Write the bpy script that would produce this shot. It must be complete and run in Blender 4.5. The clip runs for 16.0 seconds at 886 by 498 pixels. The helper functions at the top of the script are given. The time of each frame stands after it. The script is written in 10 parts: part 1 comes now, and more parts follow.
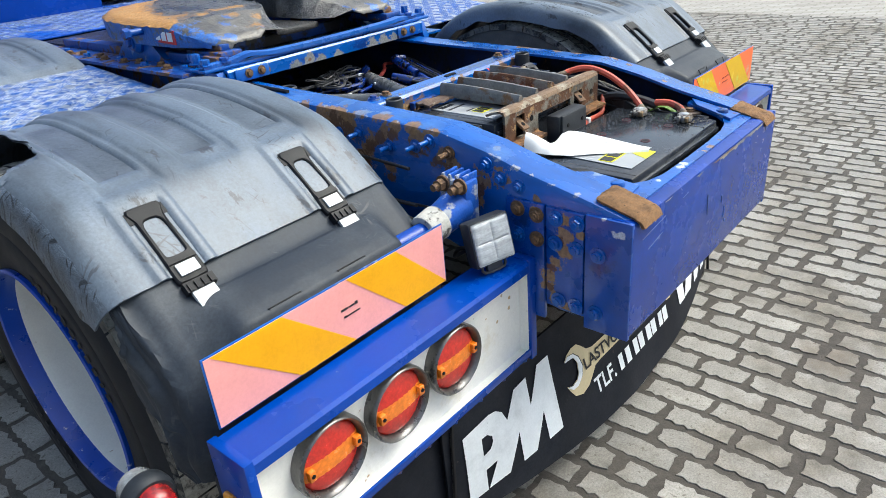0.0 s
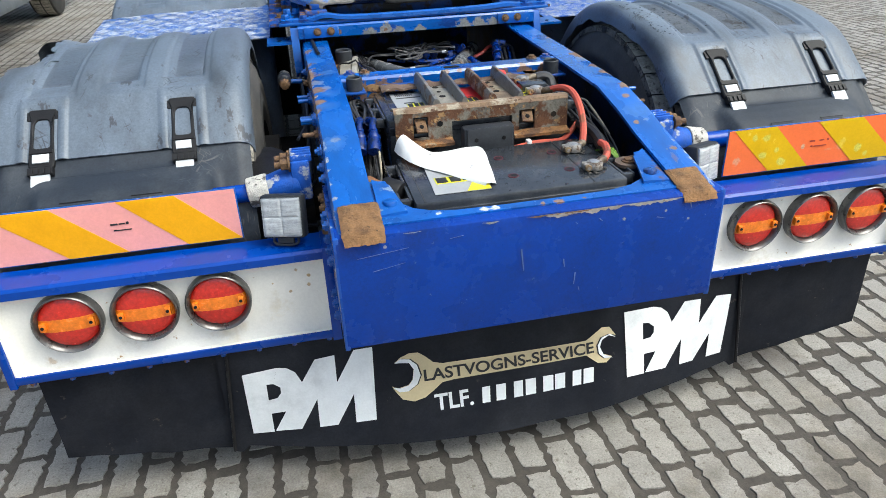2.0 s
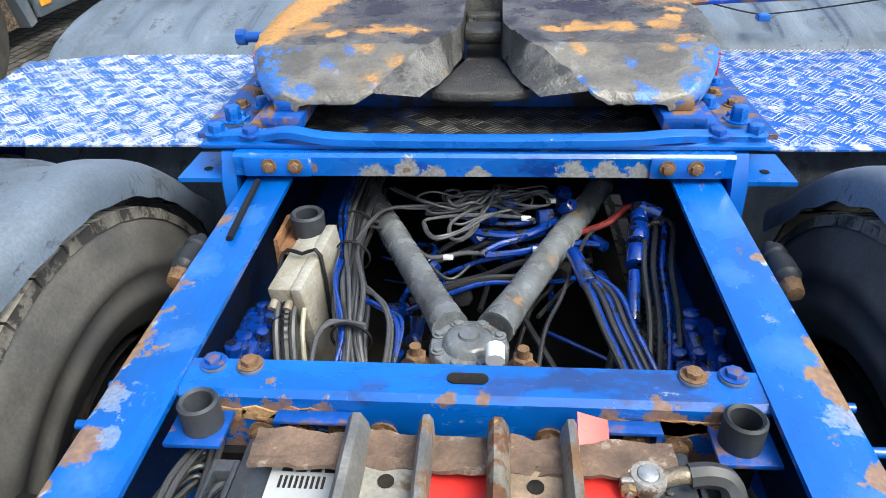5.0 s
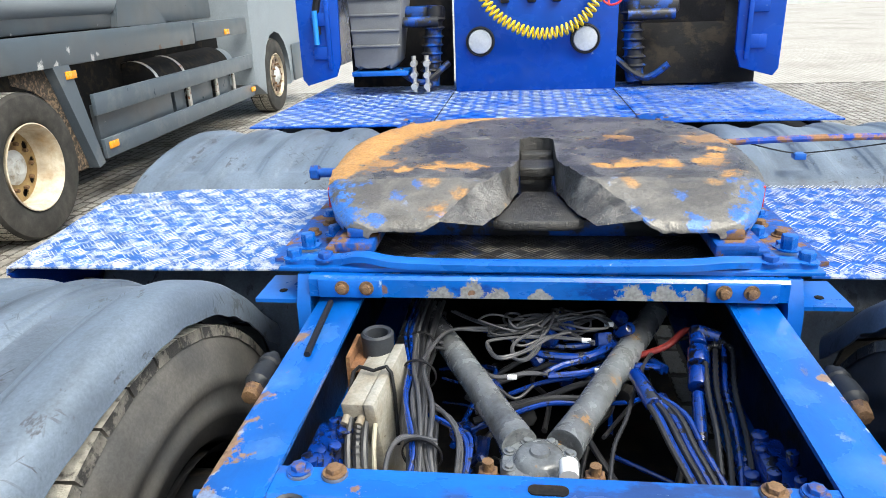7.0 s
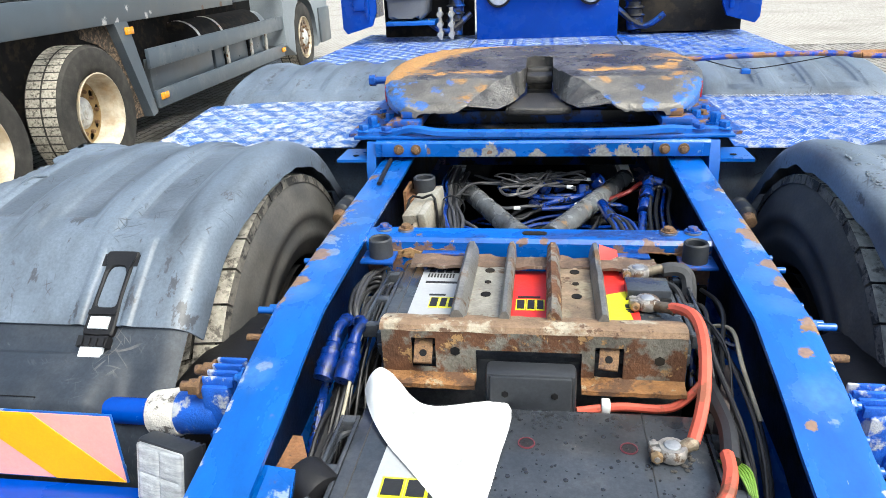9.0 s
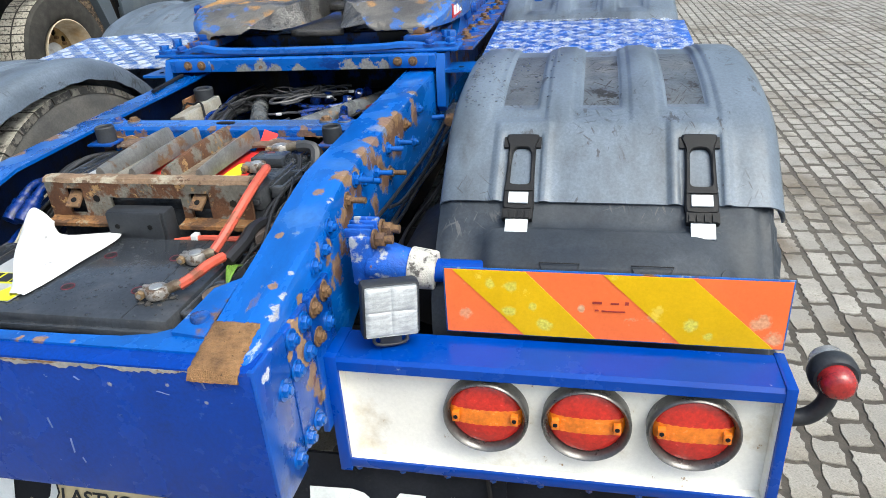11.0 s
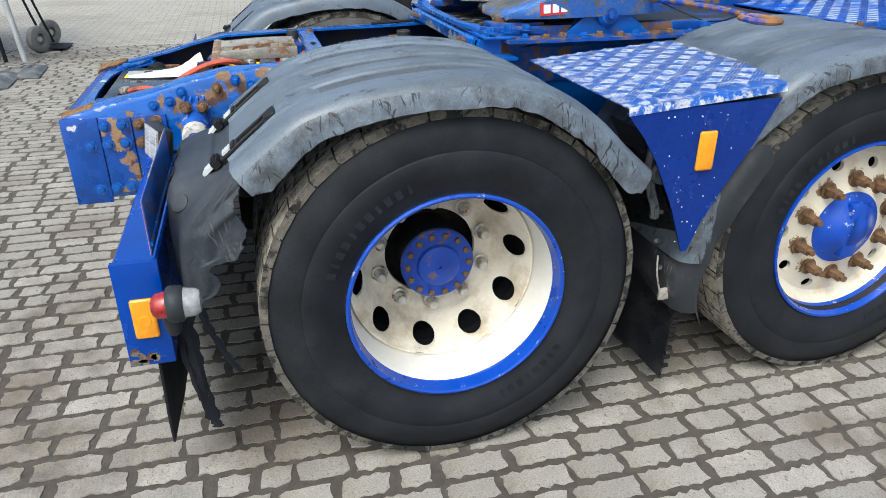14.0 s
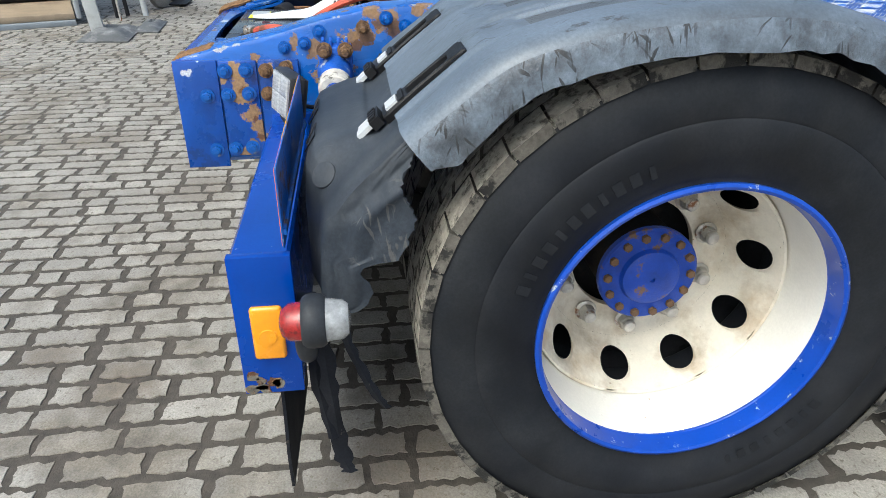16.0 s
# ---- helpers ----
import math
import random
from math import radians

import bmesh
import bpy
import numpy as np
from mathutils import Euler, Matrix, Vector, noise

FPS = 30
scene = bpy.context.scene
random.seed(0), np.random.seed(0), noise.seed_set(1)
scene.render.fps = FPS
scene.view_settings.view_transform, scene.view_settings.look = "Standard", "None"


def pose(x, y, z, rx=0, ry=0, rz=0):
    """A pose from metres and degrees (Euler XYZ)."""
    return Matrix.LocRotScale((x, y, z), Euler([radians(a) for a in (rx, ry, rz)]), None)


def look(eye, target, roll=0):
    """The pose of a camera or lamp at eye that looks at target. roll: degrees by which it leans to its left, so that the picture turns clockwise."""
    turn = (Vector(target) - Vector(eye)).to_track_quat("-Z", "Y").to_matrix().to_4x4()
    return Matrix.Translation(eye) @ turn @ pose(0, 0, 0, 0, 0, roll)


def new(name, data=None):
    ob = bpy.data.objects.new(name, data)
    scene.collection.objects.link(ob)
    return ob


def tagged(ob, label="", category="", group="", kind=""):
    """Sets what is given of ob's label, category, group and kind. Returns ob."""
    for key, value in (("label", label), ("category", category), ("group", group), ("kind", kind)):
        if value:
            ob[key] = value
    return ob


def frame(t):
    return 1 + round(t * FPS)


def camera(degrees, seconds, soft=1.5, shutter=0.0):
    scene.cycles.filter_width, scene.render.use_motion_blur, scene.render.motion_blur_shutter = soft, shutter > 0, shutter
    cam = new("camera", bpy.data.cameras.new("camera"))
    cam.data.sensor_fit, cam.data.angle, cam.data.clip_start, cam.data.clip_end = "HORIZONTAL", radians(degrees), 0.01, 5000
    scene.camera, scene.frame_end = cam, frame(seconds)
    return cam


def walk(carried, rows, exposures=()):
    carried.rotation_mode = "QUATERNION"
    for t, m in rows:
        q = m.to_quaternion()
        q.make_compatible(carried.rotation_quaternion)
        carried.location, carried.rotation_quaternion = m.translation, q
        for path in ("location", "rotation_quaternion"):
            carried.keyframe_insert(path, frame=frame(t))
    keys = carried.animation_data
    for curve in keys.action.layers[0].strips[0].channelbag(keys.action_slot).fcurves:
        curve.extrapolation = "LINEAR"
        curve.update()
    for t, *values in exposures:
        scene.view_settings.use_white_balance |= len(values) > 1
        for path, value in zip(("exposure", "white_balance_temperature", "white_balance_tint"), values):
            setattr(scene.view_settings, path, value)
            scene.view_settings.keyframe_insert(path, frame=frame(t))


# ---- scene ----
cam = camera(65.7, 16.0, soft=0.6)
PATH = [
    (0, (-1.611, -0.544, 1.465), (-0.288, 0.655, 0.564), -5.0),
    (0.5, (-1.323, -0.799, 1.468), (-0.286, 0.645, 0.551), -4.0),
    (1, (-0.987, -1.045, 1.485), (-0.243, 0.566, 0.563), -3.5),
    (1.5, (-0.72, -1.274, 1.498), (-0.187, 0.414, 0.566), -3.0),
    (2, (-0.475, -1.274, 1.499), (-0.123, 0.455, 0.557), -2.3),
    (2.5, (-0.299, -1.123, 1.477), (-0.098, 0.628, 0.532), -1.9),
    (3, (-0.07, -0.848, 1.508), (0.024, 0.906, 0.553), -1.7),
    (3.5, (-0.004, -0.552, 1.499), (-0.035, 1.196, 0.528), -1.6),
    (4, (-0.017, -0.241, 1.513), (-0.11, 1.48, 0.498), -2.0),
    (4.5, (0.018, 0.011, 1.497), (-0.109, 1.711, 0.453), -2.0),
    (5, (0.031, 0.21, 1.558), (-0.117, 1.903, 0.503), -1.8),
    (5.2, (0.025, 0.243, 1.571), (-0.135, 1.939, 0.522), -1.8),
    (7.3, (-0.03, 0.086, 1.56), (-0.273, 1.951, 0.879), -2.2),
    (7.5, (-0.027, 0.043, 1.544), (-0.274, 1.906, 0.86), -2.2),
    (8, (0.002, -0.096, 1.524), (-0.256, 1.76, 0.825), -2.4),
    (8.2, (-0.005, -0.166, 1.523), (-0.269, 1.684, 0.81), -2.3),
    (10.3, (0.408, -0.818, 1.471), (0.062, 0.955, 0.614), -3.6),
    (10.5, (0.563, -0.788, 1.462), (0.202, 0.978, 0.595), -3.6),
    (11, (0.91, -0.732, 1.44), (0.501, 1.016, 0.558), -3.9),
    (11.5, (1.326, -0.678, 1.433), (0.771, 1.027, 0.548), -3.5),
    (12, (1.703, -0.446, 1.45), (0.862, 1.141, 0.571), -2.8),
    (12.5, (2.089, -0.214, 1.447), (0.961, 1.193, 0.584), -2.1),
    (13, (2.4, 0.051, 1.451), (0.962, 1.148, 0.598), -1.1),
    (13.5, (2.553, 0.37, 1.447), (0.907, 1.122, 0.596), -0.2),
    (14, (2.751, 0.585, 1.428), (1.015, 1.067, 0.558), 0.4),
    (14.5, (2.822, 0.657, 1.408), (1.063, 0.977, 0.512), 0.7),
    (15, (2.767, 0.657, 1.395), (1.005, 0.915, 0.483), 0.6),
    (15.5, (2.585, 0.569, 1.353), (0.827, 0.806, 0.43), 0.6),
    (16, (2.233, 0.456, 1.25), (0.479, 0.674, 0.313), 0.3),
]
walk(cam, [(t, look(eye, target, roll)) for t, eye, target, roll in PATH],
     [(0, 0.85, 6050, 1), (2.5, 0.72, 6050, 1), (4.0, 0.88, 6050, 1), (5.0, 1.27, 6150, 1), (8.2, 1.3, 6250, 1), (10.5, 0.95, 6150, 1), (12.5, 0.66, 6050, 1), (16.0, 0.66, 6050, 1)])

# ---- world and light: a bright overcast sky ----
world = bpy.data.worlds.new("sky")
scene.world = world
world.use_nodes = True
wn = world.node_tree.nodes
sky = wn.new("ShaderNodeTexSky")
sky.sky_type, sky.sun_disc = "NISHITA", False
sky.sun_elevation, sky.sun_rotation = radians(55), radians(126)
sky.air_density, sky.dust_density, sky.ozone_density = 1.0, 6.0, 0.6
wn["Background"].inputs["Strength"].default_value = 0.14
world.node_tree.links.new(sky.outputs["Color"], wn["Background"].inputs["Color"])
sun_data = bpy.data.lights.new("sun", "SUN")
sun_data.energy, sun_data.angle, sun_data.color = 1.3, radians(35), (1.0, 0.985, 0.96)
sun = new("sun", sun_data)
sun.matrix_world = look((3.6, -2.6, 6.5), (0, 0, 0))


# ---- materials ----
def mat(name, base, rough=0.6, metal=0.0, var=0.2, scale=18.0, bump=0.15, second=None, amount=0.0, sscale=5.0,
        srough=None, smetal=0.0, soft=0.06, third=None, tamount=0.0, tscale=30.0, coat=0.0, island=0.0, seed=0.0, stretch=(1, 1, 1), spec=0.5, scratch=None, sdense=0.5, speck=0.13):
    """A base colour with grain, and up to two worn layers (rust, bare metal, dirt) with edges of their own shape."""
    m = bpy.data.materials.new(name)
    m.use_nodes = True
    nt = m.node_tree
    nd, ln = nt.nodes, nt.links
    p = nd["Principled BSDF"]
    co = nd.new("ShaderNodeTexCoord")
    mp = nd.new("ShaderNodeMapping")
    mp.inputs["Location"].default_value = (seed, seed * 1.7, seed * 0.6)
    mp.inputs["Scale"].default_value = stretch
    ln.new(co.outputs["Object"], mp.inputs["Vector"])

    def noise_node(sc, detail=6.0, r=0.6):
        n = nd.new("ShaderNodeTexNoise")
        n.inputs["Scale"].default_value, n.inputs["Detail"].default_value, n.inputs["Roughness"].default_value = sc, detail, r
        ln.new(mp.outputs["Vector"], n.inputs["Vector"])
        return n.outputs["Fac"]

    def mix(fac, a, b):
        x = nd.new("ShaderNodeMix")
        x.data_type = "RGBA"
        if isinstance(fac, float):
            x.inputs[0].default_value = fac
        else:
            ln.new(fac, x.inputs[0])
        for i, c in ((6, a), (7, b)):
            if isinstance(c, tuple):
                x.inputs[i].default_value = (*c, 1)
            else:
                ln.new(c, x.inputs[i])
        return x.outputs[2]

    def ramp(fac, lo, hi, to=(0.0, 1.0)):
        r = nd.new("ShaderNodeMapRange")
        r.clamp = True
        ln.new(fac, r.inputs[0])
        for i, v in zip((1, 2, 3, 4), (lo, hi, *to)):
            r.inputs[i].default_value = v
        return r.outputs[0]

    grain = noise_node(scale)
    fine = noise_node(scale * 7, 4.0)
    lo = tuple(max(0.0, c * (1 - var)) for c in base)
    hi = tuple(min(1.0, c * (1 + var)) for c in base)
    col = mix(ramp(grain, 0.3, 0.7), lo, hi)
    col = mix(ramp(fine, 0.35, 0.75, (0.0, 0.35 * min(1, var * 2.5))), col, tuple(c * 0.75 for c in base))
    if island:
        g = nd.new("ShaderNodeNewGeometry")
        info = nd.new("ShaderNodeObjectInfo")
        add = nd.new("ShaderNodeMath")
        add.operation = "ADD"
        ln.new(g.outputs["Random Per Island"], add.inputs[0])
        ln.new(info.outputs["Random"], add.inputs[1])
        fr = nd.new("ShaderNodeMath")
        fr.operation = "FRACT"
        ln.new(add.outputs[0], fr.inputs[0])
        col = mix(ramp(fr.outputs[0], 0, 1, (0.0, island)), col, tuple(c * 0.55 for c in base))
    rg = ramp(grain, 0.3, 0.7, (max(0.03, rough - 0.08), min(1, rough + 0.08)))
    mt = None
    if second and amount > 0:
        big = noise_node(sscale, 9.0, 0.66)
        thr = 0.5 + (0.5 - amount) * 0.45
        f = ramp(big, thr - soft * 0.5, thr + soft * 0.5)
        s2 = mix(ramp(grain, 0.3, 0.7), tuple(c * 0.6 for c in second), tuple(min(1, c * 1.35) for c in second))
        col = mix(f, col, s2)
        if srough is not None:
            x = nd.new("ShaderNodeMix")
            ln.new(f, x.inputs[0])
            ln.new(rg, x.inputs[2])
            x.inputs[3].default_value = srough
            rg = x.outputs[0]
        if smetal or metal:
            mt = ramp(f, 0, 1, (metal, smetal))
    if third and tamount > 0:
        sm = noise_node(tscale, 5.0, 0.7)
        thr = 0.5 + (0.5 - tamount) * 0.45
        col = mix(ramp(sm, thr - 0.02, thr + 0.02), col, third)
    if scratch:
        # fine scratches in three directions, in patches
        patch = ramp(noise_node(7.0, 3.0), 0.62 - 0.25 * sdense, 0.72 - 0.25 * sdense)
        for ang, sc in ((0.35, 1.0), (1.25, 1.4), (-0.7, 1.15), (2.1, 1.3)):
            m2 = nd.new("ShaderNodeMapping")
            m2.vector_type = "TEXTURE"
            m2.inputs["Rotation"].default_value = (0.15, 0.1, ang)
            m2.inputs["Scale"].default_value = (0.075 / sc, 0.0075 / sc, 0.06 / sc)
            m2.inputs["Location"].default_value = (ang * 3, 0, 0)
            ln.new(co.outputs["Object"], m2.inputs["Vector"])
            n2 = nd.new("ShaderNodeTexNoise")
            n2.inputs["Scale"].default_value, n2.inputs["Detail"].default_value = 1.0, 1.0
            ln.new(m2.outputs["Vector"], n2.inputs["Vector"])
            mu = nd.new("ShaderNodeMath")
            mu.operation = "MULTIPLY"
            ln.new(ramp(n2.outputs["Fac"], 0.665, 0.7, (0.0, 0.85)), mu.inputs[0])
            ln.new(patch, mu.inputs[1])
            col = mix(mu.outputs[0], col, scratch)
    if max(base) > 0.3 and speck == 0.13:
        speck = 0.035
    if speck:
        dots = nd.new("ShaderNodeTexNoise")
        dots.inputs["Scale"].default_value, dots.inputs["Detail"].default_value, dots.inputs["Roughness"].default_value = 170.0, 3.0, 0.7
        ln.new(co.outputs["Object"], dots.inputs["Vector"])
        tone = nd.new("ShaderNodeHueSaturation")
        ln.new(col, tone.inputs["Color"])
        ln.new(ramp(dots.outputs["Fac"], 0.35, 0.65, (1 - speck, 1 + speck)), tone.inputs["Value"])
        col = tone.outputs["Color"]
    ln.new(col, p.inputs["Base Color"])
    ln.new(rg, p.inputs["Roughness"])
    if mt is not None:
        ln.new(mt, p.inputs["Metallic"])
    else:
        p.inputs["Metallic"].default_value = metal
    p.inputs["Coat Weight"].default_value = coat
    p.inputs["Specular IOR Level"].default_value = spec
    p.inputs["Coat Roughness"].default_value = 0.12
    if bump:
        b = nd.new("ShaderNodeBump")
        b.inputs["Strength"].default_value, b.inputs["Distance"].default_value = bump, 0.004
        mixv = nd.new("ShaderNodeMath")
        mixv.operation = "ADD"
        ln.new(grain, mixv.inputs[0])
        ln.new(fine, mixv.inputs[1])
        ln.new(mixv.outputs[0], b.inputs["Height"])
        ln.new(b.outputs["Normal"], p.inputs["Normal"])
    return m


BLUE = (0.005, 0.092, 0.4)
RUST = (0.21, 0.085, 0.03)
blue = mat("blue_paint", BLUE, 0.3, var=0.22, scale=7, bump=0.05, second=(0.02, 0.03, 0.1), amount=0.28, sscale=3, third=(0.3, 0.33, 0.4), tamount=0.08, tscale=22, coat=0.35)
blue_panel = mat("blue_panel", (0.002, 0.048, 0.33), 0.26, var=0.14, scale=5, bump=0.03, third=(0.2, 0.25, 0.38), tamount=0.05, tscale=26, coat=0.1, spec=0.3)
side_paint = mat("deep_blue_side_paint", (0.003, 0.026, 0.21), 0.25, var=0.14, scale=6, bump=0.03, third=(0.25, 0.28, 0.36), tamount=0.06, tscale=30, coat=0.1, spec=0.3)
blue_worn = mat("worn_blue_paint", BLUE, 0.36, var=0.35, scale=12, bump=0.2, second=(0.13, 0.075, 0.045), amount=0.26, sscale=11, srough=0.85, third=(0.2, 0.27, 0.4), tamount=0.22, tscale=17, coat=0.2)
blue_rusty = mat("rusty_blue_paint", (0.004, 0.06, 0.3), 0.4, var=0.35, scale=14, bump=0.25, second=(0.13, 0.07, 0.035), amount=0.4, sscale=14, srough=0.88, third=(0.14, 0.18, 0.28), tamount=0.12, tscale=24, seed=3.1)
blue_dark = mat("oily_blue_paint", (0.004, 0.05, 0.26), 0.38, var=0.4, scale=14, bump=0.2, second=(0.012, 0.012, 0.014), amount=0.55, sscale=9, srough=0.5, coat=0.1)
side_blue = mat("side_panel_blue", (0.02, 0.022, 0.16), 0.22, var=0.1, scale=4, bump=0.015, third=(0.3, 0.32, 0.4), tamount=0.0, tscale=60, coat=0.6)
rust = mat("rust", (0.19, 0.09, 0.04), 0.9, var=0.55, scale=26, bump=0.7, second=(0.3, 0.18, 0.08), amount=0.4, sscale=14, third=(0.08, 0.045, 0.03), tamount=0.2, tscale=30)
rust_grey = mat("rusty_galvanised_steel", (0.165, 0.155, 0.13), 0.5, metal=0.25, var=0.45, scale=18, bump=0.7, second=(0.1, 0.042, 0.018), amount=0.5, sscale=13, srough=0.85, third=(0.3, 0.18, 0.075), tamount=0.27, tscale=30)
strap_steel = mat("zinc_strap_steel", (0.2, 0.195, 0.185), 0.48, metal=0.5, var=0.3, scale=18, bump=0.3, second=(0.16, 0.09, 0.045), amount=0.36, sscale=13, srough=0.85)
plastic = mat("faded_black_plastic", (0.118, 0.146, 0.185), 0.43, var=0.25, scale=6, bump=0.1, second=(0.07, 0.083, 0.1), amount=0.34, sscale=4.5, soft=0.22, third=(0.05, 0.055, 0.065), tamount=0.2, tscale=11, stretch=(1.8, 0.7, 1), scratch=(0.045, 0.05, 0.058), sdense=0.3)
plastic_trough = mat("trough_black_plastic", (0.078, 0.094, 0.116), 0.38, var=0.25, scale=10, bump=0.2, second=(0.11, 0.13, 0.16), amount=0.4, sscale=6, soft=0.25, third=(0.025, 0.024, 0.024), tamount=0.1, tscale=14, scratch=(0.018, 0.018, 0.018), sdense=0.6)
plastic_worn = mat("rubbed_black_plastic", (0.078, 0.09, 0.106), 0.5, var=0.45, scale=14, bump=0.3, second=(0.1, 0.105, 0.11), amount=0.4, sscale=9, soft=0.2, third=(0.02, 0.018, 0.016), tamount=0.25, tscale=12, scratch=(0.015, 0.014, 0.013), sdense=0.9)
plastic_edge = mat("scraped_plastic_edge", (0.118, 0.145, 0.182), 0.4, var=0.4, scale=30, bump=0.5, second=(0.06, 0.068, 0.08), amount=0.4, sscale=16, soft=0.2, scratch=(0.012, 0.012, 0.013), sdense=1.0)
plastic_dark = mat("black_plastic", (0.019, 0.022, 0.027), 0.5, var=0.25, scale=6, bump=0.08, second=(0.04, 0.043, 0.05), amount=0.4, sscale=4, soft=0.3, spec=0.3)
skirt_plastic = mat("skirt_black_plastic", (0.024, 0.031, 0.043), 0.55, var=0.25, scale=7, bump=0.12, second=(0.055, 0.062, 0.072), amount=0.4, sscale=5, soft=0.25, scratch=(0.1, 0.1, 0.1), sdense=0.3, spec=0.3)
plastic_tail = mat("scuffed_dark_plastic", (0.022, 0.026, 0.033), 0.48, var=0.3, scale=9, bump=0.15, second=(0.06, 0.063, 0.068), amount=0.35, sscale=7, soft=0.2, third=(0.2, 0.2, 0.2), tamount=0.05, tscale=30, scratch=(0.16, 0.16, 0.165), sdense=0.35)
black = mat("black_rubber", (0.009, 0.009, 0.0105), 0.55, var=0.3, scale=30, bump=0.1, spec=0.3)
tyre_rubber = mat("tyre_rubber", (0.01, 0.0118, 0.0162), 0.6, var=0.25, scale=8, bump=0.12, second=(0.021, 0.0225, 0.026), amount=0.38, sscale=6, soft=0.3, spec=0.25)
tyre_inside = mat("dusty_inner_sidewall", (0.045, 0.045, 0.045), 0.7, var=0.3, scale=9, bump=0.12, second=(0.075, 0.07, 0.062), amount=0.4, sscale=6, soft=0.3, spec=0.3)
tread_rubber = mat("dusty_tread_rubber", (0.41, 0.385, 0.33), 0.9, var=0.35, scale=60, bump=0.5, second=(0.1, 0.092, 0.08), amount=0.36, sscale=45, soft=0.12)
tread_side = mat("dusty_groove_rubber", (0.12, 0.11, 0.095), 0.9, var=0.4, scale=50, bump=0.4, second=(0.02, 0.019, 0.018), amount=0.45, sscale=20)
flap_rubber = mat("mudflap_rubber", (0.0098, 0.0115, 0.017), 0.6, var=0.3, scale=6, bump=0.12, second=(0.024, 0.025, 0.03), amount=0.4, sscale=5, soft=0.35, spec=0.13, third=(0.05, 0.045, 0.04), tamount=0.1, tscale=30)
white = mat("dirty_white_paint", (0.86, 0.84, 0.78), 0.4, var=0.05, scale=5, bump=0.02, second=(0.62, 0.54, 0.38), amount=0.14, sscale=7, soft=0.2, third=(0.35, 0.2, 0.08), tamount=0.05, tscale=28)
rim_white = mat("cream_rim_paint", (0.8, 0.785, 0.73), 0.35, var=0.05, scale=8, bump=0.03, second=(0.5, 0.44, 0.33), amount=0.12, sscale=5, soft=0.2, third=(0.3, 0.17, 0.08), tamount=0.04, tscale=40)
rim_disc_paint = mat("dirty_cream_disc_paint", (0.72, 0.675, 0.575), 0.45, var=0.12, scale=9, bump=0.1, second=(0.4, 0.3, 0.18), amount=0.28, sscale=7, soft=0.25, third=(0.2, 0.1, 0.04), tamount=0.08, tscale=30)
rim_blue = mat("blue_rim_paint", (0.004, 0.055, 0.4), 0.32, var=0.12, scale=14, bump=0.05, third=(0.45, 0.48, 0.54), tamount=0.16, tscale=34, coat=0.25)
steel = mat("nut_steel", (0.55, 0.53, 0.49), 0.35, metal=0.5, var=0.25, scale=30, bump=0.2, second=RUST, amount=0.33, sscale=18)
nut_rust = mat("rusty_nut", (0.18, 0.1, 0.045), 0.75, var=0.5, scale=40, bump=0.6, second=(0.08, 0.045, 0.03), amount=0.45, sscale=40)
# near-black that puts deep shade into the colour of recesses and undersides
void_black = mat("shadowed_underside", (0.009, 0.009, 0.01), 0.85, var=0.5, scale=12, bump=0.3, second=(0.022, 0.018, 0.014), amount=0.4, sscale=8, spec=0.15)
letter_white = mat("letter_white", (0.78, 0.8, 0.81), 0.55, var=0.06, scale=12, bump=0.03, second=(0.55, 0.57, 0.58), amount=0.14, sscale=9, soft=0.3)
letter_cream = mat("letter_cream", (0.6, 0.5, 0.3), 0.6, var=0.1, scale=12, bump=0.03)
letter_black = mat("letter_black", (0.015, 0.015, 0.016), 0.6, var=0.1, scale=12, bump=0.0)



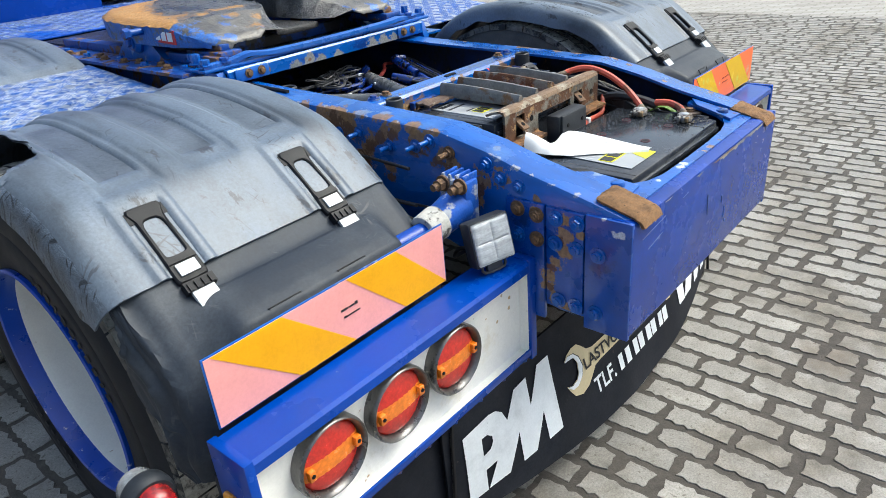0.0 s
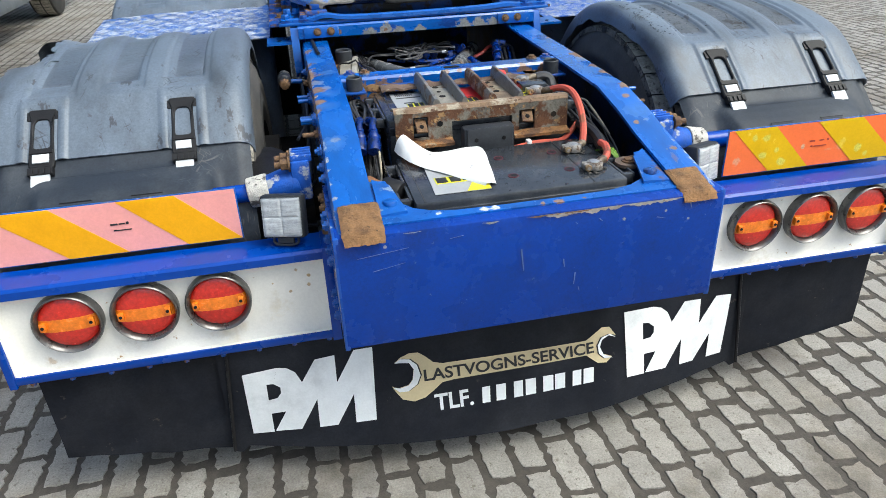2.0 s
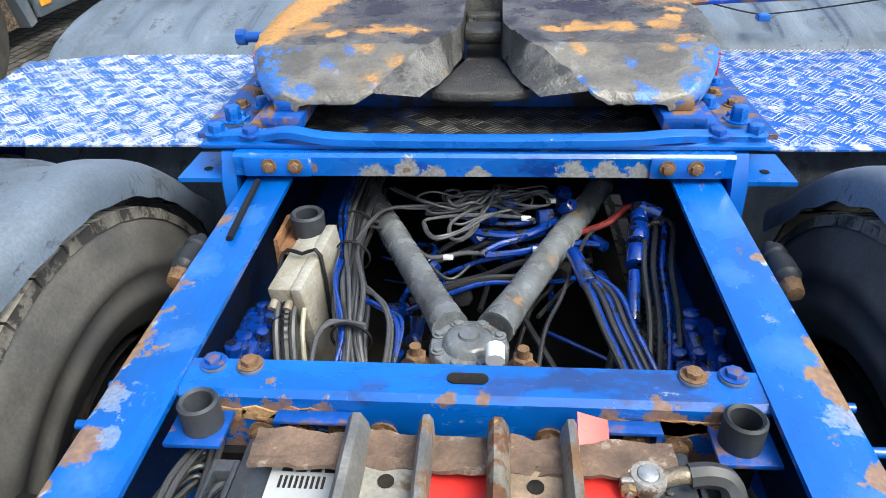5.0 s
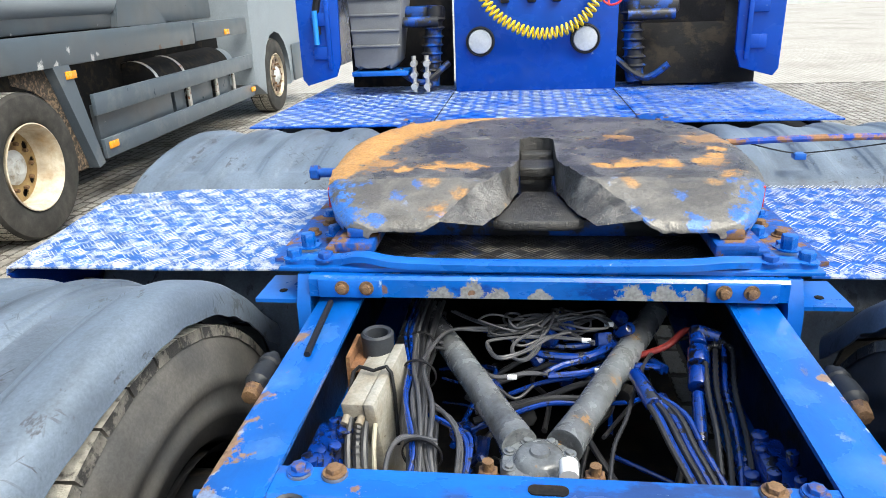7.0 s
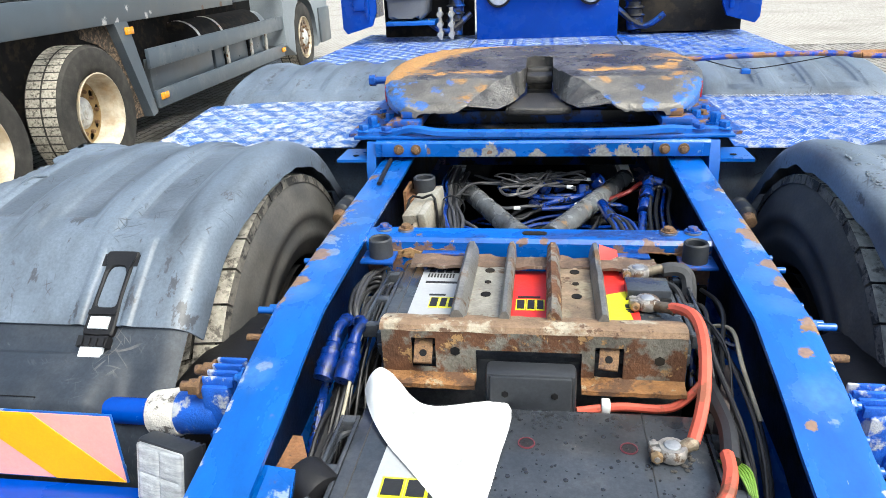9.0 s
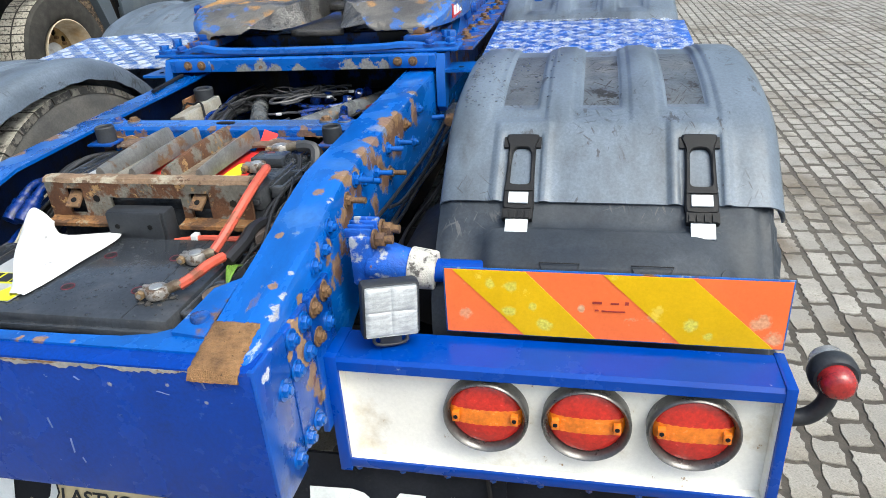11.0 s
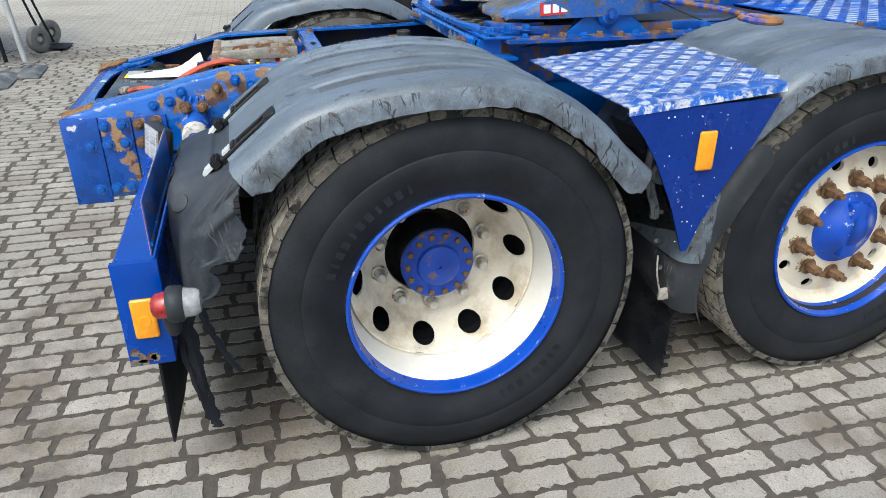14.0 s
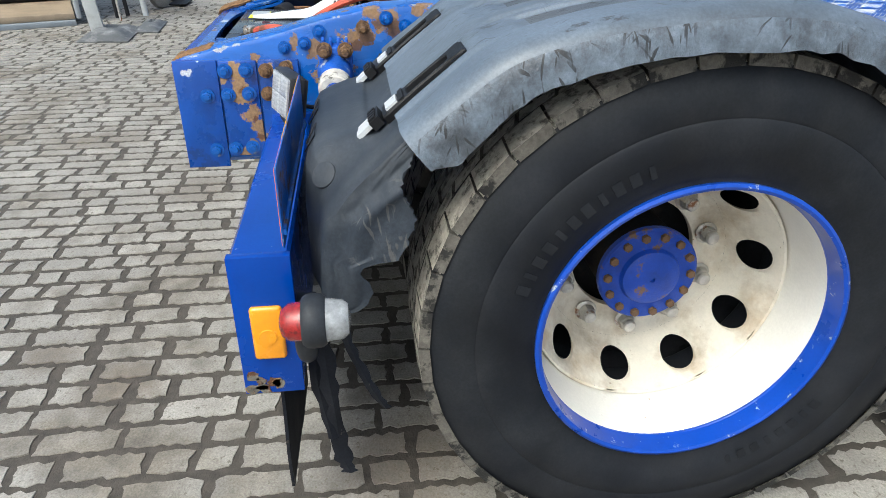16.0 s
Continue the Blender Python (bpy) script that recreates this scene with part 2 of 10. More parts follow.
def add_stain(m, spots, colour, rough=None, scale=6.0, spread=1.6, edge=0.12):
    """Stains with ragged outlines at given places (x, y, z, radius, strength) of the world."""
    nd, ln = m.node_tree.nodes, m.node_tree.links
    p = nd["Principled BSDF"]
    co = nd.new("ShaderNodeNewGeometry")
    n = nd.new("ShaderNodeTexNoise")
    n.inputs["Scale"].default_value, n.inputs["Detail"].default_value, n.inputs["Roughness"].default_value = scale, 8.0, 0.7
    ln.new(co.outputs["Position"], n.inputs["Vector"])
    fine = nd.new("ShaderNodeTexNoise")
    fine.inputs["Scale"].default_value, fine.inputs["Detail"].default_value = scale * 5, 6.0
    ln.new(co.outputs["Position"], fine.inputs["Vector"])
    tone = nd.new("ShaderNodeMix")
    tone.data_type = "RGBA"
    ln.new(fine.outputs["Fac"], tone.inputs[0])
    tone.inputs[6].default_value = (*[c * 0.25 for c in colour], 1)
    tone.inputs[7].default_value = (*[min(1, c * 1.85) for c in colour], 1)
    for x, y, z, r, strength in spots:
        d = nd.new("ShaderNodeVectorMath")
        d.operation = "DISTANCE"
        ln.new(co.outputs["Position"], d.inputs[0])
        d.inputs[1].default_value = (x, y, z)
        a = nd.new("ShaderNodeMath")
        a.operation = "MULTIPLY_ADD"
        ln.new(n.outputs["Fac"], a.inputs[0])
        a.inputs[1].default_value = r * spread
        ln.new(d.outputs["Value"], a.inputs[2])
        f = nd.new("ShaderNodeMapRange")
        ln.new(a.outputs[0], f.inputs[0])
        lo_, hi_ = (r * (spread * 0.5 + 0.4), r * (spread * 0.5 + 1.1)) if rough is None else (r * (spread * 0.5 + 0.66 - edge / 2), r * (spread * 0.5 + 0.66 + edge / 2))
        for i, v in zip((1, 2, 3, 4), (lo_, hi_, strength, 0.0)):
            f.inputs[i].default_value = v
        mx = nd.new("ShaderNodeMix")
        mx.data_type = "RGBA"
        old = p.inputs["Base Color"].links[0].from_socket
        ln.new(f.outputs[0], mx.inputs[0])
        ln.new(old, mx.inputs[6])
        ln.new(tone.outputs[2], mx.inputs[7])
        ln.new(mx.outputs[2], p.inputs["Base Color"])
        if rough is not None:
            mr = nd.new("ShaderNodeMix")
            ln.new(f.outputs[0], mr.inputs[0])
            ln.new(p.inputs["Roughness"].links[0].from_socket, mr.inputs[2])
            mr.inputs[3].default_value = rough
            ln.new(mr.outputs[0], p.inputs["Roughness"])


# ---- mesh helpers ----
def part(name, bm, material, parent=None, label="", smooth=40.0, kind=""):
    """Links a bmesh as one mesh object under a thing or under a part. material: one, or a list."""
    bmesh.ops.recalc_face_normals(bm, faces=bm.faces[:])
    me = bpy.data.meshes.new(name)
    bm.to_mesh(me)
    bm.free()
    for m in material if isinstance(material, (list, tuple)) else (material,):
        me.materials.append(m)
    if smooth:
        me.polygons.foreach_set("use_smooth", [True] * len(me.polygons))
        me.set_sharp_from_angle(angle=radians(smooth))
    ob = new(name, me)
    if parent is not None:
        ob.parent = parent
    return tagged(ob, label=label, kind=kind)


def put(bm, m, verts):
    if m is not None:
        bmesh.ops.transform(bm, matrix=m, verts=verts)
    return verts


def box(bm, x0, x1, y0, y1, z0, z1, bevel=0.0, m=None, mi=0, seg=2):
    r = bmesh.ops.create_cube(bm, size=1.0, matrix=Matrix.Translation(((x0 + x1) / 2, (y0 + y1) / 2, (z0 + z1) / 2)) @ Matrix.Diagonal((abs(x1 - x0), abs(y1 - y0), abs(z1 - z0), 1)))
    vs = r["verts"]
    if bevel:
        es = list({e for v in vs for e in v.link_edges})
        b = bmesh.ops.bevel(bm, geom=es, offset=bevel, segments=seg, affect="EDGES", profile=0.5)
        vs = list({v for f in b["faces"] for v in f.verts} | {v for v in vs if v.is_valid})
    if mi:
        for f in {f for v in vs for f in v.link_faces}:
            f.material_index = mi
    return put(bm, m, vs)


def prism(bm, poly, axis, a0, a1, bevel=0.0, m=None, mi=0):
    """A flat outline (two coordinates a point) made solid along axis 'x', 'y' or 'z'."""
    def place(u, v, a):
        return {"x": (a, u, v), "y": (u, a, v), "z": (u, v, a)}[axis]
    lo = [bm.verts.new(place(u, v, a0)) for u, v in poly]
    hi = [bm.verts.new(place(u, v, a1)) for u, v in poly]
    fs = [bm.faces.new(lo), bm.faces.new(hi[::-1])]
    n = len(poly)
    for i in range(n):
        fs.append(bm.faces.new((lo[i], hi[i], hi[(i + 1) % n], lo[(i + 1) % n])))
    vs = lo + hi
    if bevel:
        es = list({e for f in fs[:2] for e in f.edges})
        b = bmesh.ops.bevel(bm, geom=es, offset=bevel, segments=2, affect="EDGES", profile=0.5)
        vs = list({v for f in b["faces"] for v in f.verts} | {v for v in vs if v.is_valid})
    if mi:
        for f in {f for v in vs for f in v.link_faces}:
            f.material_index = mi
    return put(bm, m, vs)


def cyl(bm, p0, p1, r0, r1=None, seg=20, bevel=0.0, mi=0):
    p0, p1 = Vector(p0), Vector(p1)
    d = p1 - p0
    m = Matrix.Translation((p0 + p1) / 2) @ d.to_track_quat("Z", "Y").to_matrix().to_4x4()
    r = bmesh.ops.create_cone(bm, cap_ends=True, segments=seg, radius1=r0, radius2=r0 if r1 is None else r1, depth=d.length, matrix=m)
    vs = r["verts"]
    if bevel:
        es = [e for e in {e for v in vs for e in v.link_edges} if any(len(f.verts) > 4 for f in e.link_faces)]
        b = bmesh.ops.bevel(bm, geom=es, offset=bevel, segments=2, affect="EDGES", profile=0.5)
        vs = list({v for f in b["faces"] for v in f.verts} | {v for v in vs if v.is_valid})
    if mi:
        for f in {f for v in vs for f in v.link_faces}:
            f.material_index = mi
    return vs


def lathe(bm, profile, centre, axis=(1, 0, 0), seg=64, closed=False, mi=None):
    """Turns a profile of (radius, distance along the axis) round the axis through centre."""
    ax = Vector(axis).normalized()
    u = ax.orthogonal().normalized()
    v = ax.cross(u)
    c = Vector(centre)
    rings = []
    for r, a in profile:
        rings.append([bm.verts.new(c + ax * a + (u * math.cos(6.283185 * i / seg) + v * math.sin(6.283185 * i / seg)) * r) for i in range(seg)])
    pairs = list(zip(rings, rings[1:])) + ([(rings[-1], rings[0])] if closed else [])
    for k, (a, b) in enumerate(pairs):
        for i in range(seg):
            f = bm.faces.new((a[i], a[(i + 1) % seg], b[(i + 1) % seg], b[i]))
            if mi:
                f.material_index = mi[k]
    return rings


def smooth_line(pts, n=6):
    """Points on a smooth line through pts."""
    pts = [Vector(p) for p in pts]
    out = []
    for i in range(len(pts) - 1):
        a, b, c, d = pts[max(i - 1, 0)], pts[i], pts[i + 1], pts[min(i + 2, len(pts) - 1)]
        for k in range(n):
            t = k / n
            out.append(0.5 * (2 * b + (c - a) * t + (2 * a - 5 * b + 4 * c - d) * t * t + (3 * b - a - 3 * c + d) * t ** 3))
    return out + [pts[-1]]


def tube(bm, pts, r, seg=8, n=6, ridged=0.0, mi=0):
    """A hose or cable along a smooth line. ridged: depth of the rings of a corrugated hose."""
    line = smooth_line(pts, n) if n > 1 else [Vector(p) for p in pts]
    prev, rings = None, []
    for i, p in enumerate(line):
        d = (line[min(i + 1, len(line) - 1)] - line[max(i - 1, 0)]).normalized()
        if prev is None:
            u = d.orthogonal().normalized()
        else:
            u = (prev - d * prev.dot(d)).normalized()
        prev = u
        v = d.cross(u)
        rr = r - (ridged if i % 2 else 0)
        rings.append([bm.verts.new(p + (u * math.cos(6.283185 * k / seg) + v * math.sin(6.283185 * k / seg)) * rr) for k in range(seg)])
    fs = []
    for a, b in zip(rings, rings[1:]):
        for k in range(seg):
            fs.append(bm.faces.new((a[k], a[(k + 1) % seg], b[(k + 1) % seg], b[k])))
    fs += [bm.faces.new(rings[0][::-1]), bm.faces.new(rings[-1])]
    for f in fs:
        f.material_index = mi


def sheet(bm, grid, thick=0.0, mi=0):
    """A sheet through a grid of points, made solid by thick along its normals."""
    rows = [[bm.verts.new(p) for p in row] for row in grid]
    fs = []
    for a, b in zip(rows, rows[1:]):
        for i in range(len(a) - 1):
            fs.append(bm.faces.new((a[i], a[i + 1], b[i + 1], b[i])))
    for f in fs:
        f.material_index = mi
    if thick:
        for f in fs:
            f.normal_update()
        under = []
        for row in rows:
            line = []
            for v in row:
                n = sum((f.normal for f in v.link_faces), Vector())
                line.append(bm.verts.new(v.co - n.normalized() * thick if n.length > 1e-6 else v.co))
            under.append(line)
        for a, b in zip(under, under[1:]):
            for i in range(len(a) - 1):
                bm.faces.new((a[i], b[i], b[i + 1], a[i + 1])).material_index = mi
        ring = rows[0] + [r[-1] for r in rows[1:]] + rows[-1][-2::-1] + [r[0] for r in rows[-2:0:-1]]
        low = under[0] + [r[-1] for r in under[1:]] + under[-1][-2::-1] + [r[0] for r in under[-2:0:-1]]
        for i in range(len(ring)):
            j = (i + 1) % len(ring)
            bm.faces.new((ring[i], low[i], low[j], ring[j])).material_index = mi
    return rows


def cells(bm, xs, zs, keep, y0, y1):
    """A pierced upright plate: the fields of a grid that are kept, as one connected solid."""
    made = {}

    def v(i, j, y):
        if (i, j, y) not in made:
            made[i, j, y] = bm.verts.new((xs[i], y, zs[j]))
        return made[i, j, y]
    on = {(i, j) for i in range(len(xs) - 1) for j in range(len(zs) - 1) if keep(i, j)}
    for i, j in on:
        bm.faces.new((v(i, j, y0), v(i + 1, j, y0), v(i + 1, j + 1, y0), v(i, j + 1, y0)))
        bm.faces.new((v(i, j, y1), v(i, j + 1, y1), v(i + 1, j + 1, y1), v(i + 1, j, y1)))
        for di, dj, a, b in ((-1, 0, (i, j), (i, j + 1)), (1, 0, (i + 1, j), (i + 1, j + 1)), (0, -1, (i, j), (i + 1, j)), (0, 1, (i, j + 1), (i + 1, j + 1))):
            if (i + di, j + dj) not in on:
                bm.faces.new((v(*a, y0), v(*b, y0), v(*b, y1), v(*a, y1)))


def B():
    return bmesh.new()


HEX = {}


def bolt(parent, at, along, r=0.013, h=0.012, material=None, washer=True, stud=0.0, name="bolt"):
    """A hexagon bolt head with its washer, pointing along a direction."""
    material = material or steel
    key = (round(r, 4), round(h, 4), material.name, washer, round(stud, 3))
    if key not in HEX:
        bm = B()
        if washer:
            cyl(bm, (0, 0, 0), (0, 0, 0.003), r * 1.5, seg=16)
        cyl(bm, (0, 0, 0), (0, 0, h), r, seg=6, bevel=r * 0.12)
        if stud:
            cyl(bm, (0, 0, 0), (0, 0, h + stud), r * 0.55, seg=10)
        ob = part(name, bm, material, parent)
        HEX[key] = ob.data
    else:
        ob = new(name, HEX[key])
        ob.parent = parent
    ob.matrix_basis = Matrix.Translation(at) @ Vector(along).to_track_quat("Z", "Y").to_matrix().to_4x4()
    return ob


def thing(name, label, category, group="", at=(0, 0, 0)):
    e = new(name)
    e.location = at
    return tagged(e, label, category, group)


def step(x, a, b):
    u = max(0.0, min(1.0, (x - a) / (b - a)))
    return u * u * (3 - 2 * u)


def lerp(table, v):
    """Reads a table of (v, value) pairs, straight between its rows."""
    if v <= table[0][0]:
        return table[0][1]
    for (a, x), (b, y) in zip(table, table[1:]):
        if v <= b:
            return x + (y - x) * (v - a) / (b - a)
    return table[-1][1]

# ---- ground: one sheet to the horizon, with interlocking paving blocks laid on it near the vehicles ----
joint = mat("joint_sand", (0.1, 0.09, 0.075), 0.95, var=0.4, scale=22, bump=0.8, second=(0.075, 0.066, 0.055), amount=0.42, sscale=1.3, soft=0.25)
stone = mat("paving_block", (0.325, 0.308, 0.278), 0.85, var=0.22, scale=9, bump=0.4, second=(0.19, 0.17, 0.14), amount=0.36, sscale=1.6, soft=0.14, third=(0.17, 0.155, 0.13), tamount=0.26, tscale=60, island=0.5, speck=0.2)



STAINS = [(1.62, 2.42, 0.2, 0.75), (1.75, 2.25, 0.14, 0.7), (1.45, 2.2, 0.12, 0.6), (0.6, -0.25, 0.14, 0.6), (0.45, -0.5, 0.1, 0.5), (2.9, 4.2, 0.22, 0.5), (1.95, 3.1, 0.25, 0.6), (2.3, 2.7, 0.14, 0.55), (1.9, 1.6, 0.12, 0.4), (2.6, 1.9, 0.2, 0.4), (1.5, 0.1, 0.16, 0.4), (2.2, 0.4, 0.2, 0.35), (-1.6, -0.9, 0.25, 0.4), (0.9, -1.2, 0.3, 0.4), (3.6, 3.0, 0.35, 0.4), (1.0, 0.5, 0.2, 0.55), (-0.8, -0.3, 0.2, 0.4)]
STAINS = [(x, y, 0, r, k) for x, y, r, k in STAINS]
add_stain(stone, STAINS, (0.1, 0.075, 0.05))
add_stain(joint, STAINS + [(0.2, -0.7, 0, 1.5, 0.75), (1.5, 0.3, 0, 1.2, 0.75), (1.6, 1.5, 0, 0.8, 0.7), (-1.5, -0.2, 0, 1.2, 0.6)], (0.06, 0.052, 0.044))


def far_paving():
    """Paving too far off to be told apart: the blocks' rows as a pattern of tone at their true pitch."""
    m = bpy.data.materials.new("far_paving")
    m.use_nodes = True
    nd, ln = m.node_tree.nodes, m.node_tree.links
    p = nd["Principled BSDF"]
    co = nd.new("ShaderNodeTexCoord")
    mp = nd.new("ShaderNodeMapping")
    mp.inputs["Rotation"].default_value = (0, 0, radians(90))
    ln.new(co.outputs["Object"], mp.inputs["Vector"])
    br = nd.new("ShaderNodeTexBrick")
    br.inputs["Scale"].default_value = 1.0
    br.inputs["Brick Width"].default_value, br.inputs["Row Height"].default_value = 0.21, 0.097
    br.inputs["Mortar Size"].default_value, br.inputs["Mortar Smooth"].default_value = 0.008, 0.4
    br.inputs["Color1"].default_value, br.inputs["Color2"].default_value = (0.37, 0.35, 0.315, 1), (0.32, 0.3, 0.27, 1)
    br.inputs["Mortar"].default_value = (0.19, 0.172, 0.145, 1)
    ln.new(mp.outputs["Vector"], br.inputs["Vector"])
    n = nd.new("ShaderNodeTexNoise")
    n.inputs["Scale"].default_value, n.inputs["Detail"].default_value = 0.5, 8
    ln.new(co.outputs["Object"], n.inputs["Vector"])
    mx = nd.new("ShaderNodeMix")
    mx.data_type, mx.blend_type = "RGBA", "MULTIPLY"
    r = nd.new("ShaderNodeMapRange")
    ln.new(n.outputs["Fac"], r.inputs[0])
    r.inputs[1].default_value, r.inputs[2].default_value, r.inputs[3].default_value, r.inputs[4].default_value = 0.5, 0.7, 0.0, 0.5
    ln.new(r.outputs[0], mx.inputs[0])
    ln.new(br.outputs["Color"], mx.inputs[6])
    mx.inputs[7].default_value = (0.5, 0.46, 0.4, 1)
    ln.new(mx.outputs[2], p.inputs["Base Color"])
    p.inputs["Roughness"].default_value = 0.85
    return m


NEAR = (-6.6, 7.2, -3.4, 12.0)  # the laid stretch: x0, x1, y0, y1
bm = B()
g = [[Vector((x, y, -0.0034 if NEAR[0] - 0.1 < x < NEAR[1] + 0.1 and NEAR[2] - 0.1 < y < NEAR[3] + 0.1 else 0.0)) for x in (-400, -60, NEAR[0] - 0.1, NEAR[0], 0, NEAR[1], NEAR[1] + 0.1, 60, 400)] for y in (-400, -60, NEAR[2] - 0.1, NEAR[2], 4, NEAR[3], NEAR[3] + 0.1, 60, 400)]
sheet(bm, g)
for f in bm.faces:
    c = f.calc_center_median()
    f.material_index = 0 if NEAR[0] < c.x < NEAR[1] and NEAR[2] < c.y < NEAR[3] else 1
ground = tagged(part("ground", bm, [joint, far_paving()], smooth=0), label="grey-beige interlocking block paving with sandy joints", kind="structure")

RY, RX = 0.21, 0.097


def block_outline(rng, length):
    """The outline of one worn block: crumbled long sides along y, shorter ragged ends."""
    ly = length / 2 - 0.0035
    lx = RX / 2 - 0.0045
    n = max(5, int(length / 0.019))
    gap0, gap1 = rng.uniform(0.001, 0.01), rng.uniform(0.001, 0.01)
    skew = rng.uniform(-0.012, 0.012)
    pts = []
    for i in range(n):
        v = -ly + gap0 + (2 * ly - gap0 - gap1) * i / (n - 1)
        pts.append((lx - (0.0065 if i % 2 else 0.0) - rng.random() ** 2 * 0.009 - (0.006 if i in (0, n - 1) else 0), v + skew * 0.5 + rng.uniform(-0.003, 0.003)))
    for i in range(1, 4):
        pts.append((lx - 2 * lx * i / 4, ly - gap1 + rng.uniform(-0.006, 0.004) + skew * (0.5 - i / 4)))
    for i in range(n):
        v = ly - gap1 - (2 * ly - gap0 - gap1) * i / (n - 1)
        pts.append((-lx + (0.0065 if i % 2 else 0.0) + rng.random() ** 2 * 0.009 + (0.006 if i in (0, n - 1) else 0), v - skew * 0.5 + rng.uniform(-0.003, 0.003)))
    for i in range(1, 4):
        pts.append((-lx + 2 * lx * i / 4, -ly + gap0 + rng.uniform(-0.004, 0.006) - skew * (0.5 - i / 4)))
    return pts


def block_faces(pts):
    """Vertices and faces of a block with a worn upper edge; its top lies at z = 0."""
    n = len(pts)
    vs = [(x, y, -0.012) for x, y in pts] + [(x * 0.975, y * 0.985, 0.0) for x, y in pts]
    fs = [[i, (i + 1) % n, n + (i + 1) % n, n + i] for i in range(n)]
    return vs, fs + [[n + i for i in range(n)]]


rng = random.Random(7)
SIZES = (RY, RY * 0.75, RY * 0.5)
VARIANTS = {h: [block_faces(block_outline(rng, h)) for _ in range(14)] for h in SIZES}
VARIANT_MESH = {}
for h, vs_ in VARIANTS.items():
    for k, (vv, ff) in enumerate(vs_):
        me = bpy.data.meshes.new("paving_block")
        me.from_pydata(vv, [], ff)
        me.materials.append(stone)
        VARIANT_MESH[h, k] = me
rest_v, rest_f, singles = [], [], []
ix0, ix1 = int(NEAR[0] / RX), int(NEAR[1] / RX)
for ix in range(ix0, ix1):
    y = NEAR[2] + (RY / 2 if ix % 2 else 0.0) + rng.uniform(-0.03, 0.03)
    while y < NEAR[3] - 0.2:
        length = rng.choices(SIZES, (0.46, 0.2, 0.34))[0]
        k = rng.randrange(14)
        cx, cy = (ix + 0.5) * RX, y + length / 2
        m = Matrix.Translation((cx + rng.uniform(-0.002, 0.002), cy, rng.uniform(-0.0012, 0.0012))) @ Euler((rng.uniform(-0.004, 0.004), rng.uniform(-0.006, 0.006), rng.uniform(-0.014, 0.014))).to_matrix().to_4x4()
        if 1.3 < cx < 2.0 and -0.5 < cy < 1.7 and len(singles) < 290:
            singles.append((VARIANT_MESH[length, k], m))
        else:
            vv, ff = VARIANTS[length][k]
            o = len(rest_v)
            mm = np.array(m)
            rest_v += (np.array(vv) @ mm[:3, :3].T + mm[:3, 3]).tolist()
            rest_f += [[o + i for i in f] for f in ff]
        y += length + rng.choice((0.002, 0.004, 0.012))
me = bpy.data.meshes.new("paving_blocks")
me.from_pydata(rest_v, [], rest_f)
me.materials.append(stone)
paving = tagged(new("paving", me), label="toothed concrete paving blocks in staggered rows", kind="stuff")
paving.parent = ground

# ---- the blue tractor truck; its rear beam stands at y = 0, its nose towards +y ----
truck = thing("tractor_truck", "blue three-axle tractor truck with worn paint and rusty frame", "truck")

RAIL_TOP = [(-0.01, 0.858), (0.1, 0.888), (0.26, 0.924), (0.37, 0.955), (0.5, 0.982), (0.85, 0.994), (1.15, 1.0), (1.4, 1.008), (6.0, 1.02)]
RAIL_LOW = [(-0.01, 0.59), (0.2, 0.592), (0.5, 0.69), (0.9, 0.72), (6.0, 0.74)]
XI, XO = 0.345, 0.437  # inner and outer face of the frame rails


def frame_rail(s):
    """A C-section rail with rounded outer edges, bent down towards the rear."""
    ys = [0.012, 0.05, 0.1, 0.18, 0.26, 0.32, 0.37, 0.43, 0.5, 0.6, 0.85, 1.15, 1.4, 2.4, 4.0, 6.0]
    bm = B()
    rings = []
    for y in ys:
        t, b = lerp(RAIL_TOP, y), lerp(RAIL_LOW, y)
        w = 0.006 * noise.noise((y * 7, s * 3, 0))
        sec = [(XI, t - 0.008), (XI, t), (XO - 0.016, t), (XO - 0.005, t - 0.004), (XO, t - 0.015), (XO, b + 0.012), (XO - 0.012, b), (XI + 0.01, b), (XI + 0.01, b + 0.008), (XO - 0.01, b + 0.008), (XO - 0.01, t - 0.009)]
        rings.append([bm.verts.new((s * (x + w * 0.3), y, z)) for x, z in sec])
    n = len(rings[0])
    for a, c in zip(rings, rings[1:]):
        for i in range(n):
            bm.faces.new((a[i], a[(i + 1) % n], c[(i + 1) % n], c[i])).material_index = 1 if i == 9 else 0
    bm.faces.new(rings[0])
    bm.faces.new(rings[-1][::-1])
    return part("frame_rail", bm, [rail_paint, shaded_grimy_web], truck, "blue steel frame rail with chipped paint and rust patches")


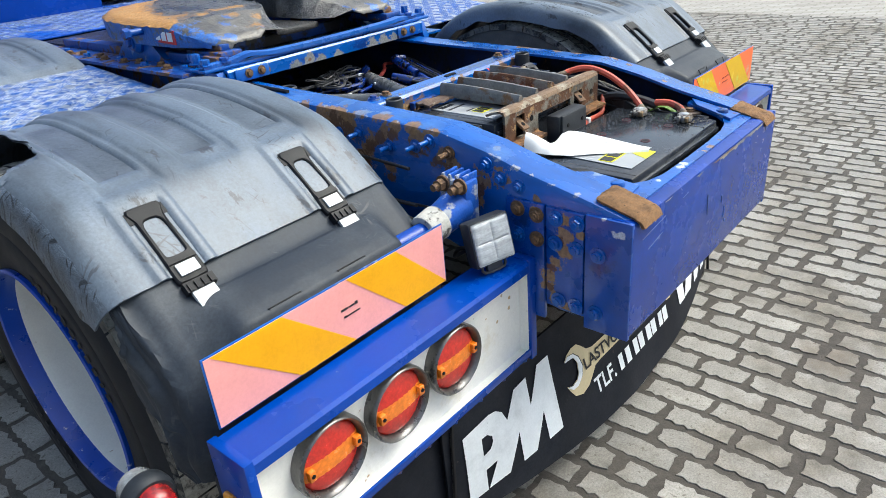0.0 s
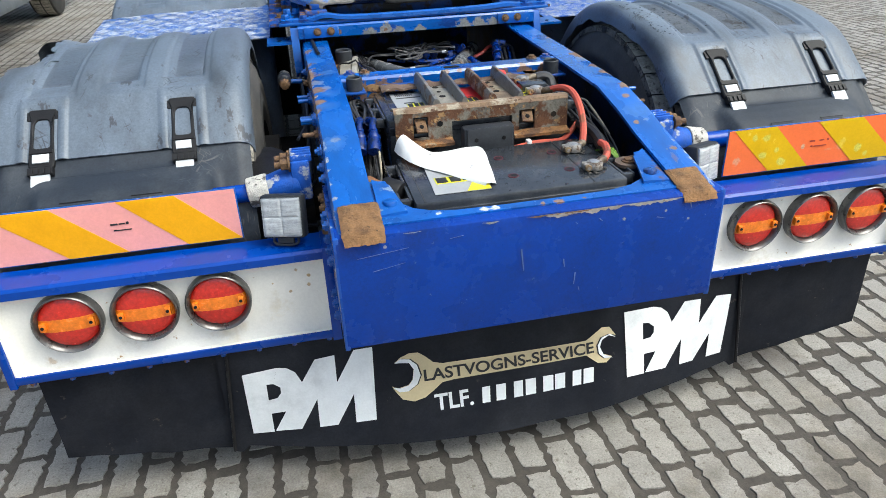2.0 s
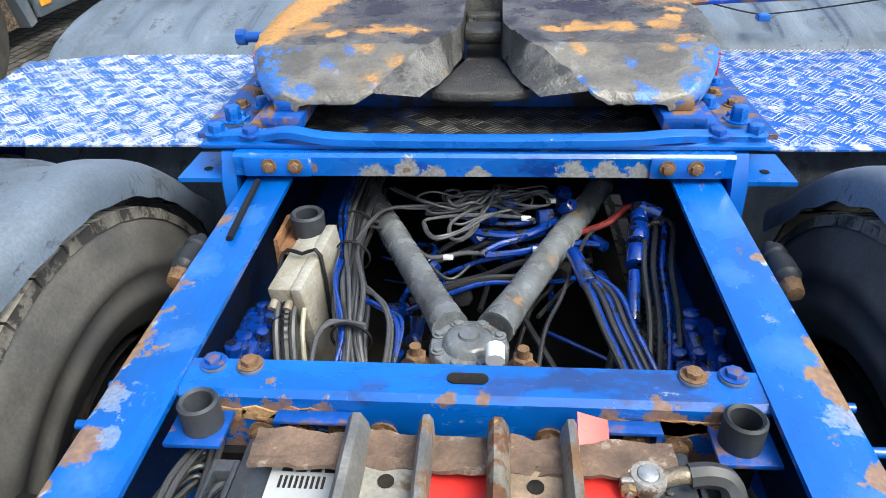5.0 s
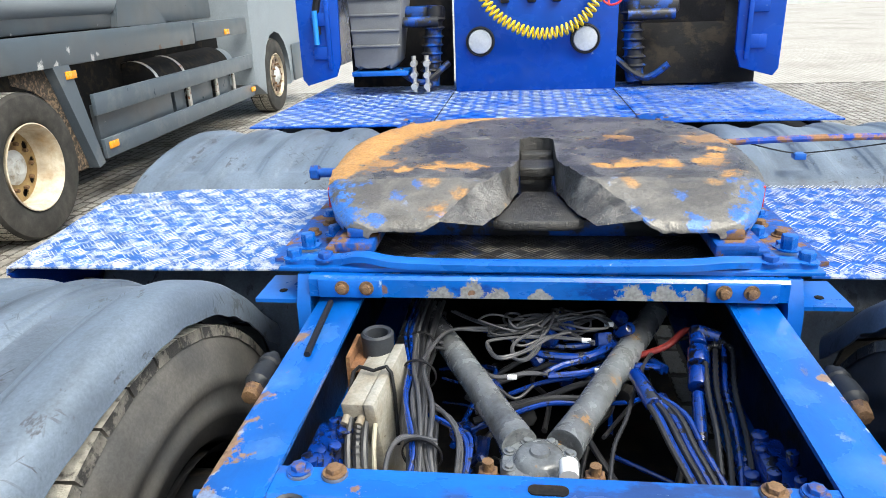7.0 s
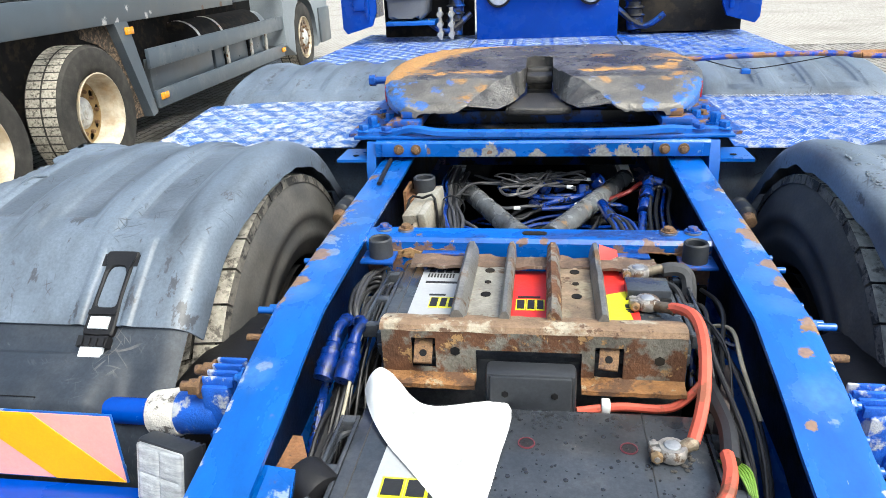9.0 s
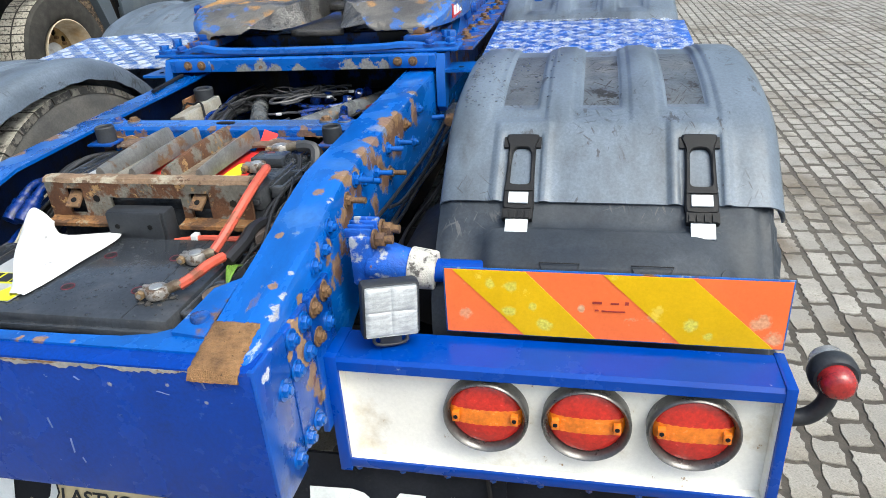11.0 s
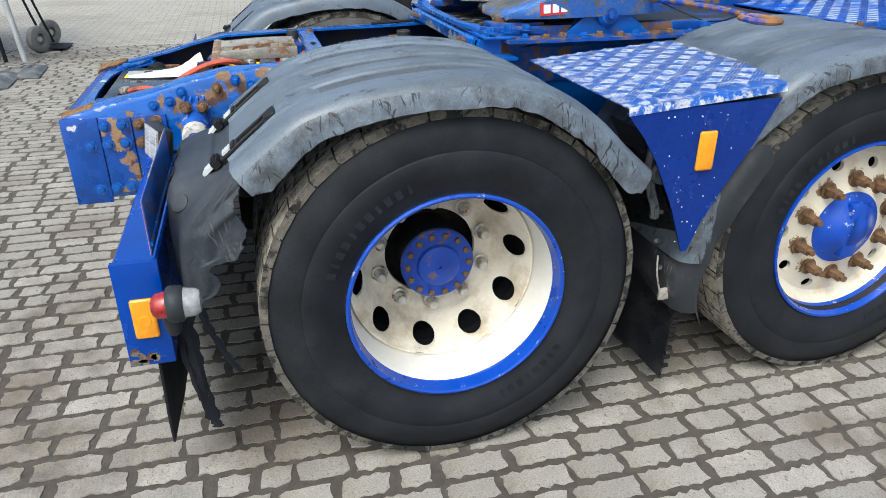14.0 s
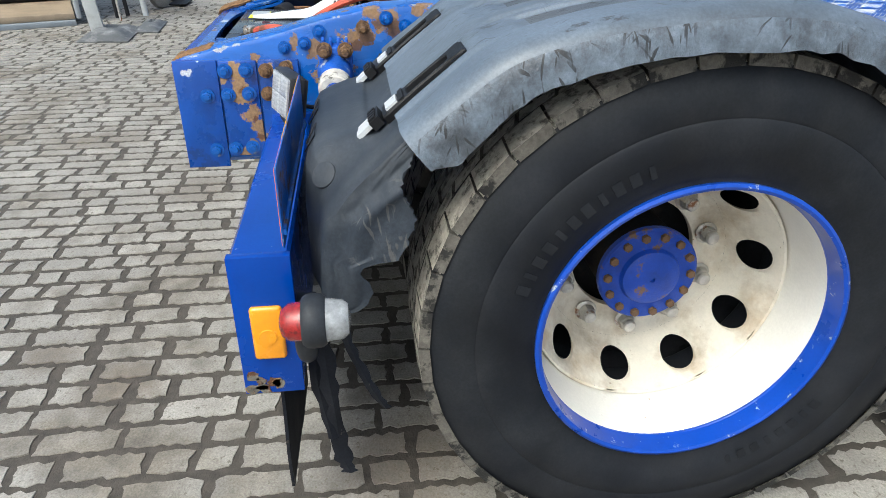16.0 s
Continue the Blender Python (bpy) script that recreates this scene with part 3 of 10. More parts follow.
RAIL_RUST = []
for s in (-1, 1):
    for y, dz, r in ((0.5, 0.02, 0.035), (0.54, 0.035, 0.04), (0.47, 0.05, 0.035), (0.44, 0.06, 0.03), (0.42, 0.1, 0.035), (0.62, 0.015, 0.03), (0.66, 0.03, 0.035), (0.7, 0.06, 0.04), (0.73, 0.1, 0.045), (0.78, 0.03, 0.05), (0.83, 0.02, 0.055), (0.86, 0.06, 0.05), (0.9, 0.03, 0.05), (0.64, 0.13, 0.03), (1.05, 0.04, 0.045), (0.3, 0.04, 0.03), (0.35, 0.07, 0.035), (0.37, 0.12, 0.035), (0.2, 0.045, 0.014)):
        RAIL_RUST.append((s * (XO + 0.002), y + 0.03 * (s < 0), lerp(RAIL_TOP, y) - dz, r, 0.95))
    for y, x, r in ((0.62, 0.42, 0.035), (0.5, 0.435, 0.03), (0.7, 0.43, 0.03), (0.43, 0.4, 0.014), (0.3, 0.37, 0.012), (0.9, 0.435, 0.03), (1.1, 0.43, 0.02), (0.17, 0.41, 0.012)):
        RAIL_RUST.append((s * x, y + 0.09 * (s < 0), lerp(RAIL_TOP, y), r, 0.9))
rail_paint = mat("rail_blue_paint", BLUE, 0.26, var=0.3, scale=12, bump=0.2, second=(0.15, 0.08, 0.045), amount=0.14, sscale=16, srough=0.85, third=(0.3, 0.36, 0.46), tamount=0.06, tscale=32, coat=0.35, stretch=(1, 0.35, 1))
rg = random.Random(78)
add_stain(rail_paint, [(s * rg.uniform(0.426, 0.434), y, lerp(RAIL_TOP, y) - 0.002, rg.uniform(0.006, 0.014), 0.9) for s in (-1, 1) for y in [rg.uniform(0.1, 1.1) for _ in range(16)]], (0.32, 0.33, 0.35), 0.6, 70.0, 4.0, 0.3)
add_stain(rail_paint, [(s * rg.uniform(0.36, 0.42), y, lerp(RAIL_TOP, y), rg.uniform(0.03, 0.05), 0.5) for s in (-1, 1) for y in (0.35, 0.55, 0.66, 0.88, 1.05, 1.2)], (0.06, 0.17, 0.42), 0.5, 18.0, 2.0, 0.9)
add_stain(rail_paint, [(x, y, z, r * 1.05, k) for x, y, z, r, k in RAIL_RUST], (0.2, 0.115, 0.05), 0.85, 24.0, 3.4)
add_stain(rail_paint, [(x, y + 0.012, z - 0.02, r * 0.75, k) for x, y, z, r, k in RAIL_RUST if abs(x) > XO and y > 0.35], (0.085, 0.04, 0.02), 0.9, 40.0, 3.4)
add_stain(rail_paint, [(s * 0.42, 0.78, 0.99, 0.03, 0.8) for s in (-1, 1)] + [(-0.39, 0.72, 0.988, 0.02, 0.8), (-0.4, 0.36, 0.95, 0.014, 0.8), (0.39, 0.95, 0.995, 0.016, 0.8), (0.4, 0.31, 0.93, 0.012, 0.8)], (0.15, 0.21, 0.34), 0.5, 40.0, 4.0)
washer_grey = mat("pale_washer", (0.1, 0.12, 0.17), 0.5, metal=0.3, var=0.3, scale=30, bump=0.2, second=(0.015, 0.1, 0.4), amount=0.4, sscale=30)
# inner web: grime and rust, darkened further for the shade inside the channel
shaded_grimy_web = mat("shaded_grimy_blue_web", (0.004, 0.022, 0.1), 0.5, var=0.5, scale=14, bump=0.3, second=(0.01, 0.009, 0.008), amount=0.55, sscale=7, soft=0.2, third=(0.09, 0.045, 0.02), tamount=0.2, tscale=14, spec=0.3)
rails = {s: frame_rail(s) for s in (-1, 1)}


pad_rust = mat("tan_pad_rust", (0.27, 0.145, 0.062), 0.92, var=0.35, scale=60, bump=1.0, second=(0.12, 0.065, 0.03), amount=0.34, sscale=30, soft=0.12, third=(0.06, 0.035, 0.02), tamount=0.16, tscale=70)


def wear_pad(s):
    """The rust-brown worn plate on the rear end of a rail."""
    bm = B()
    g = []
    rg = random.Random(4 + s)
    for j in range(19):
        y = -0.012 + 0.104 * j / 18
        row = []
        for i in range(15):
            x = XI - 0.004 + (XO - XI - 0.01) * i / 14
            rim = min(i, 14 - i, j * 0.8, 18 - j)
            drop = 0.009 if rim < 0.5 else 0.003 if rim < 1.5 else 0.0
            pit = 0.003 * noise.noise((x * 90, y * 90, s)) + 0.002 * noise.noise((x * 220, y * 220, s))
            row.append((s * (x + 0.002 * noise.noise((j * 0.8, i, 5 + s))), y + (0.008 * noise.noise((i * 0.4, s, 3)) if j == 18 else 0), lerp(RAIL_TOP, y) + 0.004 - drop * 0.6 + pit * 0.7 - (0.012 if j == 0 else 0.003 if j == 1 else 0)))
        g.append(row)
    sheet(bm, g, 0.008)
    return part("wear_pad", bm, pad_rust, truck, "thick tan-brown rusty wear plate", smooth=60)


for s in (-1, 1):
    wear_pad(s)


bare_edge = mat("bare_primer_edge", (0.27, 0.265, 0.25), 0.7, var=0.3, scale=50, bump=0.3, second=(0.16, 0.1, 0.06), amount=0.3, sscale=40)
edge_rust = mat("edge_rust", (0.17, 0.09, 0.04), 0.88, var=0.4, scale=60, bump=0.6)


def rear_beam():
    bm = B()
    # face plate with rounded top and bottom edge
    prof = [(0.05, 0.862), (0.012, 0.862), (0.003, 0.858), (0.0, 0.848), (0.0, 0.594), (0.003, 0.585), (0.012, 0.581), (0.05, 0.581), (0.05, 0.588), (0.012, 0.589), (0.008, 0.596), (0.008, 0.846), (0.013, 0.854), (0.05, 0.855)]
    xs = [-0.441 + 0.882 * i / 24 for i in range(25)]
    rings = [[bm.verts.new((x, y - 0.004 + 0.0012 * noise.noise((x * 3, z * 3, 1)), z)) for y, z in prof] for x in xs]
    n = len(prof)
    for a, c in zip(rings, rings[1:]):
        for i in range(n):
            bm.faces.new((a[i], a[(i + 1) % n], c[(i + 1) % n], c[i]))
    bm.faces.new(rings[0])
    bm.faces.new(rings[-1][::-1])
    beam_paint = mat("beam_blue_paint", (0.002, 0.037, 0.28), 0.26, var=0.16, scale=6, bump=0.05, second=(0.004, 0.03, 0.2), amount=0.22, sscale=5, soft=0.2, third=(0.2, 0.26, 0.4), tamount=0.03, tscale=26, coat=0.1, spec=0.3)
    add_stain(beam_paint, [(0.2, -0.004, 0.82, 0.006, 0.8), (0.3, -0.004, 0.828, 0.005, 0.8), (0.36, -0.004, 0.8, 0.004, 0.8), (-0.34, -0.004, 0.83, 0.004, 0.7), (0.4, -0.004, 0.846, 0.012, 0.9), (-0.41, -0.004, 0.85, 0.01, 0.9)], (0.3, 0.285, 0.26), 0.7, 60.0, 3.4, 0.3)
    beam = part("rear_beam", bm, beam_paint, truck, "smooth dark blue rear cross beam with scratches")
    bm = B()
    out = [(-0.352, 0.03), (0.352, 0.03), (0.352, 0.21), (0.318, 0.205), (0.308, 0.15), (0.3, 0.115), (0.28, 0.088), (0.245, 0.07), (0.19, 0.06), (0.1, 0.056), (-0.06, 0.055), (-0.17, 0.058), (-0.225, 0.068), (-0.262, 0.085), (-0.283, 0.108), (-0.295, 0.15), (-0.305, 0.205), (-0.352, 0.21)]
    prism(bm, out, "z", 0.857, 0.866)
    for v in bm.verts:
        v.co.z += max(0, v.co.y - 0.06) * 0.18
    ledge_paint = mat("ledge_blue_paint", BLUE, 0.28, var=0.25, scale=12, bump=0.15, second=(0.004, 0.05, 0.25), amount=0.3, sscale=8, soft=0.2, third=(0.25, 0.3, 0.4), tamount=0.06, tscale=30, coat=0.35)
    add_stain(ledge_paint, [(-0.11, 0.045, 0.866, 0.014, 1.0), (-0.085, 0.045, 0.866, 0.012, 1.0), (-0.21, 0.05, 0.866, 0.009, 0.9), (0.3, 0.1, 0.87, 0.008, 0.9)], (0.5, 0.52, 0.55), 0.5, 50.0, 3.0, 0.3)
    add_stain(ledge_paint, [(0.06, 0.036, 0.866, 0.014, 0.9), (0.02, 0.034, 0.866, 0.01, 0.9), (0.12, 0.036, 0.866, 0.008, 0.9), (-0.33, 0.1, 0.872, 0.014, 0.9), (0.33, 0.15, 0.88, 0.012, 0.9)], (0.24, 0.14, 0.07), 0.8, 50.0, 3.0, 0.3)
    part("top_plate", bm, ledge_paint, beam, "blue top plate with a rounded cut-out")
    for s in (-1, 1):
        bm = B()
        prism(bm, [(s * 0.338, 0.06), (s * 0.277, 0.066), (s * 0.285, 0.1), (s * 0.3, 0.17), (s * 0.338, 0.2)], "z", 0.867, 0.874)
        for v in bm.verts:
            v.co.z += max(0, v.co.y - 0.06) * 0.2
        part("corner_plate", bm, blue_worn, beam)
        bm = B()
        cyl(bm, (s * 0.31, 0.1, 0.87), (s * 0.31, 0.102, 0.889), 0.0165, seg=20, bevel=0.005)
        part("pin", bm, blue, beam)
    # bare strips along the upper edge where the paint has flaked off
    for x0, x1, deep, m in ((0.0, 0.36, 0.013, bare_edge), (-0.03, 0.12, 0.007, edge_rust), (-0.13, -0.09, 0.005, bare_edge), (-0.3, -0.26, 0.004, bare_edge), (0.385, 0.432, 0.008, edge_rust)):
        bm = B()
        n = int((x1 - x0) / 0.004)
        up, low = [], []
        for i in range(n + 1):
            x = x0 + (x1 - x0) * i / n
            h = deep * max(0.06, 0.45 + 0.8 * noise.noise((x * 28, deep * 90, 1)) + 0.45 * noise.noise((x * 110, deep * 70, 4))) * step(min(i, n - i), -1, 5)
            up.append((x, -0.0046 if m is bare_edge else -0.0051, 0.8565))
            low.append((x, -0.005 if m is bare_edge else -0.0055, 0.8565 - h))
        sheet(bm, [up, [((a[0] + b[0]) / 2, (a[1] + b[1]) / 2, (a[2] + b[2]) / 2) for a, b in zip(up, low)], low], 0.0006)
        part("flaked_edge", bm, m, beam)
    # scratches
    rg = random.Random(11)
    bm = B()
    for x, z, dx, dz, w in ((-0.04, 0.78, 0.006, -0.055, 0.004), (-0.4, 0.81, 0.11, 0.012, 0.0015), (0.06, 0.74, 0.003, -0.02, 0.003), (0.09, 0.7, -0.002, -0.03, 0.003), (0.14, 0.83, 0.008, -0.006, 0.003), (0.36, 0.84, 0.004, -0.012, 0.004), (-0.37, 0.775, 0.07, 0.012, 0.0012), (0.2, 0.76, 0.005, 0.003, 0.002), (-0.25, 0.7, 0.004, -0.004, 0.002), (0.1, 0.66, 0.003, -0.01, 0.002), (0.28, 0.815, 0.02, -0.005, 0.0015), (-0.2, 0.83, 0.03, 0.004, 0.001)):
        w *= 0.4
        prism(bm, [(x - w, z), (x + w, z + w * 0.5), (x + dx + w * 0.5, z + dz), (x + dx - w * 0.5, z + dz - w * 0.3)], "y", -0.0056, -0.004)
    part("scratch", bm, mat("scratch_grey", (0.12, 0.17, 0.36), 0.5), beam, smooth=0, kind="stuff")
    return beam


rear_beam()


# rear corner of the side: joint plates and bolts on the outside of the rails
plate_paint = mat("rusting_plate_paint", (0.004, 0.062, 0.34), 0.3, var=0.25, scale=12, bump=0.15, second=(0.006, 0.04, 0.2), amount=0.3, sscale=9, third=(0.2, 0.25, 0.36), tamount=0.05, tscale=30, coat=0.3)
add_stain(plate_paint, [(s * 0.447, y, z, r, 0.95) for s in (-1, 1) for y, z, r in ((0.15, 0.835, 0.026), (0.15, 0.8, 0.03), (0.155, 0.765, 0.03), (0.175, 0.725, 0.03), (0.19, 0.69, 0.026), (0.15, 0.62, 0.026), (0.175, 0.64, 0.024), (0.118, 0.81, 0.014), (0.235, 0.845, 0.014), (0.28, 0.85, 0.014), (0.196, 0.66, 0.02))], (0.27, 0.165, 0.075), 0.88, 26.0, 3.4)
add_stain(plate_paint, [(s * 0.447, y, z, r, 0.9) for s in (-1, 1) for y, z, r in ((0.16, 0.785, 0.014), (0.185, 0.71, 0.016), (0.19, 0.66, 0.014), (0.162, 0.63, 0.012))], (0.11, 0.045, 0.02), 0.9, 40.0, 3.4)
add_stain(plate_paint, [(s * 0.447, y, z, r, 0.95) for s in (-1, 1) for y, z, r in ((0.02, 0.832, 0.012), (0.032, 0.829, 0.01), (0.038, 0.836, 0.007), (0.245, 0.72, 0.008), (0.06, 0.862, 0.008))], (0.45, 0.48, 0.55), 0.5, 50.0, 3.0, 0.3)


def side_plates(s):
    """Beam cheek and two joint plates below the rail, with their bolts, and the bolts along the rail's web."""
    r = rails[s]
    for y0, y1, z0, z1, d in ((-0.003, 0.104, 0.581, 0.861, 0.01), (0.108, 0.201, 0.611, 0.858, 0.0095), (0.206, 0.306, 0.57, 0.86, 0.0105)):
        bm = B()
        box(bm, min(s * (XO - 0.002), s * (XO + d)), max(s * (XO - 0.002), s * (XO + d)), y0, y1, z0, z1, 0.002)
        part("joint_plate", bm, plate_paint, r, "bolted joint plate with tan rust between the bolts")
    blue_set = ((0.072, 0.773), (0.123, 0.835), (0.175, 0.836), (0.124, 0.774), (0.124, 0.631), (0.274, 0.775))
    rust_set = ((0.075, 0.629), (0.176, 0.776), (0.168, 0.633), (0.224, 0.834), (0.274, 0.839), (0.224, 0.775))
    for k, spots in enumerate((blue_set, rust_set)):
        for y, z in spots:
            bolt(r, (s * (XO + 0.01), y, z), (s, 0, 0), 0.0125, 0.011, nut_rust if k and y > 0.2 else blue_worn if k else blue, stud=0.004)
    spots = [(0.275, 0.887, 0), (0.325, 0.897, 0), (0.364, 0.925, 0), (0.473, 0.934, 1), (0.532, 0.955, 0), (0.58, 0.935, 0), (0.67, 0.92, 0), (0.78, 0.94, 0), (0.78, 0.88, 1), (0.86, 0.93, 0), (0.95, 0.95, 1), (1.02, 0.88, 0), (1.1, 0.95, 0)]
    for y, z, k in spots:
        bolt(r, (s * XO, y, z), (s, 0, 0), 0.0115, 0.011, nut_rust if k else blue, stud=0.03 if 0.45 < y < 0.9 else 0.006)
    return r


for s in (-1, 1):
    side_plates(s)


cross_paint = mat("cross_member_paint", BLUE, 0.26, var=0.3, scale=10, bump=0.2, second=(0.015, 0.05, 0.2), amount=0.35, sscale=9, third=(0.2, 0.27, 0.38), tamount=0.14, tscale=30, coat=0.6, stretch=(0.5, 1, 1))
add_stain(cross_paint, [(s * x, 0.796, z, r, 0.95) for s in (-1, 1) for x, z, r in ((0.29, 0.962, 0.03), (0.23, 0.965, 0.034), (0.17, 0.96, 0.026), (0.1, 0.93, 0.02), (0.33, 0.93, 0.04), (0.28, 0.9, 0.04), (0.02, 0.985, 0.014))] + [(s * 0.275, 0.84, 0.992, 0.016, 0.8) for s in (-1, 1)], (0.15, 0.085, 0.05), 0.85, 28.0, 3.4)


def cross_member():
    """The folded cross member between the battery box and the axle bay."""
    bm = B()
    prof = [(0.793, 0.86), (0.793, 0.982), (0.8, 0.99), (0.85, 0.992), (0.857, 0.984), (0.857, 0.93), (0.85, 0.93), (0.85, 0.983), (0.801, 0.981), (0.801, 0.86)]
    prism(bm, prof, "x", -0.345, 0.345)
    cm = part("cross_member", bm, cross_paint, truck, "blue folded cross member with rust and a slot")
    bm = B()
    prism(bm, [(0.002 + (0.016 if math.cos(a) > 0 else -0.016) + 0.009 * math.cos(a), 0.826 + 0.009 * math.sin(a)) for a in [6.2832 * (i + 0.5) / 20 for i in range(20)]], "z", 0.99, 0.9928)
    part("slot", bm, void_black, cm, "dark oval slot")
    for s in (-1, 1):
        for x, y, k in ((0.315, 0.84, 0), (0.268, 0.838, 1)):
            bm = B()
            lathe(bm, [(0.01, 0.003), (0.0165, 0.003), (0.0175, 0.0015), (0.0175, -0.001)], (s * x, y, 0.992), (0, 0, 1), 24)
            part("washer", bm, washer_grey, cm)
            bolt(cm, (s * x, y, 0.994), (0, 0, 1), 0.0105, 0.01, blue_rusty if not k else nut_rust)
        for x, z in ((0.25, 0.945), (0.1, 0.95), (0.2, 0.93), (0.06, 0.92)):
            bolt(cm, (s * x, 0.793, z - 0.02), (0, -1, 0), 0.012, 0.012, nut_rust)
        # round sockets on small bracket plates
        bm = B()
        lathe(bm, [(0.016, 0.012), (0.017, 0.036), (0.0205, 0.039), (0.0235, 0.036), (0.024, 0.0), (0.016, 0.0)], (s * 0.308, 0.768, 0.962), (0, 0, 1), 24, closed=True)
        part("rubber_socket", bm, plastic_dark, cm, "dark grey rubber socket")
        bm = B()
        box(bm, s * 0.312 - 0.034, s * 0.312 + 0.034, 0.735, 0.794, 0.955, 0.962, 0.002)
        part("bracket", bm, blue_rusty, cm)
        bm = B()
        prism(bm, [(s * 0.125, 0.792), (s * 0.225, 0.792), (s * 0.226, 0.772), (s * 0.124, 0.772)], "z", 0.96, 0.966, 0.002)
        box(bm, s * 0.127 - 0.003, s * 0.127 + 0.003, 0.774, 0.79, 0.9, 0.96)
        box(bm, s * 0.222 - 0.003, s * 0.222 + 0.003, 0.774, 0.79, 0.9, 0.96)
        part("bracket", bm, blue_rusty, cm, "folded blue bracket with rusty edges")
        for x in (0.15, 0.2):
            bolt(cm, (s * x, 0.79, 0.935), (0, -1, 0.1), 0.011, 0.012, nut_rust)
    # peeled rust along the upper edge
    rg = random.Random(5)
    for s in (-1, 1):
        for k in range(5):
            x = s * rg.uniform(0.16, 0.3)
            pts = [(x + rg.uniform(0.6, 1.1) * 0.035 * math.cos(a), 0.955 + rg.uniform(0.5, 1.1) * 0.014 * math.sin(a)) for a in [6.2832 * i / 11 for i in range(11)]]
            bm = B()
            prism(bm, pts, "y", 0.7905, 0.794)
            part("rust_patch", bm, rust, cm, smooth=0)
    return cm


cross_member()


upper_paint = mat("upper_cross_paint", BLUE, 0.26, var=0.3, scale=10, bump=0.2, second=(0.006, 0.04, 0.22), amount=0.35, sscale=9, third=(0.14, 0.2, 0.34), tamount=0.12, tscale=30, coat=0.4, stretch=(0.5, 1, 1))
add_stain(upper_paint, [(x, 1.324, 1.016, r * 0.8, 1.0) for x, r in ((-0.19, 0.045), (-0.13, 0.055), (-0.08, 0.04), (0.0, 0.03), (0.17, 0.05), (0.23, 0.055), (0.28, 0.035))], (0.19, 0.19, 0.19), 0.7, 30.0, 3.2)
add_stain(upper_paint, [(-0.13, 1.324, 1.028, 0.01, 0.95), (-0.3, 1.324, 1.035, 0.016, 0.9), (0.33, 1.324, 1.02, 0.016, 0.9)], (0.15, 0.08, 0.045), 0.8, 40.0, 3.2)


def upper_cross():
    """The wide mounting plate and angle behind the coupling."""
    bm = B()
    prism(bm, [(1.325, 1.017), (1.325, 1.053), (1.331, 1.059), (1.41, 1.059), (1.41, 1.051), (1.336, 1.051), (1.333, 1.045), (1.333, 1.017)], "x", -0.445, 0.445)
    u = part("cross_member", bm, upper_paint, truck, "blue angle cross member with bare grey patches along its face")
    for s in (-1, 1):
        for x in (0.377, 0.329):
            bolt(u, (s * x, 1.318, 1.039), (0, -1, 0), 0.0095, 0.011, nut_rust)
        bm = B()
        box(bm, s * 0.30, s * 0.425, 1.318, 1.326, 1.018, 1.055, 0.002)
        part("end_plate", bm, blue_worn, u)
        # outer angle brackets with flared flange
        bm = B()
        prism(bm, [(s * 0.47, 1.0), (s * 0.56, 1.0), (s * 0.56, 1.008), (s * 0.47, 1.008)], "y", 1.33, 1.45)
        prism(bm, [(1.315, 0.9), (1.335, 0.88), (1.42, 0.96), (1.42, 1.055), (1.345, 1.055), (1.32, 1.0)], "x", s * 0.445, s * 0.472)
        part("angle_bracket", bm, blue, u, "blue angle bracket with a flared flange")
        bolt(u, (s * 0.515, 1.37, 1.008), (0, 0, 1), 0.009, 0.002, void_black, washer=False)
    bm = B()
    line = [(-0.5, 1.37, 1.083), (-0.4, 1.37, 1.083), (-0.34, 1.352, 1.096), (-0.25, 1.345, 1.086), (0, 1.345, 1.083), (0.25, 1.345, 1.086), (0.34, 1.352, 1.09), (0.4, 1.37, 1.083), (0.5, 1.37, 1.083)]
    pts = smooth_line(line, 5)
    sheet(bm, [[(p.x, p.y - 0.012, p.z - 0.014) for p in pts], [(p.x, p.y - 0.011, p.z - 0.002) for p in pts], [(p.x, p.y - 0.006, p.z + 0.001) for p in pts], [(p.x, p.y + 0.016, p.z + 0.001) for p in pts]], 0.007)
    part("bent_bar", bm, blue, u, "wavy bent blue bar with scuffed edge")
    bm = B()
    box(bm, -0.51, 0.51, 1.345, 1.385, 1.06, 1.07, 0.003)
    box(bm, -0.51, -0.37, 1.385, 1.46, 1.06, 1.07, 0.003)
    box(bm, 0.37, 0.51, 1.385, 1.46, 1.06, 1.07, 0.003)
    part("mounting_plate", bm, blue, u)
    for s in (-1, 1):
        for x, y, h in ((0.485, 1.375, 0.02), (0.42, 1.372, 0.014), (0.475, 1.44, 0.03), (0.44, 1.52, 0.02), (0.37, 1.47, 0.03), (0.36, 1.54, 0.02)):
            bolt(u, (s * x, y, 1.078), (0, 0, 1), 0.015, h, blue if h > 0.015 else blue_rusty)
        bm = B()
        box(bm, s * 0.33, s * 0.41, 1.40, 1.6, 1.075, 1.1, 0.004)
        box(bm, s * 0.35, s * 0.39, 1.43, 1.5, 1.1, 1.12, 0.004)
        part("spacer_block", bm, blue_rusty, u)


upper_cross()


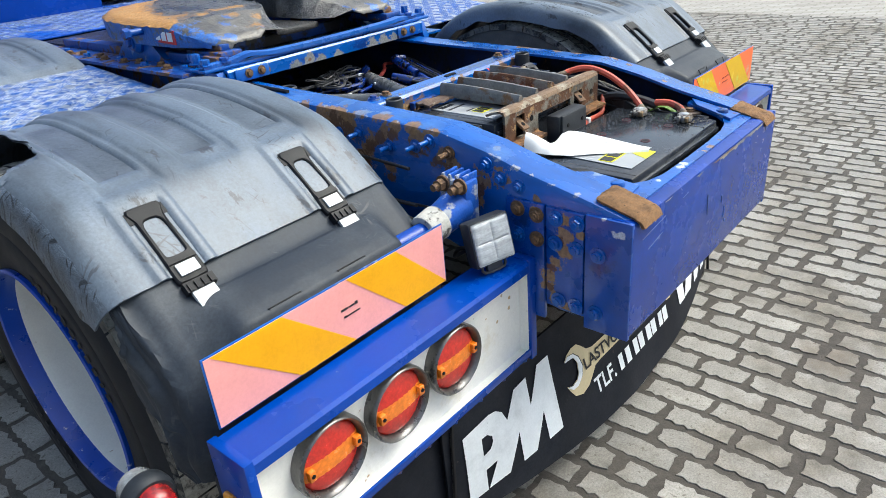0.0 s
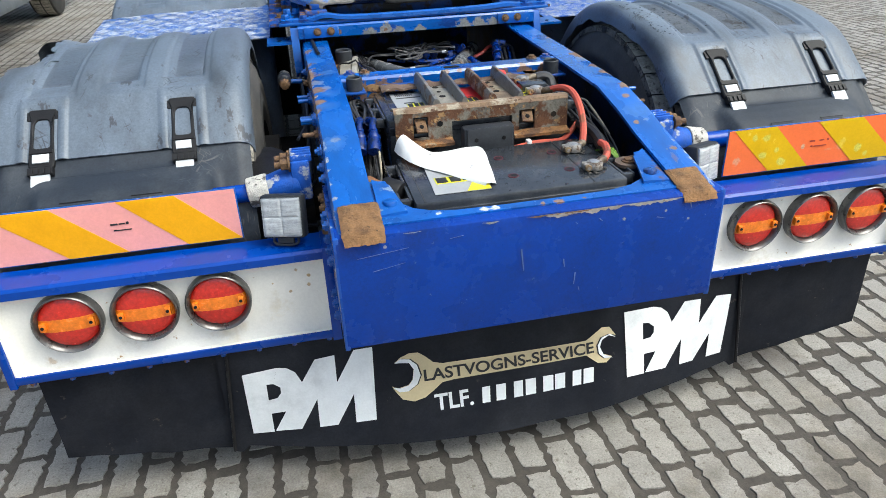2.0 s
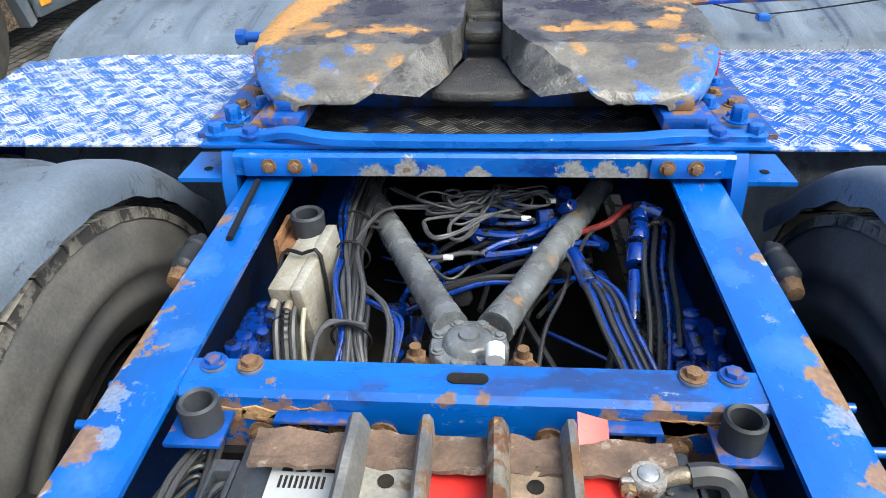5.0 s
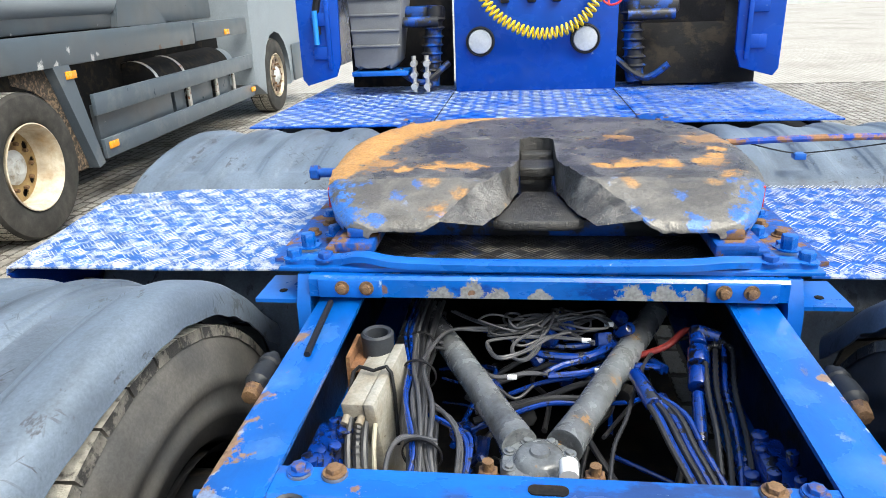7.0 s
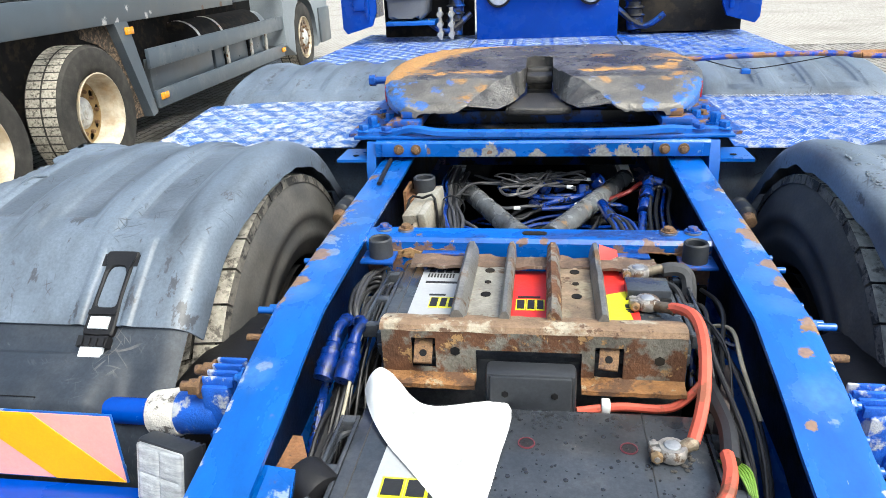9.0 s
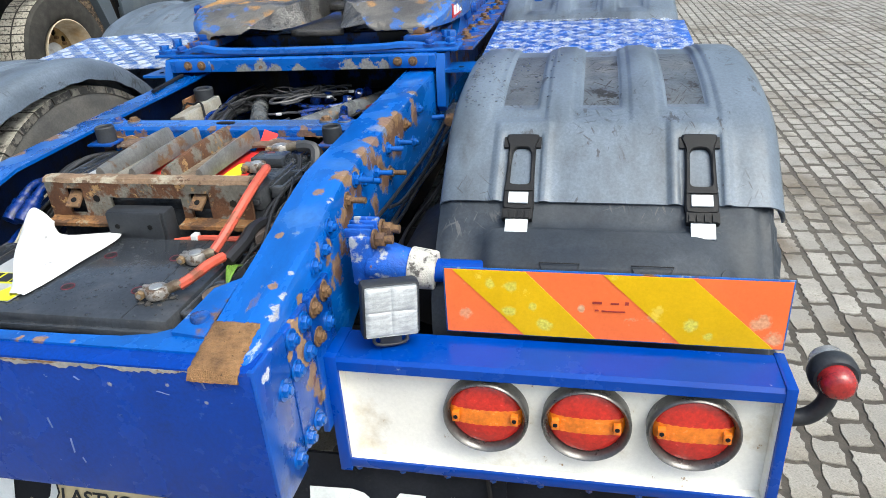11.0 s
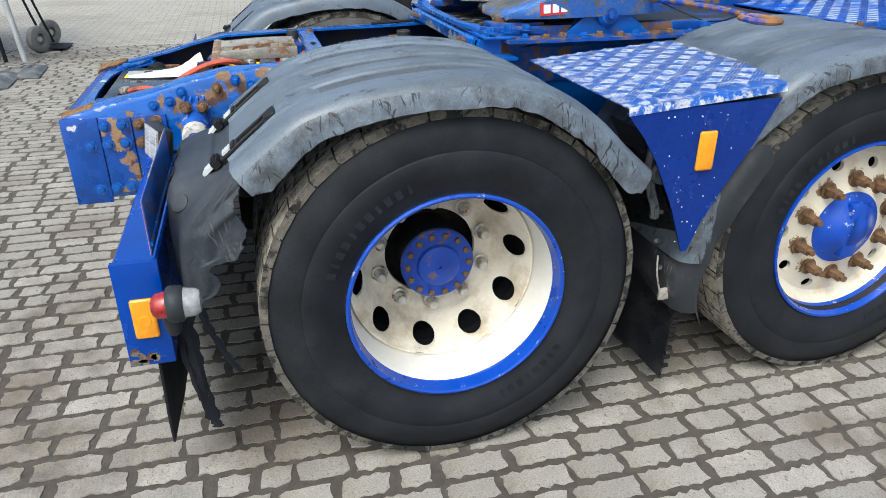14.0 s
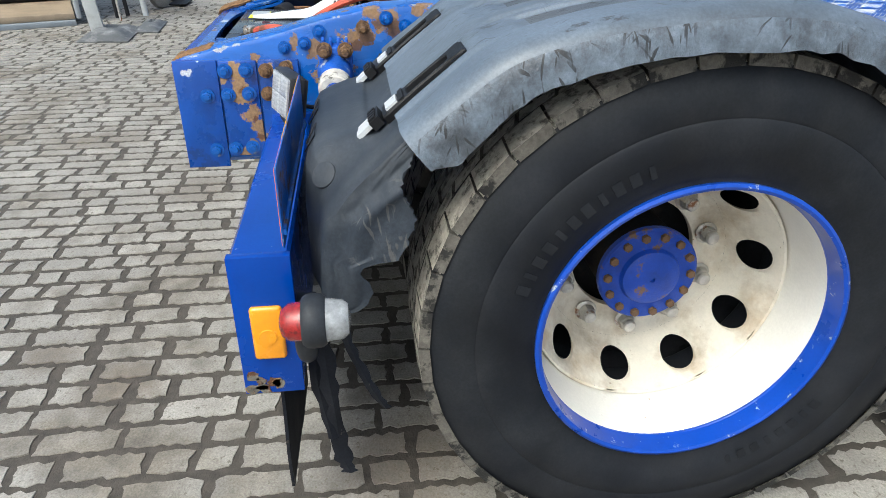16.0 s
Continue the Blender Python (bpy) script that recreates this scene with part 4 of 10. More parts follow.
def subframe():
    """Long mounting angles with rows of bolts that carry the coupling."""
    for s in (-1, 1):
        bm = B()
        prism(bm, [(s * 0.43, 0.9), (s * 0.445, 0.9), (s * 0.445, 1.05), (s * 0.545, 1.05), (s * 0.545, 1.06), (s * 0.43, 1.06)], "y", 1.42, 3.1)
        part_ob = part("mounting_angle", bm, blue_rusty, truck, "blue mounting angle with a row of rusty bolts")
        for k in range(22):
            bolt(part_ob, (s * (0.485 + 0.02 * (k % 2)), 1.5 + k * 0.07, 1.06), (0, 0, 1), 0.012, 0.013, nut_rust if k % 3 else blue)
        bm = B()
        box(bm, s * 0.38, s * 0.43, 1.4, 2.5, 1.06, 1.09, 0.004)
        part("slide_rail", bm, blue_rusty, truck, "toothed slide rail under the coupling")
    for y in (2.0, 2.4, 3.0, 3.6, 4.2):
        bm = B()
        box(bm, -0.35, 0.35, y, y + 0.1, 0.8, 1.0, 0.004)
        part("cross_tube", bm, blue_dark, truck)


subframe()


# ---- coupling plate (fifth wheel) ----
greasy = mat("greasy_cast_steel", (0.115, 0.11, 0.105), 0.3, metal=0.2, var=0.5, scale=22, bump=1.0, second=(0.06, 0.056, 0.054), amount=0.46, sscale=9, srough=0.28, soft=0.1, third=(0.24, 0.17, 0.09), tamount=0.18, tscale=16)
add_stain(greasy, [(-0.42, 1.98, 1.2, 0.144, 0.9), (-0.45, 1.86, 1.2, 0.128, 0.9), (-0.36, 2.12, 1.2, 0.144, 0.9), (-0.2, 2.24, 1.2, 0.112, 0.8), (-0.45, 1.74, 1.2, 0.096, 0.9), (-0.36, 1.68, 1.19, 0.064, 0.8), (-0.22, 1.66, 1.19, 0.048, 0.9), (-0.15, 1.66, 1.19, 0.040, 0.9), (0.2, 1.67, 1.19, 0.048, 0.9), (0.28, 1.67, 1.19, 0.048, 0.85), (0.38, 1.68, 1.19, 0.048, 0.7), (0.2, 1.93, 1.2, 0.048, 0.9), (0.42, 1.9, 1.2, 0.080, 0.6), (0.4, 1.6, 1.17, 0.040, 0.8)], (0.4, 0.21, 0.065), 0.55, 42.0, 3.4, 0.35)
add_stain(greasy, [(-0.455 + 0.5 * (k / 11) ** 2.2 * 0.6, 1.62 + 0.058 * k, 1.195, 0.085, 1.0) for k in range(12)] + [(x, y, 1.195, 0.032, 1.0) for x, y in ((-0.3, 1.635), (-0.24, 1.645), (-0.18, 1.655), (0.14, 1.66), (0.19, 1.655), (0.24, 1.655), (0.3, 1.66), (0.36, 1.69), (0.4, 1.74), (0.42, 1.8))], (0.42, 0.225, 0.07), 0.5, 30.0, 2.2, 0.25)
add_stain(greasy, [(-0.24, 1.85, 1.19, 0.1, 0.85), (0.22, 1.86, 1.19, 0.11, 0.85), (0.0, 2.1, 1.2, 0.09, 0.6)], (0.03, 0.029, 0.034), 0.25, 14.0, 1.6, 0.8)
add_stain(greasy, [(s * x, y, 1.18, r, 0.85) for s in (-1, 1) for x, y, r in ((0.08, 1.62, 0.05), (0.06, 1.72, 0.04), (0.07, 1.8, 0.04), (0.13, 1.58, 0.04), (0.16, 1.5, 0.05), (0.07, 1.9, 0.04), (0.0, 1.99, 0.05))], (0.035, 0.034, 0.033), 0.35, 34.0, 3.0, 0.3)
greasy_edge = mat("scuffed_blue_casting", (0.15, 0.14, 0.125), 0.42, metal=0.2, var=0.4, scale=16, bump=0.6, second=(0.07, 0.065, 0.06), amount=0.4, sscale=8, srough=0.4, third=(0.2, 0.22, 0.27), tamount=0.2, tscale=14)
add_stain(greasy_edge, [(-0.4, 1.46, 1.13, 0.045, 0.9), (-0.415, 1.52, 1.15, 0.03, 0.8), (-0.33, 1.44, 1.13, 0.025, 0.8), (-0.3, 1.52, 1.16, 0.022, 0.7), (-0.26, 1.56, 1.18, 0.02, 0.7), (-0.2, 1.46, 1.13, 0.02, 0.7), (0.185, 1.455, 1.13, 0.035, 0.9), (0.3, 1.44, 1.13, 0.03, 0.8), (0.4, 1.47, 1.13, 0.045, 0.9), (0.425, 1.54, 1.15, 0.03, 0.8), (0.28, 1.52, 1.16, 0.02, 0.6), ] + [(s * x, y, z, r, 0.97) for s in (-1, 1) for x, y, z, r in ((0.43, 1.5, 1.13, 0.06), (0.455, 1.58, 1.14, 0.08), (0.47, 1.7, 1.14, 0.1), (0.48, 1.85, 1.14, 0.11), (0.47, 2.0, 1.14, 0.1), (0.42, 2.12, 1.14, 0.1))], (0.03, 0.12, 0.4), 0.35, 46.0, 4.2, 0.4)
add_stain(greasy_edge, [(-0.21, 1.48, 1.14, 0.03, 0.9), (-0.16, 1.53, 1.15, 0.03, 0.85), (-0.23, 1.57, 1.18, 0.025, 0.8), (0.19, 1.56, 1.18, 0.022, 0.7), (0.36, 1.56, 1.18, 0.02, 0.7)], (0.36, 0.19, 0.06), 0.7, 34.0, 3.4, 0.7)
grease = mat("black_grease", (0.04, 0.038, 0.036), 0.38, var=0.6, scale=40, bump=1.0)


def coupling():
    fw = part("fifth_wheel", plate_mesh(), [greasy, greasy_edge, grease], truck, "greasy cast coupling plate with a V-shaped mouth, rust-orange and blue", smooth=55)
    for s in (-1, 1):
        bm = B()
        prism(bm, [(1.5, 1.02), (2.05, 1.02), (1.98, 1.07), (1.87, 1.16), (1.78, 1.165), (1.68, 1.07)], "x", s * 0.405, s * 0.455, 0.006)
        lathe(bm, [(0.0, 0.48), (0.03, 0.478), (0.042, 0.465), (0.042, 0.44)], (0, 1.82, 1.125), (s, 0, 0), 24)
        part("pedestal", bm, blue_worn, fw, "blue pedestal bearing block")
        bolt(fw, (s * 0.48, 1.82, 1.125), (s, 0, 0), 0.016, 0.016, blue_rusty)
    # red maker's plate on either flank, lettering as plain bars
    for s in (-1, 1):
        bm = B()
        m = Matrix.Translation((s * 0.4655, 1.63, 1.152)) @ Euler((radians(4), 0, radians(-s * 6))).to_matrix().to_4x4()
        box(bm, -0.002, 0.002, -0.07, 0.07, -0.022, 0.022, m=m)
        lab = part("badge", bm, mat("badge_red", (0.5, 0.03, 0.03), 0.45, var=0.15, scale=60), fw, "red maker's badge with white bars")
        bm = B()
        for a, b, c, d in ((-0.058, -0.034, -0.014, 0.014), (-0.026, -0.004, -0.014, 0.014), (0.004, 0.026, -0.014, 0.014), (0.034, 0.058, -0.014, 0.014)):
            box(bm, min(0.0015 * s, 0.0035 * s), max(0.0015 * s, 0.0035 * s), a, b, c, d, m=m)
        part("bars", bm, letter_white, lab, smooth=0)
    # release handle: a flat rusty bar reaching out to the side, and its chain tag
    bm = B()
    tube(bm, [(0.3, 1.98, 1.16), (0.6, 1.97, 1.18), (0.9, 1.97, 1.185), (1.02, 1.96, 1.18)], 0.009, 8)
    tube(bm, [(1.02, 1.93, 1.18), (1.1, 1.925, 1.18), (1.13, 1.96, 1.18), (1.1, 1.995, 1.18), (1.02, 1.99, 1.18), (1.0, 1.96, 1.18), (1.02, 1.93, 1.18)], 0.009, 8, 5)
    part("release_handle", bm, mat("handle_rust", (0.25, 0.12, 0.05), 0.8, var=0.5, second=(0.01, 0.06, 0.35), amount=0.4, sscale=8), fw, "rusty blue release handle")
    bm = B()
    tube(bm, [(0.55, 1.97, 1.17), (0.64, 2.02, 1.14), (0.7, 2.05, 1.125)], 0.002, 5)
    tube(bm, [(0.7, 2.05, 1.125), (0.8, 2.03, 1.14), (0.95, 1.98, 1.175)], 0.002, 5)
    part("wire", bm, black, fw)
    bm = B()
    box(bm, 0.685, 0.715, 2.03, 2.06, 1.112, 1.128, 0.002)
    part("tag", bm, blue, fw)
    bm = B()
    cyl(bm, (-0.46, 1.72, 1.165), (-0.54, 1.72, 1.165), 0.012, seg=12)
    cyl(bm, (-0.525, 1.72, 1.165), (-0.545, 1.72, 1.165), 0.018, seg=6)
    part("grease_bolt", bm, blue_rusty, fw)


def plate_mesh():
    """A round-fronted cast plate with a tapered mouth at the rear and thick ramped horns."""
    bm = B()
    edge = [(-0.405, 0.345), (-0.395, 0.385), (-0.37, 0.415), (-0.33, 0.437), (-0.27, 0.46), (-0.15, 0.48), (0.0, 0.487), (0.13, 0.478), (0.24, 0.44), (0.32, 0.38), (0.38, 0.29), (0.415, 0.18), (0.43, 0.05)]
    mouth = [(-0.405, 0.235), (-0.395, 0.205), (-0.375, 0.19), (-0.33, 0.165), (-0.24, 0.088), (-0.14, 0.046), (-0.1, 0.043), (0.085, 0.043), (0.1, 0.034), (0.108, 0.018), (0.112, 0.0), (0.43, 0.0)]
    top = [(-0.405, -0.066), (-0.395, -0.055), (-0.375, -0.046), (-0.32, -0.027), (-0.27, -0.009), (-0.245, -0.003), (-0.22, 0.0), (0.3, 0.0), (0.4, -0.006), (0.43, -0.012)]
    ys = [-0.405, -0.395, -0.375, -0.35, -0.32, -0.295, -0.27, -0.245, -0.22, -0.19, -0.165, -0.14, -0.1, -0.05, 0.0, 0.05, 0.085, 0.1, 0.108, 0.112, 0.15, 0.2, 0.25, 0.3, 0.34, 0.38, 0.41, 0.43]
    ys = [a + (b - a) * k / 3 for a, b in zip(ys, ys[1:]) for k in range(3)] + [ys[-1]]
    us = [0.0, 0.02, 0.06, 0.14, 0.26, 0.4, 0.55, 0.7, 0.82, 0.91, 0.96, 0.985, 1.0]
    us = [a + (b - a) * k / 3 for a, b in zip(us, us[1:]) for k in range(3)] + [1.0]
    for s in (-1, 1):
        grid = []
        for y in ys:
            a, b = lerp(mouth, y), lerp(edge, y)
            row = []
            for u in us:
                x = a + (b - a) * u
                z = lerp(top, y)
                if u > 0.9:
                    z -= 0.014 * ((u - 0.9) / 0.1) ** 2
                if y < 0.1:
                    # smeared grease along the mouth
                    z += 0.006 * max(0.0, noise.noise((s * x * 45, y * 45, 4))) * math.exp(-u / 0.2)
                # greasy pressure pads and the worn round groove
                r = math.hypot(x, y - 0.02)
                z += 0.004 * math.exp(-((r - 0.33) / 0.02) ** 2) - 0.006 * math.exp(-(((x - 0.24) / 0.09) ** 2 + ((y + 0.02) / 0.05) ** 2))
                crust = 0.0045 * max(0.0, noise.noise((s * x * 38, y * 38, 2))) + 0.003 * noise.noise((s * x * 95, y * 95, 9))
                row.append((s * x, y, z + 0.002 * noise.noise((s * x * 22, y * 22, 0)) + crust * (1.0 if y < 0.15 else 0.4)))
            grid.append(row)
        sheet(bm, grid)
    bmesh.ops.remove_doubles(bm, verts=bm.verts[:], dist=0.0004)
    for f in bm.faces:
        if f.calc_center_median().y < -0.25:
            f.material_index = 1
    rim = [e for e in bm.edges if e.is_boundary]
    ex = bmesh.ops.extrude_edge_only(bm, edges=rim)
    for v in [g for g in ex["geom"] if isinstance(g, bmesh.types.BMVert)]:
        x, y = abs(v.co.x), v.co.y
        inner = y < 0.13 and x < lerp(mouth, y) + 0.012
        if inner and y > -0.385:
            v.co.z = -0.07 if y > -0.3 else -0.07 - (y + 0.3) * 0.05
            v.co.x *= 1.0 - 0.42 * lerp([(-0.3, 1.0), (-0.12, 0.0), (1.0, 0.0)], y)
        elif y < -0.38:
            v.co.z -= 0.006
        else:
            v.co.z = min(v.co.z - 0.02, -0.075)
            v.co.x *= 0.985
    for f in [g for g in ex["geom"] if isinstance(g, bmesh.types.BMFace)]:
        p = f.calc_center_median()
        f.material_index = (2 if p.y > -0.14 else 0) if abs(p.x) < 0.2 and p.y < 0.13 else 1
    # locking throat and the sloping greasy tongue below the mouth
    prism(bm, [(-0.095, -0.31), (-0.06, -0.325), (0.06, -0.325), (0.095, -0.31), (0.036, -0.11), (-0.036, -0.11)], "z", -0.1, -0.078, 0.006, mi=2)
    box(bm, -0.042, 0.042, 0.06, 0.1, -0.12, -0.03, 0.006, mi=2)
    box(bm, -0.042, 0.042, -0.1, 0.06, -0.13, -0.1, 0.004, mi=2)
    prism(bm, [(-0.042, -0.05), (0.0, -0.07), (0.042, -0.05), (0.042, 0.02), (-0.042, 0.02)], "z", -0.06, -0.035, 0.004, mi=2)
    bmesh.ops.transform(bm, matrix=Matrix.Translation((0, 1.83, 1.197)) @ Euler((radians(1.5), 0, 0)).to_matrix().to_4x4(), verts=bm.verts[:])
    return bm


coupling()

# checker plate under the coupling, dark with grease
bm = B()
box(bm, -0.36, 0.36, 1.4, 2.9, 1.035, 1.045)
centre_plate = part("centre_plate", bm, mat("greasy_checker", (0.03, 0.03, 0.033), 0.35, metal=0.5, var=0.5, scale=30, bump=0.4, second=(0.01, 0.04, 0.2), amount=0.3, sscale=5), truck, "greasy dark checker plate under the coupling")
bm = B()
box(bm, -0.36, 0.36, 1.6, 1.64, 1.046, 1.085, 0.004)
part("slide_bar", bm, blue_dark, truck, "oily blue bar across under the coupling")

# ---- wheels ----
Y1, Y2 = 1.05, 2.42  # the two rear axles


def tyre(parent, s, y, z, xo, width, R, material):
    """Tyre with bulging sidewalls, bead rings, shoulder and grooved tread. xo: distance of the outer face from the truck's middle."""
    c = xo - width / 2
    hw = width / 2
    rb = 0.288
    prof = [(rb, -hw + 0.03), (rb + 0.015, -hw + 0.012), (rb + 0.05, -hw + 0.004), (rb + 0.055, -hw), (rb + 0.075, -hw), (rb + 0.08, -hw + 0.004), (R - 0.12, -hw + 0.003), (R - 0.115, -hw - 0.002), (R - 0.09, -hw), (R - 0.085, -hw + 0.005), (R - 0.05, -hw + 0.011), (R - 0.018, -hw + 0.03), (R - 0.014, -hw + 0.045), (R - 0.014, hw - 0.03), (R - 0.02, hw - 0.0175), (R - 0.05, hw - 0.009), (R - 0.056, hw - 0.006), (R - 0.1, hw - 0.001), (R - 0.105, hw - 0.003), (R - 0.11, hw), (rb + 0.1, hw), (rb + 0.06, hw - 0.002), (rb + 0.055, hw - 0.006), (rb + 0.03, hw - 0.008), (rb + 0.022, hw - 0.014), (rb + 0.012, hw - 0.014), (rb, hw - 0.03)]
    bm = B()
    lathe(bm, [(r, s * (c + a)) for r, a in prof], (0, y, z), (1, 0, 0), 96, closed=True, mi=[1] * 12 + [2] * 2 + [0] * 13)
    # flattened where it stands
    for v in bm.verts:
        if v.co.z < 0.004:
            v.co.z = 0.004
    ob = part("tyre", bm, [tyre_rubber, tyre_inside, tread_rubber], parent, "black truck tyre with dusty tread", smooth=50)
    bm = B()
    nseg = 40
    rg = random.Random(int(1000 * y) + s)
    cols = [(-hw + 0.026, -hw + 0.083), (-hw + 0.09, -0.031), (-0.025, 0.025), (0.031, hw - 0.09), (hw - 0.083, hw - 0.0155)]
    for k, (a0, a1) in enumerate(cols):
        for i in range(nseg):
            t0 = 6.28319 * (i + (0.5 if k % 2 else 0)) / nseg
            t1 = t0 + 6.28319 / nseg * (0.93 if k in (0, 4) else 0.88)
            sk = 0.02 if k in (1, 3) else 0.008
            ring = []
            for a, tt in ((a0, t0), (a0, t1), (a1, t1 + sk), (a1, t0 + sk)):
                edge = (k == 0 and a == a0) or (k == 4 and a == a1)
                top = R - (0.003 if edge else 0.0) - rg.uniform(0, 0.0015)
                base = R - (0.024 if edge else 0.02)
                x = s * (c + a)
                xb = s * (c + a + (math.copysign(0.004, a) if edge else 0))
                ring.append((x, top, xb, base, tt))
            hi = [bm.verts.new((x, y + r * math.cos(tt), max(0.001, z + r * math.sin(tt)))) for x, r, _, _, tt in ring]
            lo = [bm.verts.new((xb, y + rb_ * math.cos(tt), max(0.003, z + rb_ * math.sin(tt)))) for _, _, xb, rb_, tt in ring]
            bm.faces.new(hi).material_index = 1
            for j in range(4):
                bm.faces.new((hi[j], hi[(j + 1) % 4], lo[(j + 1) % 4], lo[j]))
    part("tread", bm, [tread_side, tread_rubber], ob, "worn tread blocks grey with dust", smooth=0, kind="stuff")
    # raised lettering band as plain bars on the sidewall
    bm = B()
    for k0, cnt in ((1.95, 11), (5.1, 8)):
        for i in range(cnt):
            a = k0 + i * 0.085
            for rr in (R - 0.165,):
                q = Vector((s * (xo + 0.0005), y + rr * math.cos(a), z + rr * math.sin(a)))
                m = Matrix.Translation(q) @ Euler((a, 0, 0)).to_matrix().to_4x4()
                box(bm, -0.0008, -0.0001, -0.012, 0.012, -0.009 if i % 3 else -0.005, 0.009 if i % 3 else 0.005, m=m)
    part("raised_marking", bm, tyre_rubber, ob, smooth=0, kind="stuff")
    return ob


def sector_disc(bm, s, y, z, r0, r1, x0, x1, holes, rh, ha, hr, thick, shift=0.0):
    """A ring-shaped disc pierced by round hand holes; x runs from x0 at r0 to x1 at r1."""
    half = math.pi / holes

    def at(r, a, back=0.0):
        t = max(0.0, min(1.0, (r - r0) / (r1 - r0)))
        return (s * (x0 + (x1 - x0) * t - back), y + r * math.cos(a), z + r * math.sin(a))

    for h in range(holes):
        ac = shift + 2 * half * h
        dirs = [2 * math.pi * i / 32 for i in range(32)]
        corners = [math.atan2(dr, da * rh) for dr in (r0 - rh, r1 - rh) for da in (-half, half)]
        dirs = sorted(set(dirs + [c % (2 * math.pi) for c in corners]))
        inner, outer, back = [], [], []
        for d in dirs:
            ca, sa = math.cos(d), math.sin(d)
            lim = []
            if abs(ca) > 1e-6:
                lim.append(half * rh / abs(ca))
            if sa > 1e-6:
                lim.append((r1 - rh) / sa)
            if sa < -1e-6:
                lim.append((r0 - rh) / sa)
            L = min(lim)
            inner.append(bm.verts.new(at(rh + hr * sa, ac + ha * ca / rh)))
            back.append(bm.verts.new(at(rh + hr * sa, ac + ha * ca / rh, thick)))
            outer.append(bm.verts.new(at(rh + L * sa, ac + L * ca / rh)))
        n = len(dirs)
        for i in range(n):
            j = (i + 1) % n
            bm.faces.new((outer[i], outer[j], inner[j], inner[i]))
            bm.faces.new((inner[i], inner[j], back[j], back[i]))
    bmesh.ops.remove_doubles(bm, verts=bm.verts[:], dist=0.0006)


def rear_wheel(s, y, z=0.515):
    """Deep-dished single wheel of the trailing axle."""
    w = part("wheel", dish(s, y, z), [rim_white, rim_blue, rim_disc_paint], truck, "deep cream-white rim with a blue flange and blue hub", smooth=35)
    tyre(w, s, y, z, 1.247, 0.305, 0.517, tyre_rubber)
    tyre(w, s, y, z, 0.9, 0.305, 0.517, tyre_rubber)
    # near-black drum: the shade behind the hand holes is in its colour
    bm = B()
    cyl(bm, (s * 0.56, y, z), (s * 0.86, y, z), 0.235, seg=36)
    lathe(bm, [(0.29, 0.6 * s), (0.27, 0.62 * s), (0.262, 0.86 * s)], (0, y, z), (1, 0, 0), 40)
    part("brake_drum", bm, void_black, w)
    bm = B()
    # hub with cap and its ring of small bolts
    lathe(bm, [(0.0, 1.04), (0.005, 1.04), (0.006, 1.046), (0.052, 1.045), (0.062, 1.039), (0.066, 1.027), (0.104, 1.025), (0.109, 1.02), (0.109, 1.006), (0.098, 1.004)], (0, y, z), (s, 0, 0), 40)
    hub = part("hub", bm, mat("hub_blue", (0.006, 0.05, 0.36), 0.45, var=0.3, scale=20, bump=0.3, second=(0.12, 0.07, 0.04), amount=0.2, sscale=20), w, "blue hub cap with rusty bolts")
    # barrel coloured near-black for the shade in the gap round the hub
    bm = B()
    cyl(bm, (s * 0.84, y, z), (s * 1.01, y, z), 0.098, seg=28)
    part("hub_barrel", bm, void_black, hub)
    for i in range(14):
        a = 6.28319 * i / 14
        bolt(w, (s * 1.023, y + 0.092 * math.cos(a), z + 0.092 * math.sin(a)), (s, 0, 0), 0.0095, 0.012, nut_rust, washer=False)
    for i in range(10):
        a = 6.28319 * (i + 0.5) / 10
        bm = B()
        q = Vector((s * 0.939, y + 0.1675 * math.cos(a), z + 0.1675 * math.sin(a)))
        lathe(bm, [(0.025, 0.0), (0.0255, 0.004), (0.021, 0.007), (0.0185, 0.007)], q, (s, 0, 0), 20)
        lathe(bm, [(0.019, 0.005), (0.019, 0.022), (0.0165, 0.026)], q, (s, 0, 0), 6)
        lathe(bm, [(0.0155, 0.026), (0.0155, 0.033), (0.012, 0.038), (0.0, 0.041)], q, (s, 0, 0), 16)
        lathe(bm, [(0.0165, 0.026), (0.0, 0.026)], q, (s, 0, 0), 6)
        part("wheel_nut", bm, steel, w, "domed grey wheel nut", smooth=25)
    return w


def dish(s, y, z):
    bm = B()
    prof = [(0.284, 1.205), (0.294, 1.222), (0.301, 1.236), (0.301, 1.243), (0.295, 1.246), (0.289, 1.243), (0.287, 1.232), (0.284, 1.2), (0.282, 1.188), (0.2815, 1.17), (0.281, 1.12), (0.2805, 1.085), (0.279, 1.074), (0.277, 1.07), (0.2755, 1.078), (0.273, 1.083), (0.268, 1.08)]
    lathe(bm, [(r, a * s) for r, a in prof], (0, y, z), (1, 0, 0), 72, mi=[1, 1, 1, 1, 1, 1, 1, 0, 0, 0, 0, 0, 2, 2, 2, 2])
    k0 = len(bm.faces)
    sector_disc(bm, s, y, z, 0.207, 0.268, 0.95, 1.08, 10, 0.24, 0.036, 0.021, 0.014, shift=0.13)
    lathe(bm, [(0.1405, 0.91 * s), (0.1405, 0.93 * s), (0.19, 0.932 * s), (0.2, 0.938 * s), (0.207, 0.95 * s)], (0, y, z), (1, 0, 0), 60)
    bm.faces.ensure_lookup_table()
    for f in bm.faces[k0:]:
        f.material_index = 2
    return bm


